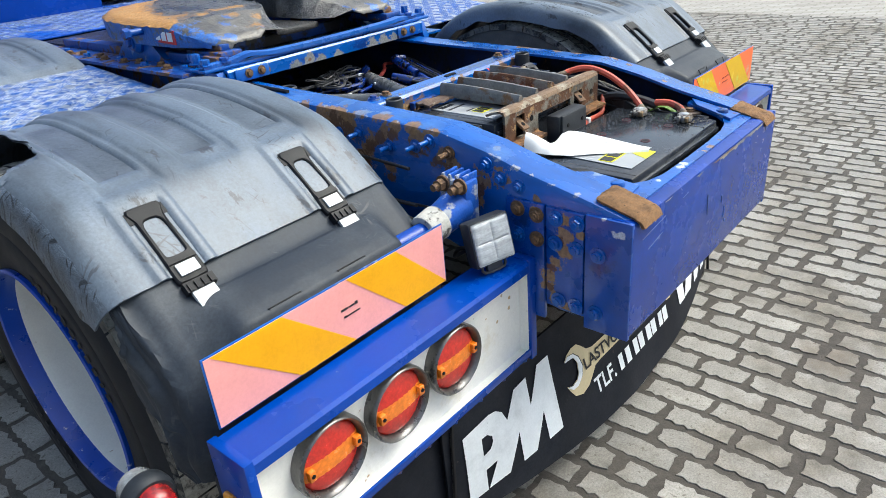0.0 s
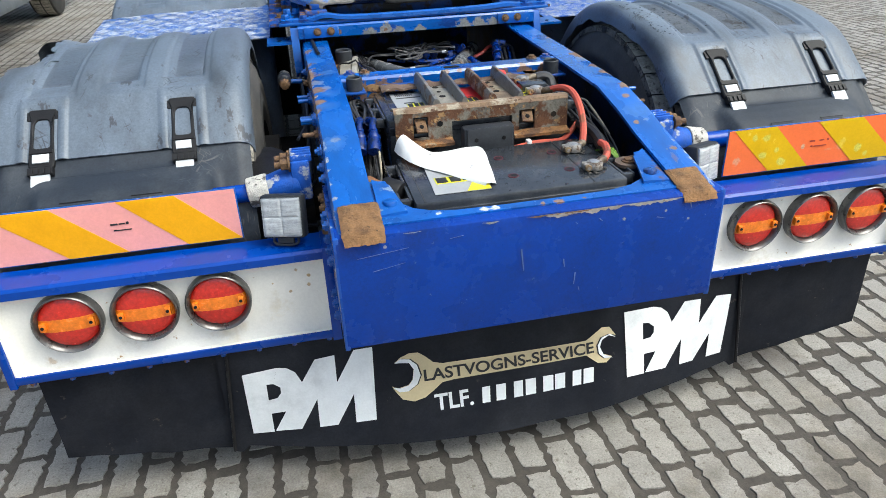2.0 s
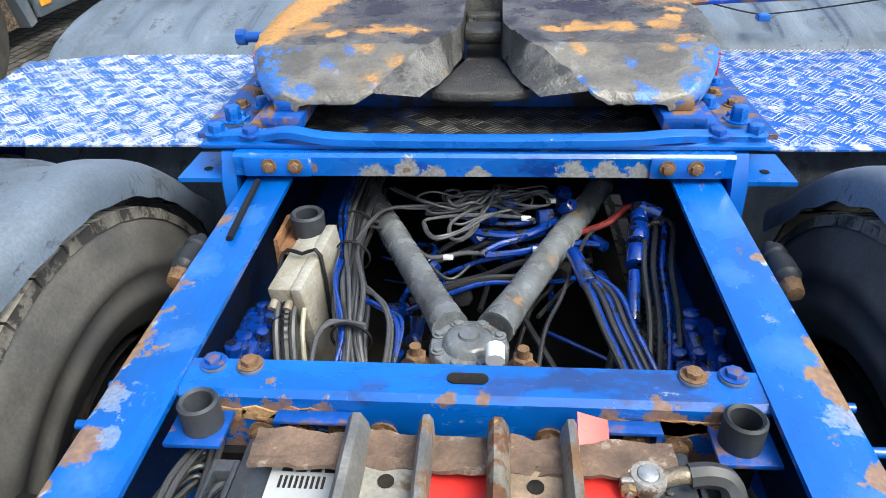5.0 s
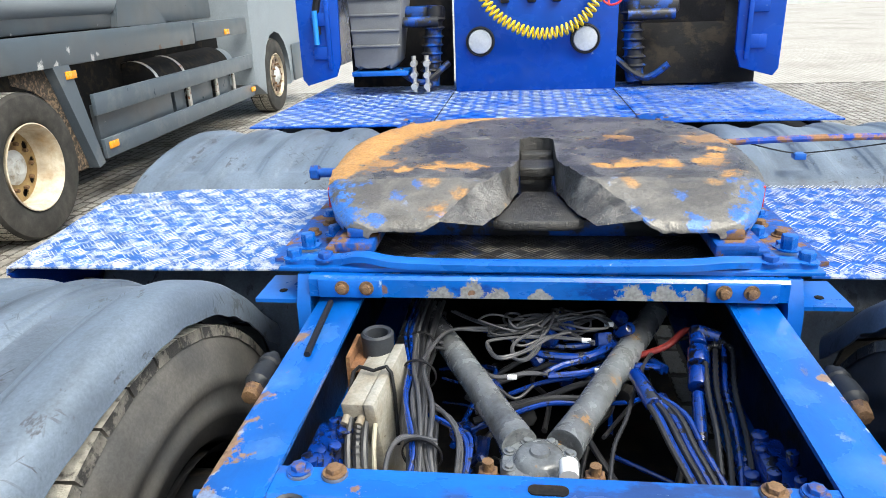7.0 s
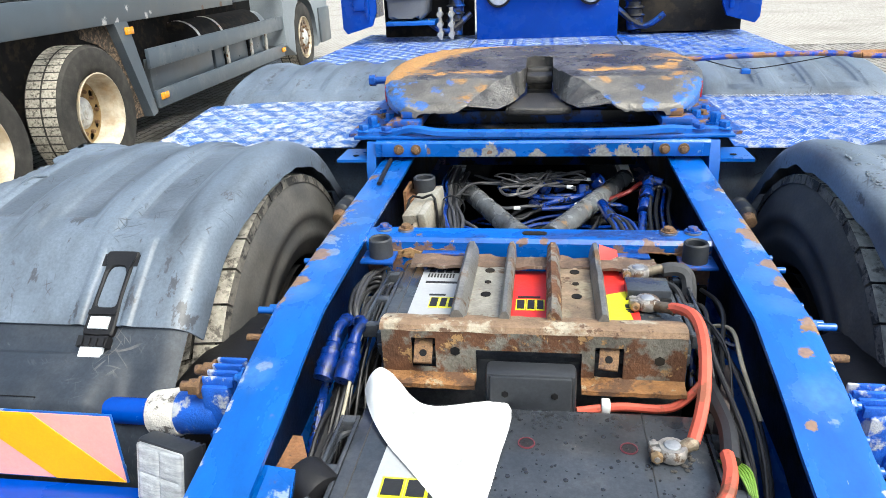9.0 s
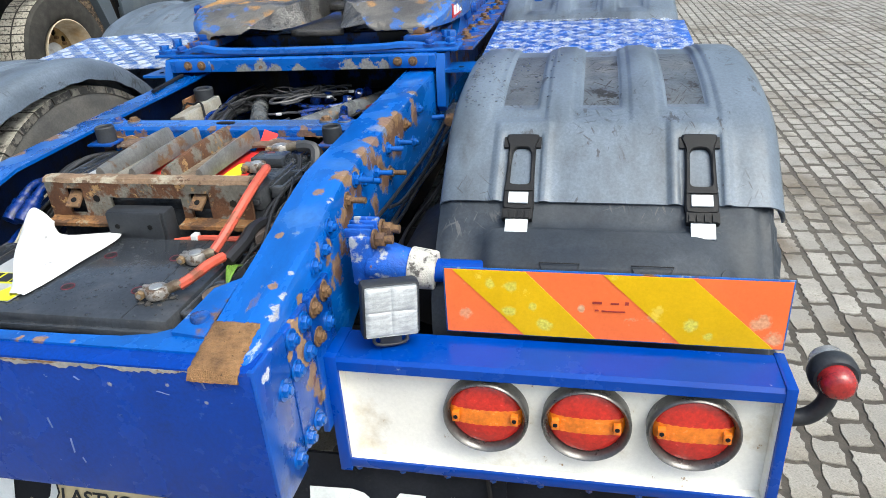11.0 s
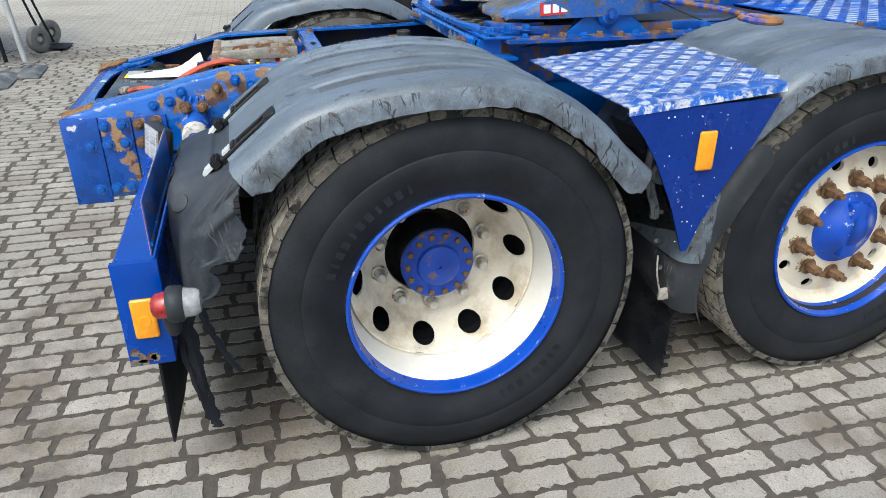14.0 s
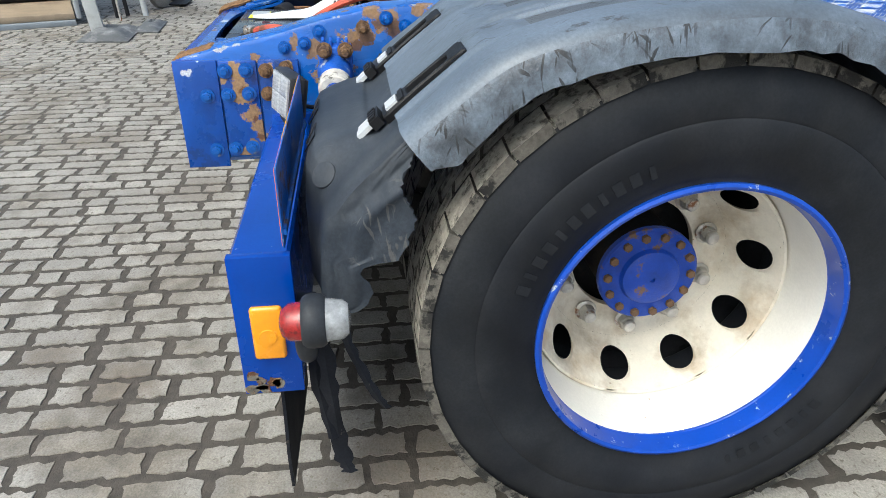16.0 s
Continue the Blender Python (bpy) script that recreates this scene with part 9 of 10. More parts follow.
for k in range(10):
    rg = random.Random(130 + k)
    x, w, top = -0.309 + rg.uniform(-0.008, 0.008), rg.uniform(0.012, 0.03), rg.uniform(0.68, 0.77)
    zz = rg.uniform(0.89, 0.935)
    lean = rg.uniform(-0.008, 0.014)
    hose("wire_coil", [(x, 0.57, zz - 0.03), (x - w * 0.6, 0.6, zz), (x - w + lean * 0.5, 0.6 + (top - 0.6) * 0.6, zz + 0.008), (x - w * 0.4 + lean, top, zz), (x + w * 0.4 + lean, top, zz - 0.004), (x + w + lean * 0.5, 0.6 + (top - 0.6) * 0.55, zz), (x + w * 0.5, 0.605, zz - 0.006), (x + 0.004, 0.57, zz - 0.04)], rg.uniform(0.0032, 0.0046), cable_grey if k % 3 else cable_black, "thin black cable coiled and tied" if not k else "")
bm = B()
lathe(bm, [(0.013, -0.003), (0.017, -0.003), (0.017, 0.003), (0.013, 0.003)], (-0.309, 0.59, 0.9), (0, 1, 0.2), 18, closed=True)
part("tie_wrap", bm, black, truck)
bm = B()
bmesh.ops.create_icosphere(bm, subdivisions=2, radius=0.02, matrix=Matrix.Translation((-0.318, 0.672, 0.87)) @ Matrix.Diagonal((0.8, 1.2, 0.9, 1)))
part("air_fitting", bm, fitting_blue, truck)
for x, y in ((-0.334, 0.45), (-0.298, 0.445)):
    bm = B()
    lathe(bm, [(0.0, 0.04), (0.011, 0.04), (0.013, 0.036), (0.013, 0.028), (0.017, 0.026), (0.018, 0.019), (0.016, 0.014), (0.017, 0.008), (0.019, 0.0), (0.017, -0.025), (0.0, -0.027)], (x, y, 0.9), (0.1, 0.75, 0.5), 20)
    nut = part("air_fitting", bm, fitting_blue, truck, "overpainted blue air fitting with a collar nut", smooth=30)
    bm = B()
    tube(bm, [(x + 0.003, y + 0.03, 0.92), (x + 0.006, y + 0.055, 0.936), (x + 0.011, y + 0.08, 0.938), (x + 0.014 if x < -0.32 else x - 0.004, y + 0.105, 0.925), (x + 0.014 if x < -0.32 else x - 0.008, y + 0.118, 0.895), (x + 0.01 if x < -0.32 else x - 0.008, y + 0.12, 0.85)], 0.0098, 12, 6)
    part("elbow", bm, fitting_blue, nut)
    for f in (0.036, 0.093):
        bm = B()
        lathe(bm, [(0.0095, -0.004), (0.0125, -0.004), (0.0125, 0.004), (0.0095, 0.004)], (x + (0.004 if f < 0.05 else 0.012 if x < -0.32 else 0.0), y + f, 0.924 if f < 0.05 else 0.934), (0.1, 0.8, 0.5 if f < 0.05 else -0.35), 16, closed=True)
        part("collar", bm, fitting_blue, nut)
bm = B()
cyl(bm, (-0.31, 0.23, 0.86), (-0.27, 0.2, 0.85), 0.035, seg=20, bevel=0.006)
part("rubber_cap", bm, black, truck, "black rubber cap")
bm = B()
prism(bm, [(-0.345, 0.2), (-0.3, 0.22), (-0.31, 0.26), (-0.33, 0.3), (-0.345, 0.3)], "z", 0.865, 0.872)
part("rusty_gusset", bm, rust, truck)

# ---- axle bay ----
grey_paint = mat("grey_axle_paint", (0.14, 0.15, 0.16), 0.26, var=0.25, scale=16, bump=0.2, second=(0.08, 0.08, 0.08), amount=0.35, sscale=9, soft=0.2, third=(0.22, 0.13, 0.06), tamount=0.16, tscale=20, scratch=(0.3, 0.3, 0.3), sdense=0.4)
bm = B()
for x in (-1, 1):
    a, b = Vector((x * 0.035, 1.045, 0.895)), Vector((x * 0.26, 1.56, 0.885))
    cyl(bm, a, b, 0.0265, seg=20)
    cyl(bm, a, a + (b - a) * 0.12, 0.03, 0.027, 20)
vr = part("axle_link", bm, grey_paint, truck, "grey V-shaped axle link")
bm = B()
lathe(bm, [(0.0, 0.036), (0.014, 0.036), (0.016, 0.032), (0.03, 0.031), (0.036, 0.026), (0.04, 0.017), (0.056, 0.015), (0.06, 0.01), (0.06, -0.08)], (-0.004, 1.0, 0.885), (0, 0, 1), 32)
part("link_head", bm, grey_paint, vr, "grey domed link head")
for i in range(8):
    a = 6.2832 * (i + 0.5) / 8
    bolt(vr, (-0.004 + 0.049 * math.cos(a), 1.0 + 0.049 * math.sin(a), 0.9), (0, 0, 1), 0.007, 0.007, grey_paint)
for x in (-0.08, 0.075):
    bolt(vr, (x, 0.97, 0.88), (0, 0, 1), 0.016, 0.025, nut_rust, stud=0.015)
bm = B()
cyl(bm, (0.035, 0.935, 0.925), (0.035, 0.96, 0.93), 0.014, seg=10)
part("pale_fitting", bm, paper, vr)

# white control box
box_white = mat("cream_control_box", (0.3, 0.29, 0.255), 0.55, var=0.14, scale=8, bump=0.08, second=(0.17, 0.125, 0.07), amount=0.33, sscale=11, soft=0.3, third=(0.1, 0.07, 0.04), tamount=0.12, tscale=30)
ctrl = thing("control_box", "dirty cream control box tied with a cable tie", "control box", at=(-0.268, 1.18, 0.72))
cm_ = Euler((radians(6), radians(-4), radians(-8))).to_matrix().to_4x4()


def cadd(name, bm, m, lab=""):
    bmesh.ops.transform(bm, matrix=cm_, verts=bm.verts[:])
    return part(name, bm, m, ctrl, lab)


bm = B()
box(bm, -0.034, 0.006, -0.08, 0.09, 0.0, 0.225, 0.004)
cadd("body", bm, box_white)
bm = B()
box(bm, 0.008, 0.028, -0.085, 0.095, -0.004, 0.23, 0.004)
cadd("lid", bm, box_white)
for x, z in ((-0.026, 0.2), (0.0, 0.2)):
    bm = B()
    cyl(bm, (x, -0.08, z), (x, -0.096, z - 0.004), 0.007, seg=12)
    cadd("cable_gland", bm, box_white)
bm = B()
tube(bm, [(-0.036, -0.086, 0.16), (-0.038, 0.0, 0.232), (0.0, 0.0, 0.236), (0.032, 0.0, 0.233), (0.033, -0.03, 0.1)], 0.0035, 6, 3)
cadd("cable_tie", bm, black)
for k, (x, m, r) in enumerate(((-0.315, cable_grey, 0.006), (-0.288, cable_grey, 0.006), (-0.3, cable_black, 0.009), (-0.272, bpy.data.materials["cream_wire"], 0.004))):
    hose("control_wire", [(x, 1.085, 0.905), (x + 0.004, 1.04, 0.88), (x + 0.015, 0.99, 0.82), (x + 0.03, 0.93, 0.76)], r, m, ridged=0.002 if k == 2 else 0)
bm = B()
lathe(bm, [(0.02, 0.02), (0.02, 0.042), (0.026, 0.045), (0.03, 0.041), (0.029, 0.0), (0.0, 0.0)], (-0.297, 1.245, 0.94), (0, 0, 1), 24)
part("rubber_socket", bm, plastic_dark, truck)
bm = B()
prism(bm, [(-0.345, 1.19), (-0.26, 1.2), (-0.262, 1.27), (-0.345, 1.28)], "z", 0.93, 0.938)
box(bm, -0.345, -0.338, 1.19, 1.28, 0.87, 0.96)
part("rusty_bracket", bm, rust, truck, "rust-brown socket bracket")

# main cable bundle, tied beside the control box
grey_wire = mat("light_grey_cable", (0.055, 0.055, 0.06), 0.4, var=0.35, scale=14, bump=0.08, second=(0.05, 0.05, 0.05), amount=0.3, sscale=20)
for k in range(24):
    rg = random.Random(200 + k)
    dx, dz = rg.uniform(-0.024, 0.024), rg.uniform(-0.026, 0.026)
    line = []
    for q, (x, y, z) in enumerate(((-0.233, 1.54, 0.9), (-0.233, 1.36, 0.905), (-0.221, 1.23, 0.905), (-0.204, 1.12, 0.9), (-0.188, 1.03, 0.88), (-0.174, 0.95, 0.83), (-0.17, 0.9, 0.77))):
        tight = 0.75 if q in (2, 4) else 1.25
        line.append((x + dx * tight + rg.uniform(-0.006, 0.006), y, z + dz * tight + rg.uniform(-0.005, 0.005)))
    hose("harness_cable", line, rg.uniform(0.0032, 0.0058), (grey_wire, grey_wire, loop_grey, cable_blue, grey_wire, cable_black)[k % 6])
for y, x, z in ((1.23, -0.221, 0.905), (1.03, -0.188, 0.88), (1.34, -0.232, 0.905)):
    bm = B()
    lathe(bm, [(0.031, -0.0025), (0.0335, -0.0025), (0.0335, 0.0025), (0.031, 0.0025)], (x, y, z), (0.1, 1, 0.1), 24, closed=True)
    part("tie_wrap", bm, black, truck)
# loose loops over the links
for k, (pts, r, m, twin) in enumerate((
        ([(-0.215, 1.24, 0.93), (-0.183, 1.351, 0.93), (-0.121, 1.383, 0.925), (-0.046, 1.378, 0.925), (0.027, 1.389, 0.925), (0.106, 1.334, 0.92)], 0.0036, grey_wire, 0.008),
        ([(0.105, 1.326, 0.93), (0.013, 1.343, 0.93), (-0.086, 1.325, 0.93), (-0.098, 1.297, 0.93), (-0.074, 1.252, 0.93), (-0.027, 1.28, 0.93), (0.013, 1.322, 0.934), (0.056, 1.366, 0.93)], 0.0032, grey_wire, 0.007),
        ([(0.005, 1.385, 0.935), (-0.046, 1.368, 0.935), (-0.069, 1.397, 0.935), (-0.064, 1.429, 0.935), (-0.041, 1.43, 0.935), (-0.032, 1.391, 0.938), (-0.046, 1.365, 0.94)], 0.003, grey_wire, 0),
        ([(0.013, 1.379, 0.93), (-0.007, 1.294, 0.93), (-0.026, 1.254, 0.93), (-0.047, 1.26, 0.928), (-0.049, 1.306, 0.93), (-0.016, 1.349, 0.934), (0.042, 1.403, 0.93), (0.054, 1.459, 0.93), (0.05, 1.493, 0.92)], 0.0032, grey_wire, 0.006),
        ([(-0.177, 1.469, 0.92), (-0.142, 1.438, 0.92), (-0.093, 1.408, 0.92), (-0.017, 1.396, 0.92), (0.058, 1.422, 0.92)], 0.003, loop_grey, 0.01),
        ([(-0.215, 1.36, 0.91), (-0.154, 1.337, 0.9), (-0.111, 1.272, 0.9), (-0.08, 1.236, 0.9), (-0.026, 1.251, 0.9), (0.015, 1.252, 0.9)], 0.0034, loop_grey, 0.008),
        ([(-0.215, 1.33, 0.91), (-0.159, 1.323, 0.9), (-0.123, 1.259, 0.9), (-0.078, 1.212, 0.895), (-0.043, 1.191, 0.885), (-0.012, 1.227, 0.89)], 0.0032, cable_black, 0),
        ([(0.013, 1.397, 0.92), (0.073, 1.423, 0.92), (0.127, 1.457, 0.92), (0.156, 1.434, 0.91), (0.15, 1.4, 0.9)], 0.0034, grey_wire, 0.007),
        ([(-0.206, 1.131, 0.89), (-0.156, 1.103, 0.89), (-0.119, 1.057, 0.885), (-0.121, 0.978, 0.85), (-0.13, 0.92, 0.79)], 0.0045, cable_blue, 0.009),
        ([(-0.2, 1.16, 0.9), (-0.16, 1.12, 0.895), (-0.133, 1.06, 0.89), (-0.132, 0.98, 0.86), (-0.14, 0.92, 0.8)], 0.004, grey_wire, 0.008),
        ([(-0.163, 1.033, 0.905), (-0.211, 1.036, 0.908), (-0.235, 1.012, 0.9), (-0.237, 0.962, 0.87), (-0.23, 0.91, 0.8)], 0.004, grey_wire, 0.009))):
    hose("loop_cable", pts, r, m, n=8)
    if twin:
        rg = random.Random(300 + k)
        hose("loop_cable", [(a + rg.uniform(-twin, twin), b + rg.uniform(-twin, twin), c + rg.uniform(-0.006, 0.002)) for a, b, c in pts], r * 0.85, m, n=8)
for k in range(13):
    # slack bundled into swirls that fan out from one tie
    rg = random.Random(900 + k)
    a = radians(rg.uniform(165, 235) if k % 3 else rg.uniform(-25, 45))
    long, wide = rg.uniform(0.07, 0.16) * (1 if k % 3 else 0.7), rg.uniform(0.018, 0.04)
    ca, sa = math.cos(a), math.sin(a)
    pts = []
    for u, v in ((0.0, 0.0), (0.3, 0.7), (0.65, 1.0), (0.95, 0.55), (1.0, -0.2), (0.75, -0.85), (0.35, -0.6), (-0.05, 0.05), (-0.25, rg.uniform(-0.6, 0.6))):
        pts.append((0.03 + u * long * ca - v * wide * sa, 1.405 + 0.75 * (u * long * sa + v * wide * ca), 0.932 + 0.012 * math.sin(u * 3 + k) + rg.uniform(-0.004, 0.008)))
    hose("loop_cable", pts, rg.uniform(0.0022, 0.0034), grey_wire if k % 4 else cable_black, n=8)
for k in range(26):
    # small overpainted fittings deep in the bay
    rg = random.Random(950 + k)
    bm = B()
    p = Vector((rg.uniform(-0.16, -0.04), rg.uniform(0.98, 1.2), rg.uniform(0.74, 0.84))) if k % 2 else Vector((rg.uniform(-0.02, 0.2), rg.uniform(1.36, 1.5), rg.uniform(0.84, 0.91)))
    q = p + Vector((rg.uniform(-0.03, 0.03), rg.uniform(-0.03, 0.03), rg.uniform(0.01, 0.03)))
    cyl(bm, p, q, rg.uniform(0.008, 0.02), seg=8, bevel=0.003)
    part("pipe_union", bm, fitting_blue if k % 3 else cable_blue, truck)
for pts, r in (([(-0.023, 1.343, 0.9), (0.014, 1.323, 0.9), (0.085, 1.32, 0.9), (0.138, 1.363, 0.9), (0.163, 1.408, 0.89)], 0.008), ([(0.008, 1.252, 0.9), (0.042, 1.285, 0.9), (0.078, 1.306, 0.9), (0.123, 1.363, 0.895)], 0.0065), ([(0.015, 1.262, 0.89), (0.084, 1.277, 0.89), (0.142, 1.309, 0.89), (0.227, 1.322, 0.88)], 0.0065), ([(-0.113, 1.445, 0.89), (-0.048, 1.417, 0.885), (0.028, 1.39, 0.885), (0.088, 1.392, 0.885), (0.15, 1.425, 0.88)], 0.007), ([(0.02, 1.335, 0.885), (0.09, 1.335, 0.885), (0.15, 1.38, 0.88)], 0.007)):
    hose("air_pipe", pts, r, cable_blue, "bright blue air pipe", n=8)
hose("thin_conduit", [(0.33, 1.4, 0.9), (0.29, 1.405, 0.9), (0.219, 1.357, 0.89), (0.18, 1.265, 0.885), (0.144, 1.15, 0.88), (0.114, 1.071, 0.875), (0.098, 0.98, 0.86)], 0.0042, cable_black, ridged=0.001)
for k in range(6):
    rg = random.Random(500 + k)
    y = 1.2 + 0.04 * k
    hose("air_pipe", [(-0.12, y - 0.03, 0.82 + rg.uniform(-0.03, 0.02)), (0.0, y, 0.84 + rg.uniform(-0.02, 0.03)), (0.08, y + 0.015, 0.85 + rg.uniform(-0.01, 0.03)), (0.16, y + 0.06, 0.84), (0.22, y + 0.12, 0.82)], rg.uniform(0.004, 0.007), cable_black if k % 3 else cable_blue)
for p in ((-0.05, 1.238, 0.9), (0.09, 1.33, 0.93), (0.14, 1.4, 0.93), (0.11, 1.27, 0.9)):
    bm = B()
    box(bm, p[0] - 0.009, p[0] + 0.009, p[1] - 0.004, p[1] + 0.004, p[2] - 0.004, p[2] + 0.004, 0.0015)
    part("white_tape", bm, paper, truck)
for k in range(14):
    rg = random.Random(800 + k)
    x, y, z = rg.uniform(-0.14, 0.3), rg.uniform(1.0, 1.5), rg.uniform(0.72, 0.83)
    hose("air_pipe", [(x + rg.uniform(-0.1, 0.1), y - 0.14, z + rg.uniform(-0.06, 0.03)), (x, y, z), (x + rg.uniform(-0.06, 0.06), y + 0.08, z + rg.uniform(-0.03, 0.03)), (x + rg.uniform(-0.16, 0.16), y + 0.2, z + rg.uniform(-0.06, 0.02))], rg.uniform(0.003, 0.007), cable_black if k % 3 else cable_blue)
for k in range(12):
    rg = random.Random(840 + k)
    bm = B()
    p = Vector((rg.uniform(-0.1, 0.28), rg.uniform(1.02, 1.48), rg.uniform(0.78, 0.88)))
    q = p + Vector((rg.uniform(-0.03, 0.03), rg.uniform(-0.04, 0.04), rg.uniform(-0.02, 0.02)))
    cyl(bm, p, q, rg.uniform(0.011, 0.018), seg=8, bevel=0.002)
    part("pipe_union", bm, cable_blue if k % 3 else void_black, truck)
# right side: connectors and corrugated hoses
bm = B()
for a, b, r in (((0.3, 1.36, 0.94), (0.295, 1.32, 0.93), 0.016), ((0.293, 1.31, 0.925), (0.285, 1.27, 0.915), 0.02), ((0.283, 1.26, 0.912), (0.275, 1.22, 0.9), 0.018), ((0.27, 1.2, 0.9), (0.255, 1.1, 0.87), 0.011), ((0.25, 1.09, 0.87), (0.246, 1.06, 0.86), 0.013)):
    cyl(bm, a, b, r, seg=14, bevel=0.002)
cyl(bm, (0.3, 1.35, 0.945), (0.335, 1.33, 0.94), 0.013, seg=12)
part("hose_coupling", bm, cable_blue, truck, "overpainted blue hose coupling")
for k in range(6):
    rg = random.Random(600 + k)
    d = 0.011 * k + rg.uniform(-0.004, 0.004)
    hose("air_hose", [(0.17 + d * 0.4, 1.2, 0.9), (0.182 + d, 1.14, 0.9), (0.2 + d, 1.07, 0.88), (0.225 + d, 1.0, 0.85), (0.245 + d, 0.93, 0.81), (0.25, 0.87, 0.75)], 0.0052, cable_blue if k % 2 else cable_black)
bm = B()
cyl(bm, (0.168, 1.24, 0.915), (0.19, 1.16, 0.9), 0.013, 0.016, 14, 0.003)
part("hose_boot", bm, cable_blue, truck)
for k, (x, m) in enumerate(((0.3, cable_black), (0.315, cable_blue), (0.33, cable_black), (0.285, cable_black))):
    hose("air_hose", [(0.33, 1.36 - 0.02 * k, 0.94), (x + 0.02, 1.3, 0.93), (x, 1.2, 0.91), (x - 0.005, 1.1, 0.88), (x - 0.02, 1.0, 0.84), (x - 0.05, 0.9, 0.78)], 0.0058, m, ridged=0.0016)
hose("red_pipe", [(0.15, 1.36, 0.87), (0.2, 1.36, 0.885), (0.25, 1.365, 0.905), (0.29, 1.4, 0.92), (0.33, 1.4, 0.915)], 0.0065, mat("dark_red_hose", (0.22, 0.025, 0.02), 0.45), "red hose")


def valve(s):
    """Cast valve body inside the rail, overpainted blue."""
    bm = B()
    rg = random.Random(70 + s)
    box(bm, s * 0.35 - 0.024, s * 0.35 + 0.024, 0.95, 1.1, 0.76, 0.89, 0.01)
    cyl(bm, (s * 0.345, 0.945, 0.84), (s * 0.34, 0.9, 0.83), 0.024, seg=16)
    va = part("valve", bm, cable_blue, truck, "cast valve block overpainted blue")
    for k in range(14):
        bm = B()
        p = (s * 0.34 + rg.uniform(-0.032, 0.028), 0.955 + 0.011 * k, rg.uniform(0.83, 0.9))
        cyl(bm, p, (p[0] - s * 0.004, p[1], p[2] + rg.uniform(0.012, 0.026)), rg.uniform(0.008, 0.015), seg=10, bevel=0.002)
        part("valve_port", bm, cable_blue, va)


for s in (-1, 1):
    valve(s)
    # line fittings and lines outside the rails
    bm = B()
    lathe(bm, [(0.0, 0.065), (0.01, 0.065), (0.012, 0.05), (0.02, 0.046), (0.022, 0.03), (0.018, 0.026), (0.018, 0.012), (0.023, 0.008), (0.024, -0.03), (0.019, -0.036), (0.018, -0.046), (0.0, -0.05)], (s * 0.515, 1.215, 0.905), (0.0, 1, 0.06), 20)
    bs = part("brake_fitting", bm, plastic_dark, truck, "dark round line fitting with a rusty end")
    bm = B()
    cyl(bm, (s * 0.515, 1.172, 0.902), (s * 0.515, 1.142, 0.9), 0.019, 0.015, 8, 0.003)
    part("end_nut", bm, nut_rust, bs)
    bm = B()
    cyl(bm, (s * 0.515, 1.19, 0.904), (s * 0.455, 1.19, 0.9), 0.008, seg=10)
    part("stem", bm, blue, bs)
    for k in range(7):
        rg = random.Random(700 + k + 20 * s)
        z = rg.uniform(0.68, 0.9)
        hose("side_line", [(s * rg.uniform(0.46, 0.52), 0.5 + rg.uniform(0, 0.2), z), (s * rg.uniform(0.45, 0.47), 0.8, z + rg.uniform(-0.06, 0.0)), (s * rg.uniform(0.45, 0.47), 1.2, z + rg.uniform(-0.06, 0.0)), (s * 0.46, 1.5, z)], rg.uniform(0.003, 0.005), cable_black)
    bm = B()
    cyl(bm, (s * 0.6, 0.5, 0.72), (s * 0.6, 0.78, 0.72), 0.1, seg=24, bevel=0.02)
    part("air_bellows", bm, black, truck, "dark air bellows beside the rail")
    bm = B()
    prism(bm, [(0.5, 0.6), (0.5, 0.5), (0.9, 0.4), (1.7, 0.42), (1.7, 0.54), (1.2, 0.6), (0.9, 0.62)], "x", s * 0.47, s * 0.59, 0.01)
    part("trailing_arm", bm, void_black, truck, "dark trailing arm below the rail")
for y in (Y1, Y2):
    bm = B()
    cyl(bm, (-0.6, y, 0.515), (0.6, y, 0.515), 0.085, seg=24)
    part("axle_tube", bm, void_black, truck, "dark axle tube")
bm = B()
tube(bm, [(-0.4, 1.31, 1.012), (-0.395, 1.2, 1.007), (-0.39, 1.12, 1.004)], 0.006, 6)
part("edge_strip", bm, black, truck, "black rubber strip on the rail")

# ---- the dark grey truck parked alongside ----
grey_body = mat("dark_grey_truck_paint", (0.07, 0.088, 0.108), 0.35, var=0.12, scale=5, bump=0.04, second=(0.1, 0.1, 0.1), amount=0.25, sscale=2, soft=0.3, third=(0.5, 0.5, 0.5), tamount=0.05, tscale=6, coat=0.2)
grey_light = mat("grey_cylinder_paint", (0.22, 0.25, 0.28), 0.4, var=0.1, scale=4, bump=0.02)
muddy = mat("mud_spattered_panel", (0.05, 0.04, 0.032), 0.9, var=0.5, scale=40, bump=1.0, second=(0.2, 0.14, 0.09), amount=0.42, sscale=34, soft=0.08, third=(0.3, 0.24, 0.17), tamount=0.2, tscale=55)
NX = -3.44
neigh = thing("parked_truck", "dark grey truck with side guards and a rusty rear rim", "truck", at=(NX, 4.51, 0))
neigh.rotation_euler.z = radians(2.2)


def along(y):
    """Lengthens the stretch between the axles."""
    return y if y < 0.6 else 0.6 + (y - 0.6) * 1.21 if y < 4.8 else y + 0.88


def nadd(name, bm, m, lab="", smooth=40.0, parent=None):
    if name not in ("wheel", "cab", "mud_panel") and parent is None:
        for v in bm.verts:
            v.co.y = along(v.co.y)
    return part(name, bm, m, parent or neigh, lab, smooth)


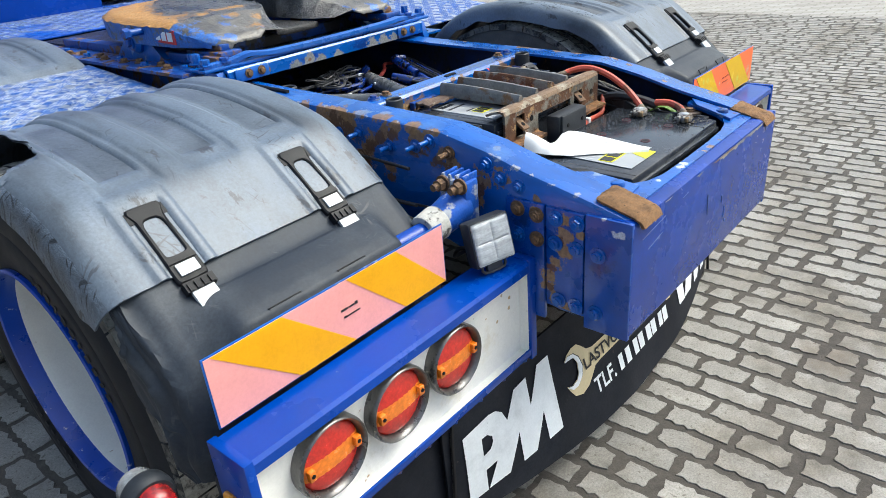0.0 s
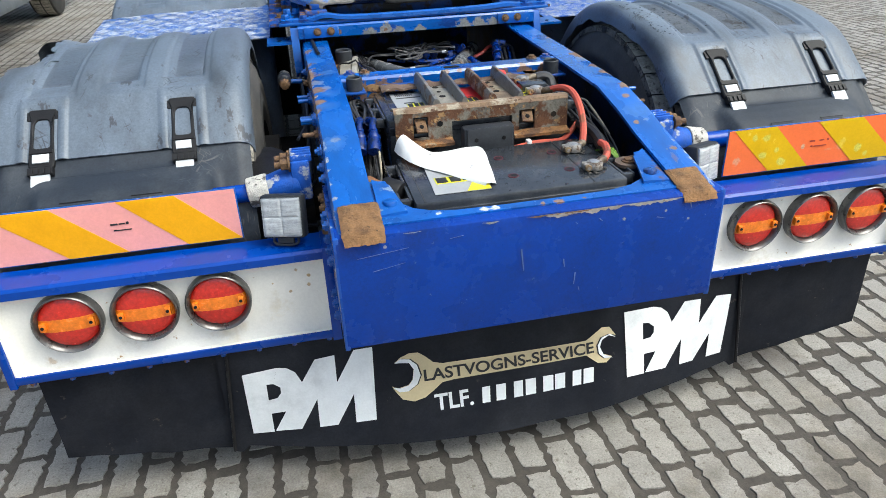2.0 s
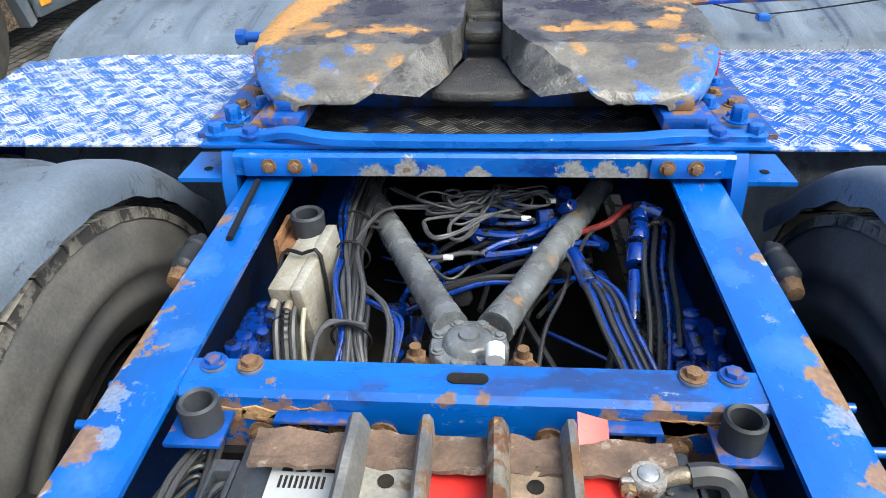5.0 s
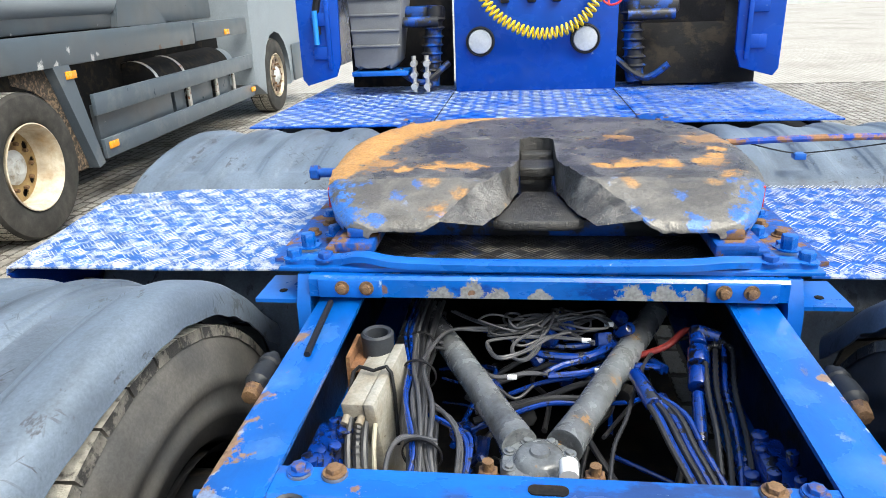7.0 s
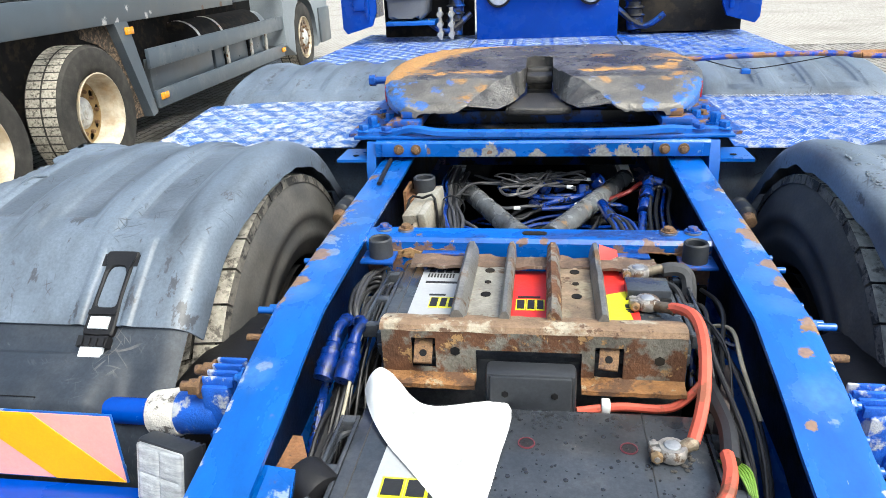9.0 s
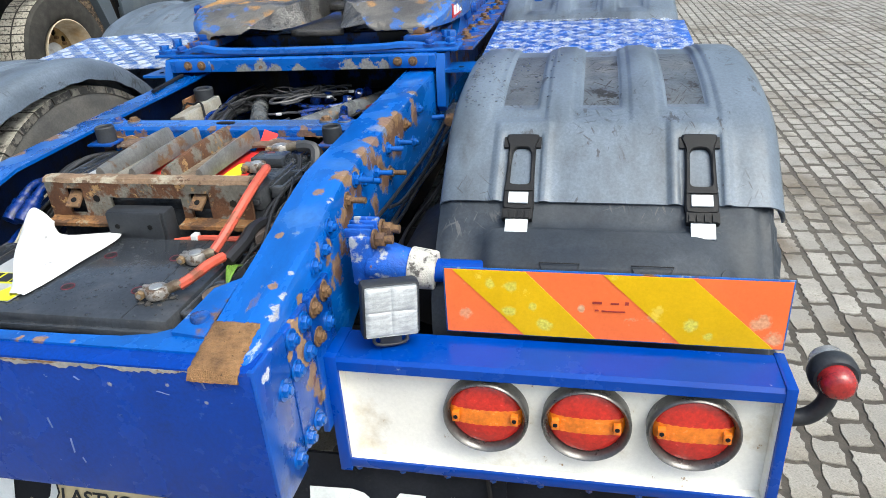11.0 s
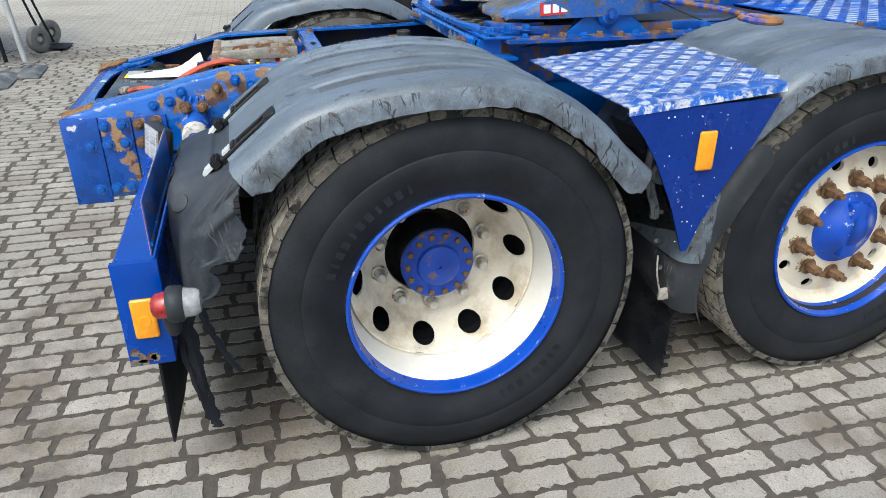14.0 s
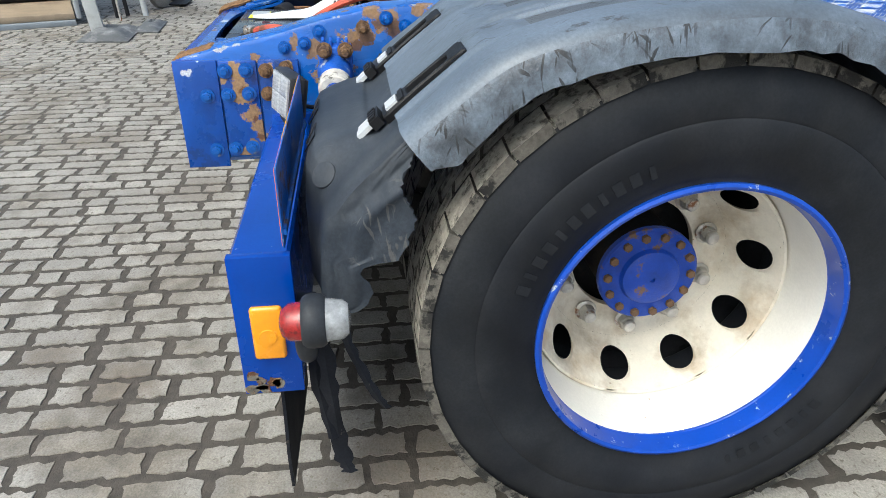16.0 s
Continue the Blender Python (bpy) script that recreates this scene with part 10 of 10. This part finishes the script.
# local frame: x towards the blue truck, y along the truck from the rear wheel
brown_disc = mat("rust_brown_disc", (0.36, 0.24, 0.1), 0.6, var=0.35, scale=14, bump=0.2, second=(0.12, 0.07, 0.03), amount=0.4, sscale=7, soft=0.2)


dusty_rim = mat("dusty_rim_paint", (0.55, 0.5, 0.4), 0.5, var=0.15, scale=8, bump=0.05, second=(0.3, 0.2, 0.1), amount=0.4, sscale=5, soft=0.3)
dusty_tyre = mat("dusty_tyre_rubber", (0.035, 0.034, 0.032), 0.8, var=0.3, scale=8, bump=0.1, second=(0.06, 0.056, 0.05), amount=0.4, sscale=4, soft=0.3, spec=0.25)


pale_hub = mat("pale_hub_paint", (0.5, 0.51, 0.5), 0.45, var=0.2, scale=14, bump=0.15, second=(0.25, 0.2, 0.14), amount=0.25, sscale=12, soft=0.2)
rust_rim = mat("dark_rusty_rim", (0.16, 0.11, 0.075), 0.7, var=0.35, scale=14, bump=0.2, second=(0.3, 0.26, 0.2), amount=0.35, sscale=9, soft=0.2)


def nwheel(y, steer):
    R = 0.515
    bm = B()
    lathe(bm, [(0.29, -0.3), (0.4, -0.31), (0.49, -0.3), (R, -0.27), (R, -0.04), (R - 0.02, -0.012), (R - 0.08, 0.0), (0.36, 0.0), (0.32, -0.01), (0.3, -0.03)], (0, y, R), (1, 0, 0), 64, closed=True)
    for v in bm.verts:
        v.co.z = max(v.co.z, 0.004)
    w = nadd("wheel", bm, dusty_tyre, "black tyre on a pale rim")
    bm = B()
    n = 48
    for i in range(n):
        a0, a1 = 6.2832 * i / n, 6.2832 * (i + 0.86) / n
        for x0, x1 in ((-0.27, -0.16), (-0.145, -0.035)):
            vs = [bm.verts.new((x, y + r * math.cos(a), max(0.002, R + r * math.sin(a)))) for r in (R + 0.004,) for x, a in ((x0, a0), (x0, a1), (x1, a1), (x1, a0))]
            bm.faces.new(vs)
    nadd("tread", bm, tread_rubber, smooth=0, parent=w)
    d = 0.0 if steer else -0.16
    bm = B()
    lathe(bm, [(0.292, -0.04), (0.305, -0.01), (0.31, 0.0), (0.302, 0.004), (0.29, -0.02), (0.275, -0.05), (0.265, d - 0.01), (0.255, d - 0.025)], (0, y, R), (1, 0, 0), 48)
    nadd("rim", bm, dusty_rim, "pale dusty rim", parent=w)
    bm = B()
    sector_disc(bm, 1, y, R, 0.1, 0.256, d - 0.015, d - 0.022, 10, 0.21, 0.034, 0.03, 0.012)
    nadd("rim_disc", bm, brown_disc if not steer else rust_rim, "rust-brown rim disc", parent=w)
    bm = B()
    lathe(bm, [(0.0, d + 0.03), (0.05, d + 0.03), (0.055, d + 0.02), (0.085, d + 0.018), (0.1, d + 0.01), (0.125, d - 0.01)], (0, y, R), (1, 0, 0), 28)
    nadd("hub", bm, pale_hub, "pale grey hub", parent=w)
    bm = B()
    cyl(bm, (-0.28, y, R), (d - 0.05, y, R), 0.25, seg=32)
    nadd("brake_drum", bm, void_black, parent=w)
    for i in range(10):
        a = 6.2832 * i / 10
        bolt(w, (d - 0.01, y + 0.165 * math.cos(a), R + 0.165 * math.sin(a)), (1, 0, 0), 0.015, 0.03, nut_rust, washer=False, name="wheel_nut")


nwheel(0.0, False)
nwheel(-1.38, False)
nwheel(5.65, True)
bm = B()
box(bm, -0.06, 0.0, -2.3, 2.55, 1.15, 1.38, 0.006)
nadd("side_rail", bm, grey_body, "dark grey side rail with chipped spots")
bm = B()
box(bm, -0.05, 0.0, 2.58, 3.9, 1.17, 1.36, 0.006)
nadd("side_rail", bm, grey_body)
bm = B()
cyl(bm, (-0.3, -2.3, 1.62), (-0.3, 1.65, 1.62), 0.16, seg=28)
nadd("cylinder", bm, grey_light, "grey round beam above the side rail")
bm = B()
prism(bm, [(1.5, 1.38), (2.3, 1.38), (2.05, 1.62), (1.9, 1.8), (1.6, 1.8)], "x", -0.2, -0.14)
nadd("gusset", bm, grey_body)
def on_side(y, z, r, k):
    """A spot on the grey truck's flank, y metres ahead of its rear wheel."""
    turn = neigh.rotation_euler.z
    return (NX - math.sin(turn) * along(y), 4.51 + math.cos(turn) * along(y), z, r, k)


add_stain(grey_body, [on_side(*q) for q in ((0.29, 1.17, 0.05, 0.9), (0.48, 1.16, 0.04, 0.9), (0.65, 1.26, 0.035, 0.8), (0.9, 1.17, 0.04, 0.9), (0.97, 1.2, 0.03, 0.8), (2.57, 0.43, 0.03, 0.7), (2.17, 0.48, 0.03, 0.6))], (0.62, 0.65, 0.66), 0.5, 30.0, 3.0, 0.4)
add_stain(grey_body, [on_side(*q) for q in ((2.27, 1.17, 0.05, 0.7), (1.87, 1.16, 0.04, 0.6))], (0.2, 0.1, 0.05), 0.8, 20.0, 3.0, 0.4)
grey_plank = mat("blue_grey_plank_paint", (0.078, 0.1, 0.126), 0.34, var=0.1, scale=6, bump=0.03, second=(0.16, 0.17, 0.18), amount=0.2, sscale=4, soft=0.3, third=(0.35, 0.36, 0.37), tamount=0.04, tscale=20, coat=0.15)
for z0, z1, y0, y1 in ((0.73, 0.9, 0.82, 3.95), (0.37, 0.53, 0.84, 3.9)):
    bm = B()
    box(bm, -0.035, 0.0, y0, y1, z0, z1, 0.005)
    nadd("guard_plank", bm, grey_plank, "blue-grey side guard plank")
for y0, y1 in ((0.9, 2.04), (2.1, 2.3), (2.42, 2.9), (3.04, 3.38)):
    bm = B()
    box(bm, -0.12, -0.07, y0, y1, 0.45, 0.8, 0.006)
    nadd("guard_panel", bm, grey_body, "dark grey panel behind the planks")
for y in (2.32, 2.95, 3.4):
    bm = B()
    box(bm, -0.06, -0.036, y, y + 0.05, 0.4, 0.88, 0.003)
    nadd("guard_post", bm, steel)
bm = B()
prism(bm, [(0.42, 1.16), (0.62, 1.16), (0.8, 0.35), (0.72, 0.33)], "x", -0.1, 0.0)
nadd("guard_bracket", bm, grey_plank)
bm = B()
rows = []
for k in range(13):
    a = k / 12
    y0, y1 = math.sqrt(max(0.003, 0.31 - (1.14 - 0.8 * a - 0.515) ** 2)), 0.47 + 0.26 * a
    rows.append([(-0.09 + 0.012 * noise.noise((k * 2.0, u * 9.0, 1)), y0 + (y1 - y0) * u, 1.14 - 0.8 * a) for u in [i / 9 for i in range(10)]])
sheet(bm, rows, 0.012)
nadd("mud_panel", bm, muddy, "mud-spattered inner panel")
for y, z in ((0.55, 1.08), (0.88, 0.47), (3.8, 0.46), (3.25, 1.22)):
    bm = B()
    box(bm, 0.0, 0.014, y, y + 0.12, z - 0.03, z + 0.03, 0.006)
    nadd("side_marker", bm, amber_side, "amber side marker")
bm = B()
cyl(bm, (-0.35, 1.9, 0.78), (-0.35, 3.5, 0.78), 0.26, seg=28, bevel=0.03)
tk = nadd("fuel_tank", bm, void_black, "dark round fuel tank")
for y in (2.2, 2.8):
    bm = B()
    lathe(bm, [(0.263, -0.025), (0.266, 0.025)], (-0.35, y, 0.78), (0, 1, 0), 28)
    nadd("tank_band", bm, steel, parent=tk)
bm = B()
cyl(bm, (-0.35, 3.52, 0.8), (-0.35, 3.75, 0.8), 0.2, seg=24, bevel=0.02)
nadd("air_tank", bm, grey_light)
# near-black block in place of the shaded void behind the guards
bm = B()
box(bm, -2.3, -0.45, -2.3, 4.0, 0.35, 1.3)
nadd("chassis_block", bm, void_black)
bm = B()
prism(bm, [(-2.36, 1.3), (-2.3, 1.3), (-2.3, 0.62), (-2.05, 0.36), (-2.12, 0.36), (-2.36, 0.6)], "x", -0.62, 0.0)
nadd("rear_mudguard", bm, grey_light, "grey sloping rear mudguard")
bm = B()
box(bm, -2.3, -0.2, -2.3, 3.4, 1.38, 2.6, 0.02)
nadd("load_body", bm, grey_body)
# cab with a wheel arch
bm = B()
arch = [(5.65 + 0.62 * math.cos(a), 0.53 + 0.62 * math.sin(a)) for a in [radians(200 - 22 * i) for i in range(11)]]
prism(bm, [(4.66, 0.5)] + arch + [(6.98, 0.45), (7.03, 1.4), (6.93, 3.0), (4.7, 3.0)], "x", -2.4, 0.02, 0.02)
nadd("cab", bm, grey_light, "grey truck cab with round wheel arch")
bm = B()
box(bm, 0.02, 0.06, 5.5, 6.1, 0.35, 0.9, 0.02)
nadd("bumper_corner", bm, grey_body)

# ---- a second truck further off, of which one wheel and the tail show ----
far = thing("parked_semitrailer", "grey parked truck tail with a pale dusty rim", "truck", at=(-6.6, 1.77, 0))


def far_tail():
    R = 0.56
    bm = B()
    lathe(bm, [(0.32, -0.3), (0.45, -0.31), (0.53, -0.3), (R, -0.26), (R, -0.05), (R - 0.02, -0.015), (R - 0.08, 0.0), (0.4, 0.0), (0.36, -0.01), (0.33, -0.03)], (0, 0, R), (1, 0, 0), 56, closed=True)
    for v in bm.verts:
        v.co.z = max(v.co.z, 0.004)
    w = part("wheel", bm, dusty_tyre, far, "dusty black tyre on a pale rim")
    bm = B()
    lathe(bm, [(0.33, -0.03), (0.345, 0.0), (0.335, 0.005), (0.31, -0.03), (0.29, -0.05), (0.28, -0.03), (0.2, -0.005), (0.15, 0.0)], (0, 0, R), (1, 0, 0), 48)
    part("rim", bm, dusty_rim, w, "pale dusty rim")
    bm = B()
    lathe(bm, [(0.16, -0.01), (0.15, 0.03), (0.12, 0.06), (0.0, 0.065)], (0, 0, R), (1, 0, 0), 32)
    part("hub", bm, brown_disc, w, "brown hub")
    for i in range(10):
        a = 6.2832 * i / 10
        bolt(w, (-0.004, 0.2 * math.cos(a), R + 0.2 * math.sin(a)), (1, 0, 0), 0.018, 0.03, pale_hub, washer=False, name="wheel_nut")
    bm = B()
    box(bm, -2.3, 0.02, -0.75, 2.4, 1.2, 1.55, 0.01)
    part("frame", bm, grey_light, far)
    bm = B()
    box(bm, -0.05, 0.0, 0.68, 1.0, 0.4, 1.2, 0.006)
    part("mud_flap", bm, grey_light, far)
    bm = B()
    box(bm, 0.0, 0.02, 1.05, 1.2, 0.85, 1.0, 0.006)
    part("side_marker", bm, amber_side, far, "amber side marker")
    bm = B()
    box(bm, -0.25, -0.1, 1.3, 1.8, 0.45, 1.2, 0.02)
    part("locker", bm, brown_disc, far, "brown locker under the frame")
    bm = B()
    cyl(bm, (-2.2, 0.0, R), (-0.3, 0.0, R), 0.09, seg=16)
    part("axle", bm, void_black, far)


far_tail()

# ---- display stand and hand truck on the paving behind ----
stand = thing("panel_stand", "leaning pale grey panel and black poles on low grey plastic feet", "stand", at=(-4.74, -1.79, 0))
foot_grey = mat("scuffed_grey_plastic", (0.095, 0.1, 0.105), 0.6, var=0.25, scale=12, bump=0.25, second=(0.24, 0.24, 0.24), amount=0.3, sscale=7, soft=0.2)
add_stain(board_yellow, [(0.745, 0.32, 0.845, 0.012, 0.7), (0.78, 0.32, 0.84, 0.014, 0.7), (0.775, 0.32, 0.79, 0.016, 0.8), (0.84, 0.32, 0.765, 0.016, 0.8), (1.09, 0.32, 0.78, 0.016, 0.8), (0.82, 0.32, 0.8, 0.01, 0.7), (1.12, 0.32, 0.76, 0.01, 0.7)], (0.85, 0.6, 0.1), 0.5, 40.0, 2.4, 0.4)
add_stain(board_coral, [(0.9, 0.32, 0.76, 0.012, 0.8), (0.905, 0.32, 0.8, 0.009, 0.8), (1.06, 0.32, 0.85, 0.016, 0.7), (1.2, 0.32, 0.79, 0.02, 0.6), (1.22, 0.32, 0.76, 0.02, 0.6), (0.7, 0.32, 0.78, 0.014, 0.5)], (0.86, 0.42, 0.26), 0.5, 40.0, 2.4, 0.4)
board_grey = mat("pale_grey_board", (0.4, 0.42, 0.43), 0.5, var=0.12, scale=6, bump=0.05, second=(0.25, 0.25, 0.25), amount=0.25, sscale=5, soft=0.25)


def low_foot(x0, x1, y0, y1, h):
    """A flat moulded foot: wide rim, sloping sides and a recessed socket."""
    bm = B()
    n = 14
    grid = []
    for i in range(n + 1):
        row = []
        for k in range(n + 1):
            u, v = i / n, k / n
            e = min(u, 1 - u, v, 1 - v)
            z = 0.02 + (h - 0.02) * max(0.0, min(1.0, (e - 0.03) / 0.2)) + 0.003 * noise.noise((u * 5, v * 5, x0))
            if abs(u - 0.35) < 0.1 and abs(v - 0.5) < 0.13:
                z -= 0.03
            row.append((x0 + (x1 - x0) * u + 0.03 * (v - 0.5), y0 + (y1 - y0) * v + 0.05 * (u - 0.5), z))
        grid.append(row)
    sheet(bm, grid, 0.012)
    low = min(v.co.z for v in bm.verts)
    for v in bm.verts:
        v.co.z -= low
    part("foot", bm, foot_grey, stand, "low grey plastic foot", smooth=40)


low_foot(-0.3, 0.42, -0.24, 0.2, 0.075)
low_foot(-0.62, 0.0, 0.14, 0.36, 0.06)
bm = B()
box(bm, 0.0, 0.03, -0.2, -0.08, 0.05, 2.0, 0.004, m=Euler((radians(7), radians(-3), 0)).to_matrix().to_4x4())
part("board", bm, board_grey, stand, "narrow pale grey board")
for x, y, r, m, ty in ((-0.46, -0.1, 0.016, black, 0.17), (-0.58, -0.03, 0.02, black, 0.2), (-0.3, -0.02, 0.012, steel, 0.14), (-0.56, 0.15, 0.028, board_grey, 0.22)):
    bm = B()
    cyl(bm, (x, y, 0.07), (x - 0.25, y - ty, 1.9), r, seg=12)
    part("pole", bm, m, stand)
van = thing("parked_trailer", "pale grey trailer flank with a beige loading sill", "trailer", at=(-5.81, -3.2, 0))
van.rotation_euler.z = radians(20.7)
bm = B()
box(bm, -1.4, 0.8, -1.2, 0.64, 0.05, 0.11, 0.01)
part("sill", bm, mat("beige_board", (0.3, 0.235, 0.165), 0.7, var=0.2, scale=6), van, "beige loading sill")
bm = B()
box(bm, -1.4, 0.87, -1.2, 0.64, 0.0, 0.049, 0.006)
part("underframe", bm, grey_light, van)
# solid near-black box in place of the shade inside the trailer
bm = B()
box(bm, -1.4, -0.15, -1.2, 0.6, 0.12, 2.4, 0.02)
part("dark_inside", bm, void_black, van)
bm = B()
box(bm, -1.4, 0.8, 0.65, 0.7, 0.05, 2.2, 0.02)
part("side_board", bm, mat("pale_blue_grey", (0.36, 0.39, 0.42), 0.4, var=0.08, scale=4), van)
dolly = thing("hand_truck", "hand truck with two grey pneumatic wheels", "hand truck", at=(-6.55, -1.72, 0))
for x in (-0.2, 0.2):
    bm = B()
    lathe(bm, [(0.06, -0.04), (0.1, -0.05), (0.14, -0.035), (0.15, 0.0), (0.14, 0.035), (0.1, 0.05), (0.06, 0.04)], (x * 1.4, 0, 0.15), (0.5, 0.85, 0), 32, closed=True)
    w = part("wheel", bm, mat("grey_rubber", (0.2, 0.195, 0.185), 0.85, var=0.15) if x < 0 else bpy.data.materials["grey_rubber"], dolly, "grey pneumatic wheel")
    bm = B()
    lathe(bm, [(0.0, 0.03), (0.03, 0.03), (0.06, 0.0), (0.0, -0.03)], (x * 1.4, 0, 0.15), (0.5, 0.85, 0), 20)
    part("hub", bm, steel, w)
bm = B()
for x in (-0.16, 0.16):
    tube(bm, [(x, 0.05, 0.05), (x, -0.1, 0.6), (x, -0.25, 1.3)], 0.014, 8)
tube(bm, [(-0.16, -0.1, 0.6), (0.16, -0.1, 0.6)], 0.012, 8, 2)
box(bm, -0.2, 0.2, 0.05, 0.25, 0.02, 0.03)
part("tube_frame", bm, black, dolly, "black tube frame")

# far edge of the yard
bm = B()
box(bm, -60, 60, 52, 52.3, 0, 1.2, 0.0)
yard = tagged(part("backdrop", bm, mat("pale_fence", (0.5, 0.52, 0.52), 0.8, var=0.2, scale=1.0), smooth=0), label="pale fence along the far edge of the yard", kind="structure")

# ---- the paving blocks beside the rear wheel, each one by itself ----
for me, m in singles:
    ob = new("paving_block", me)
    ob.parent = ground
    ob.matrix_basis = m
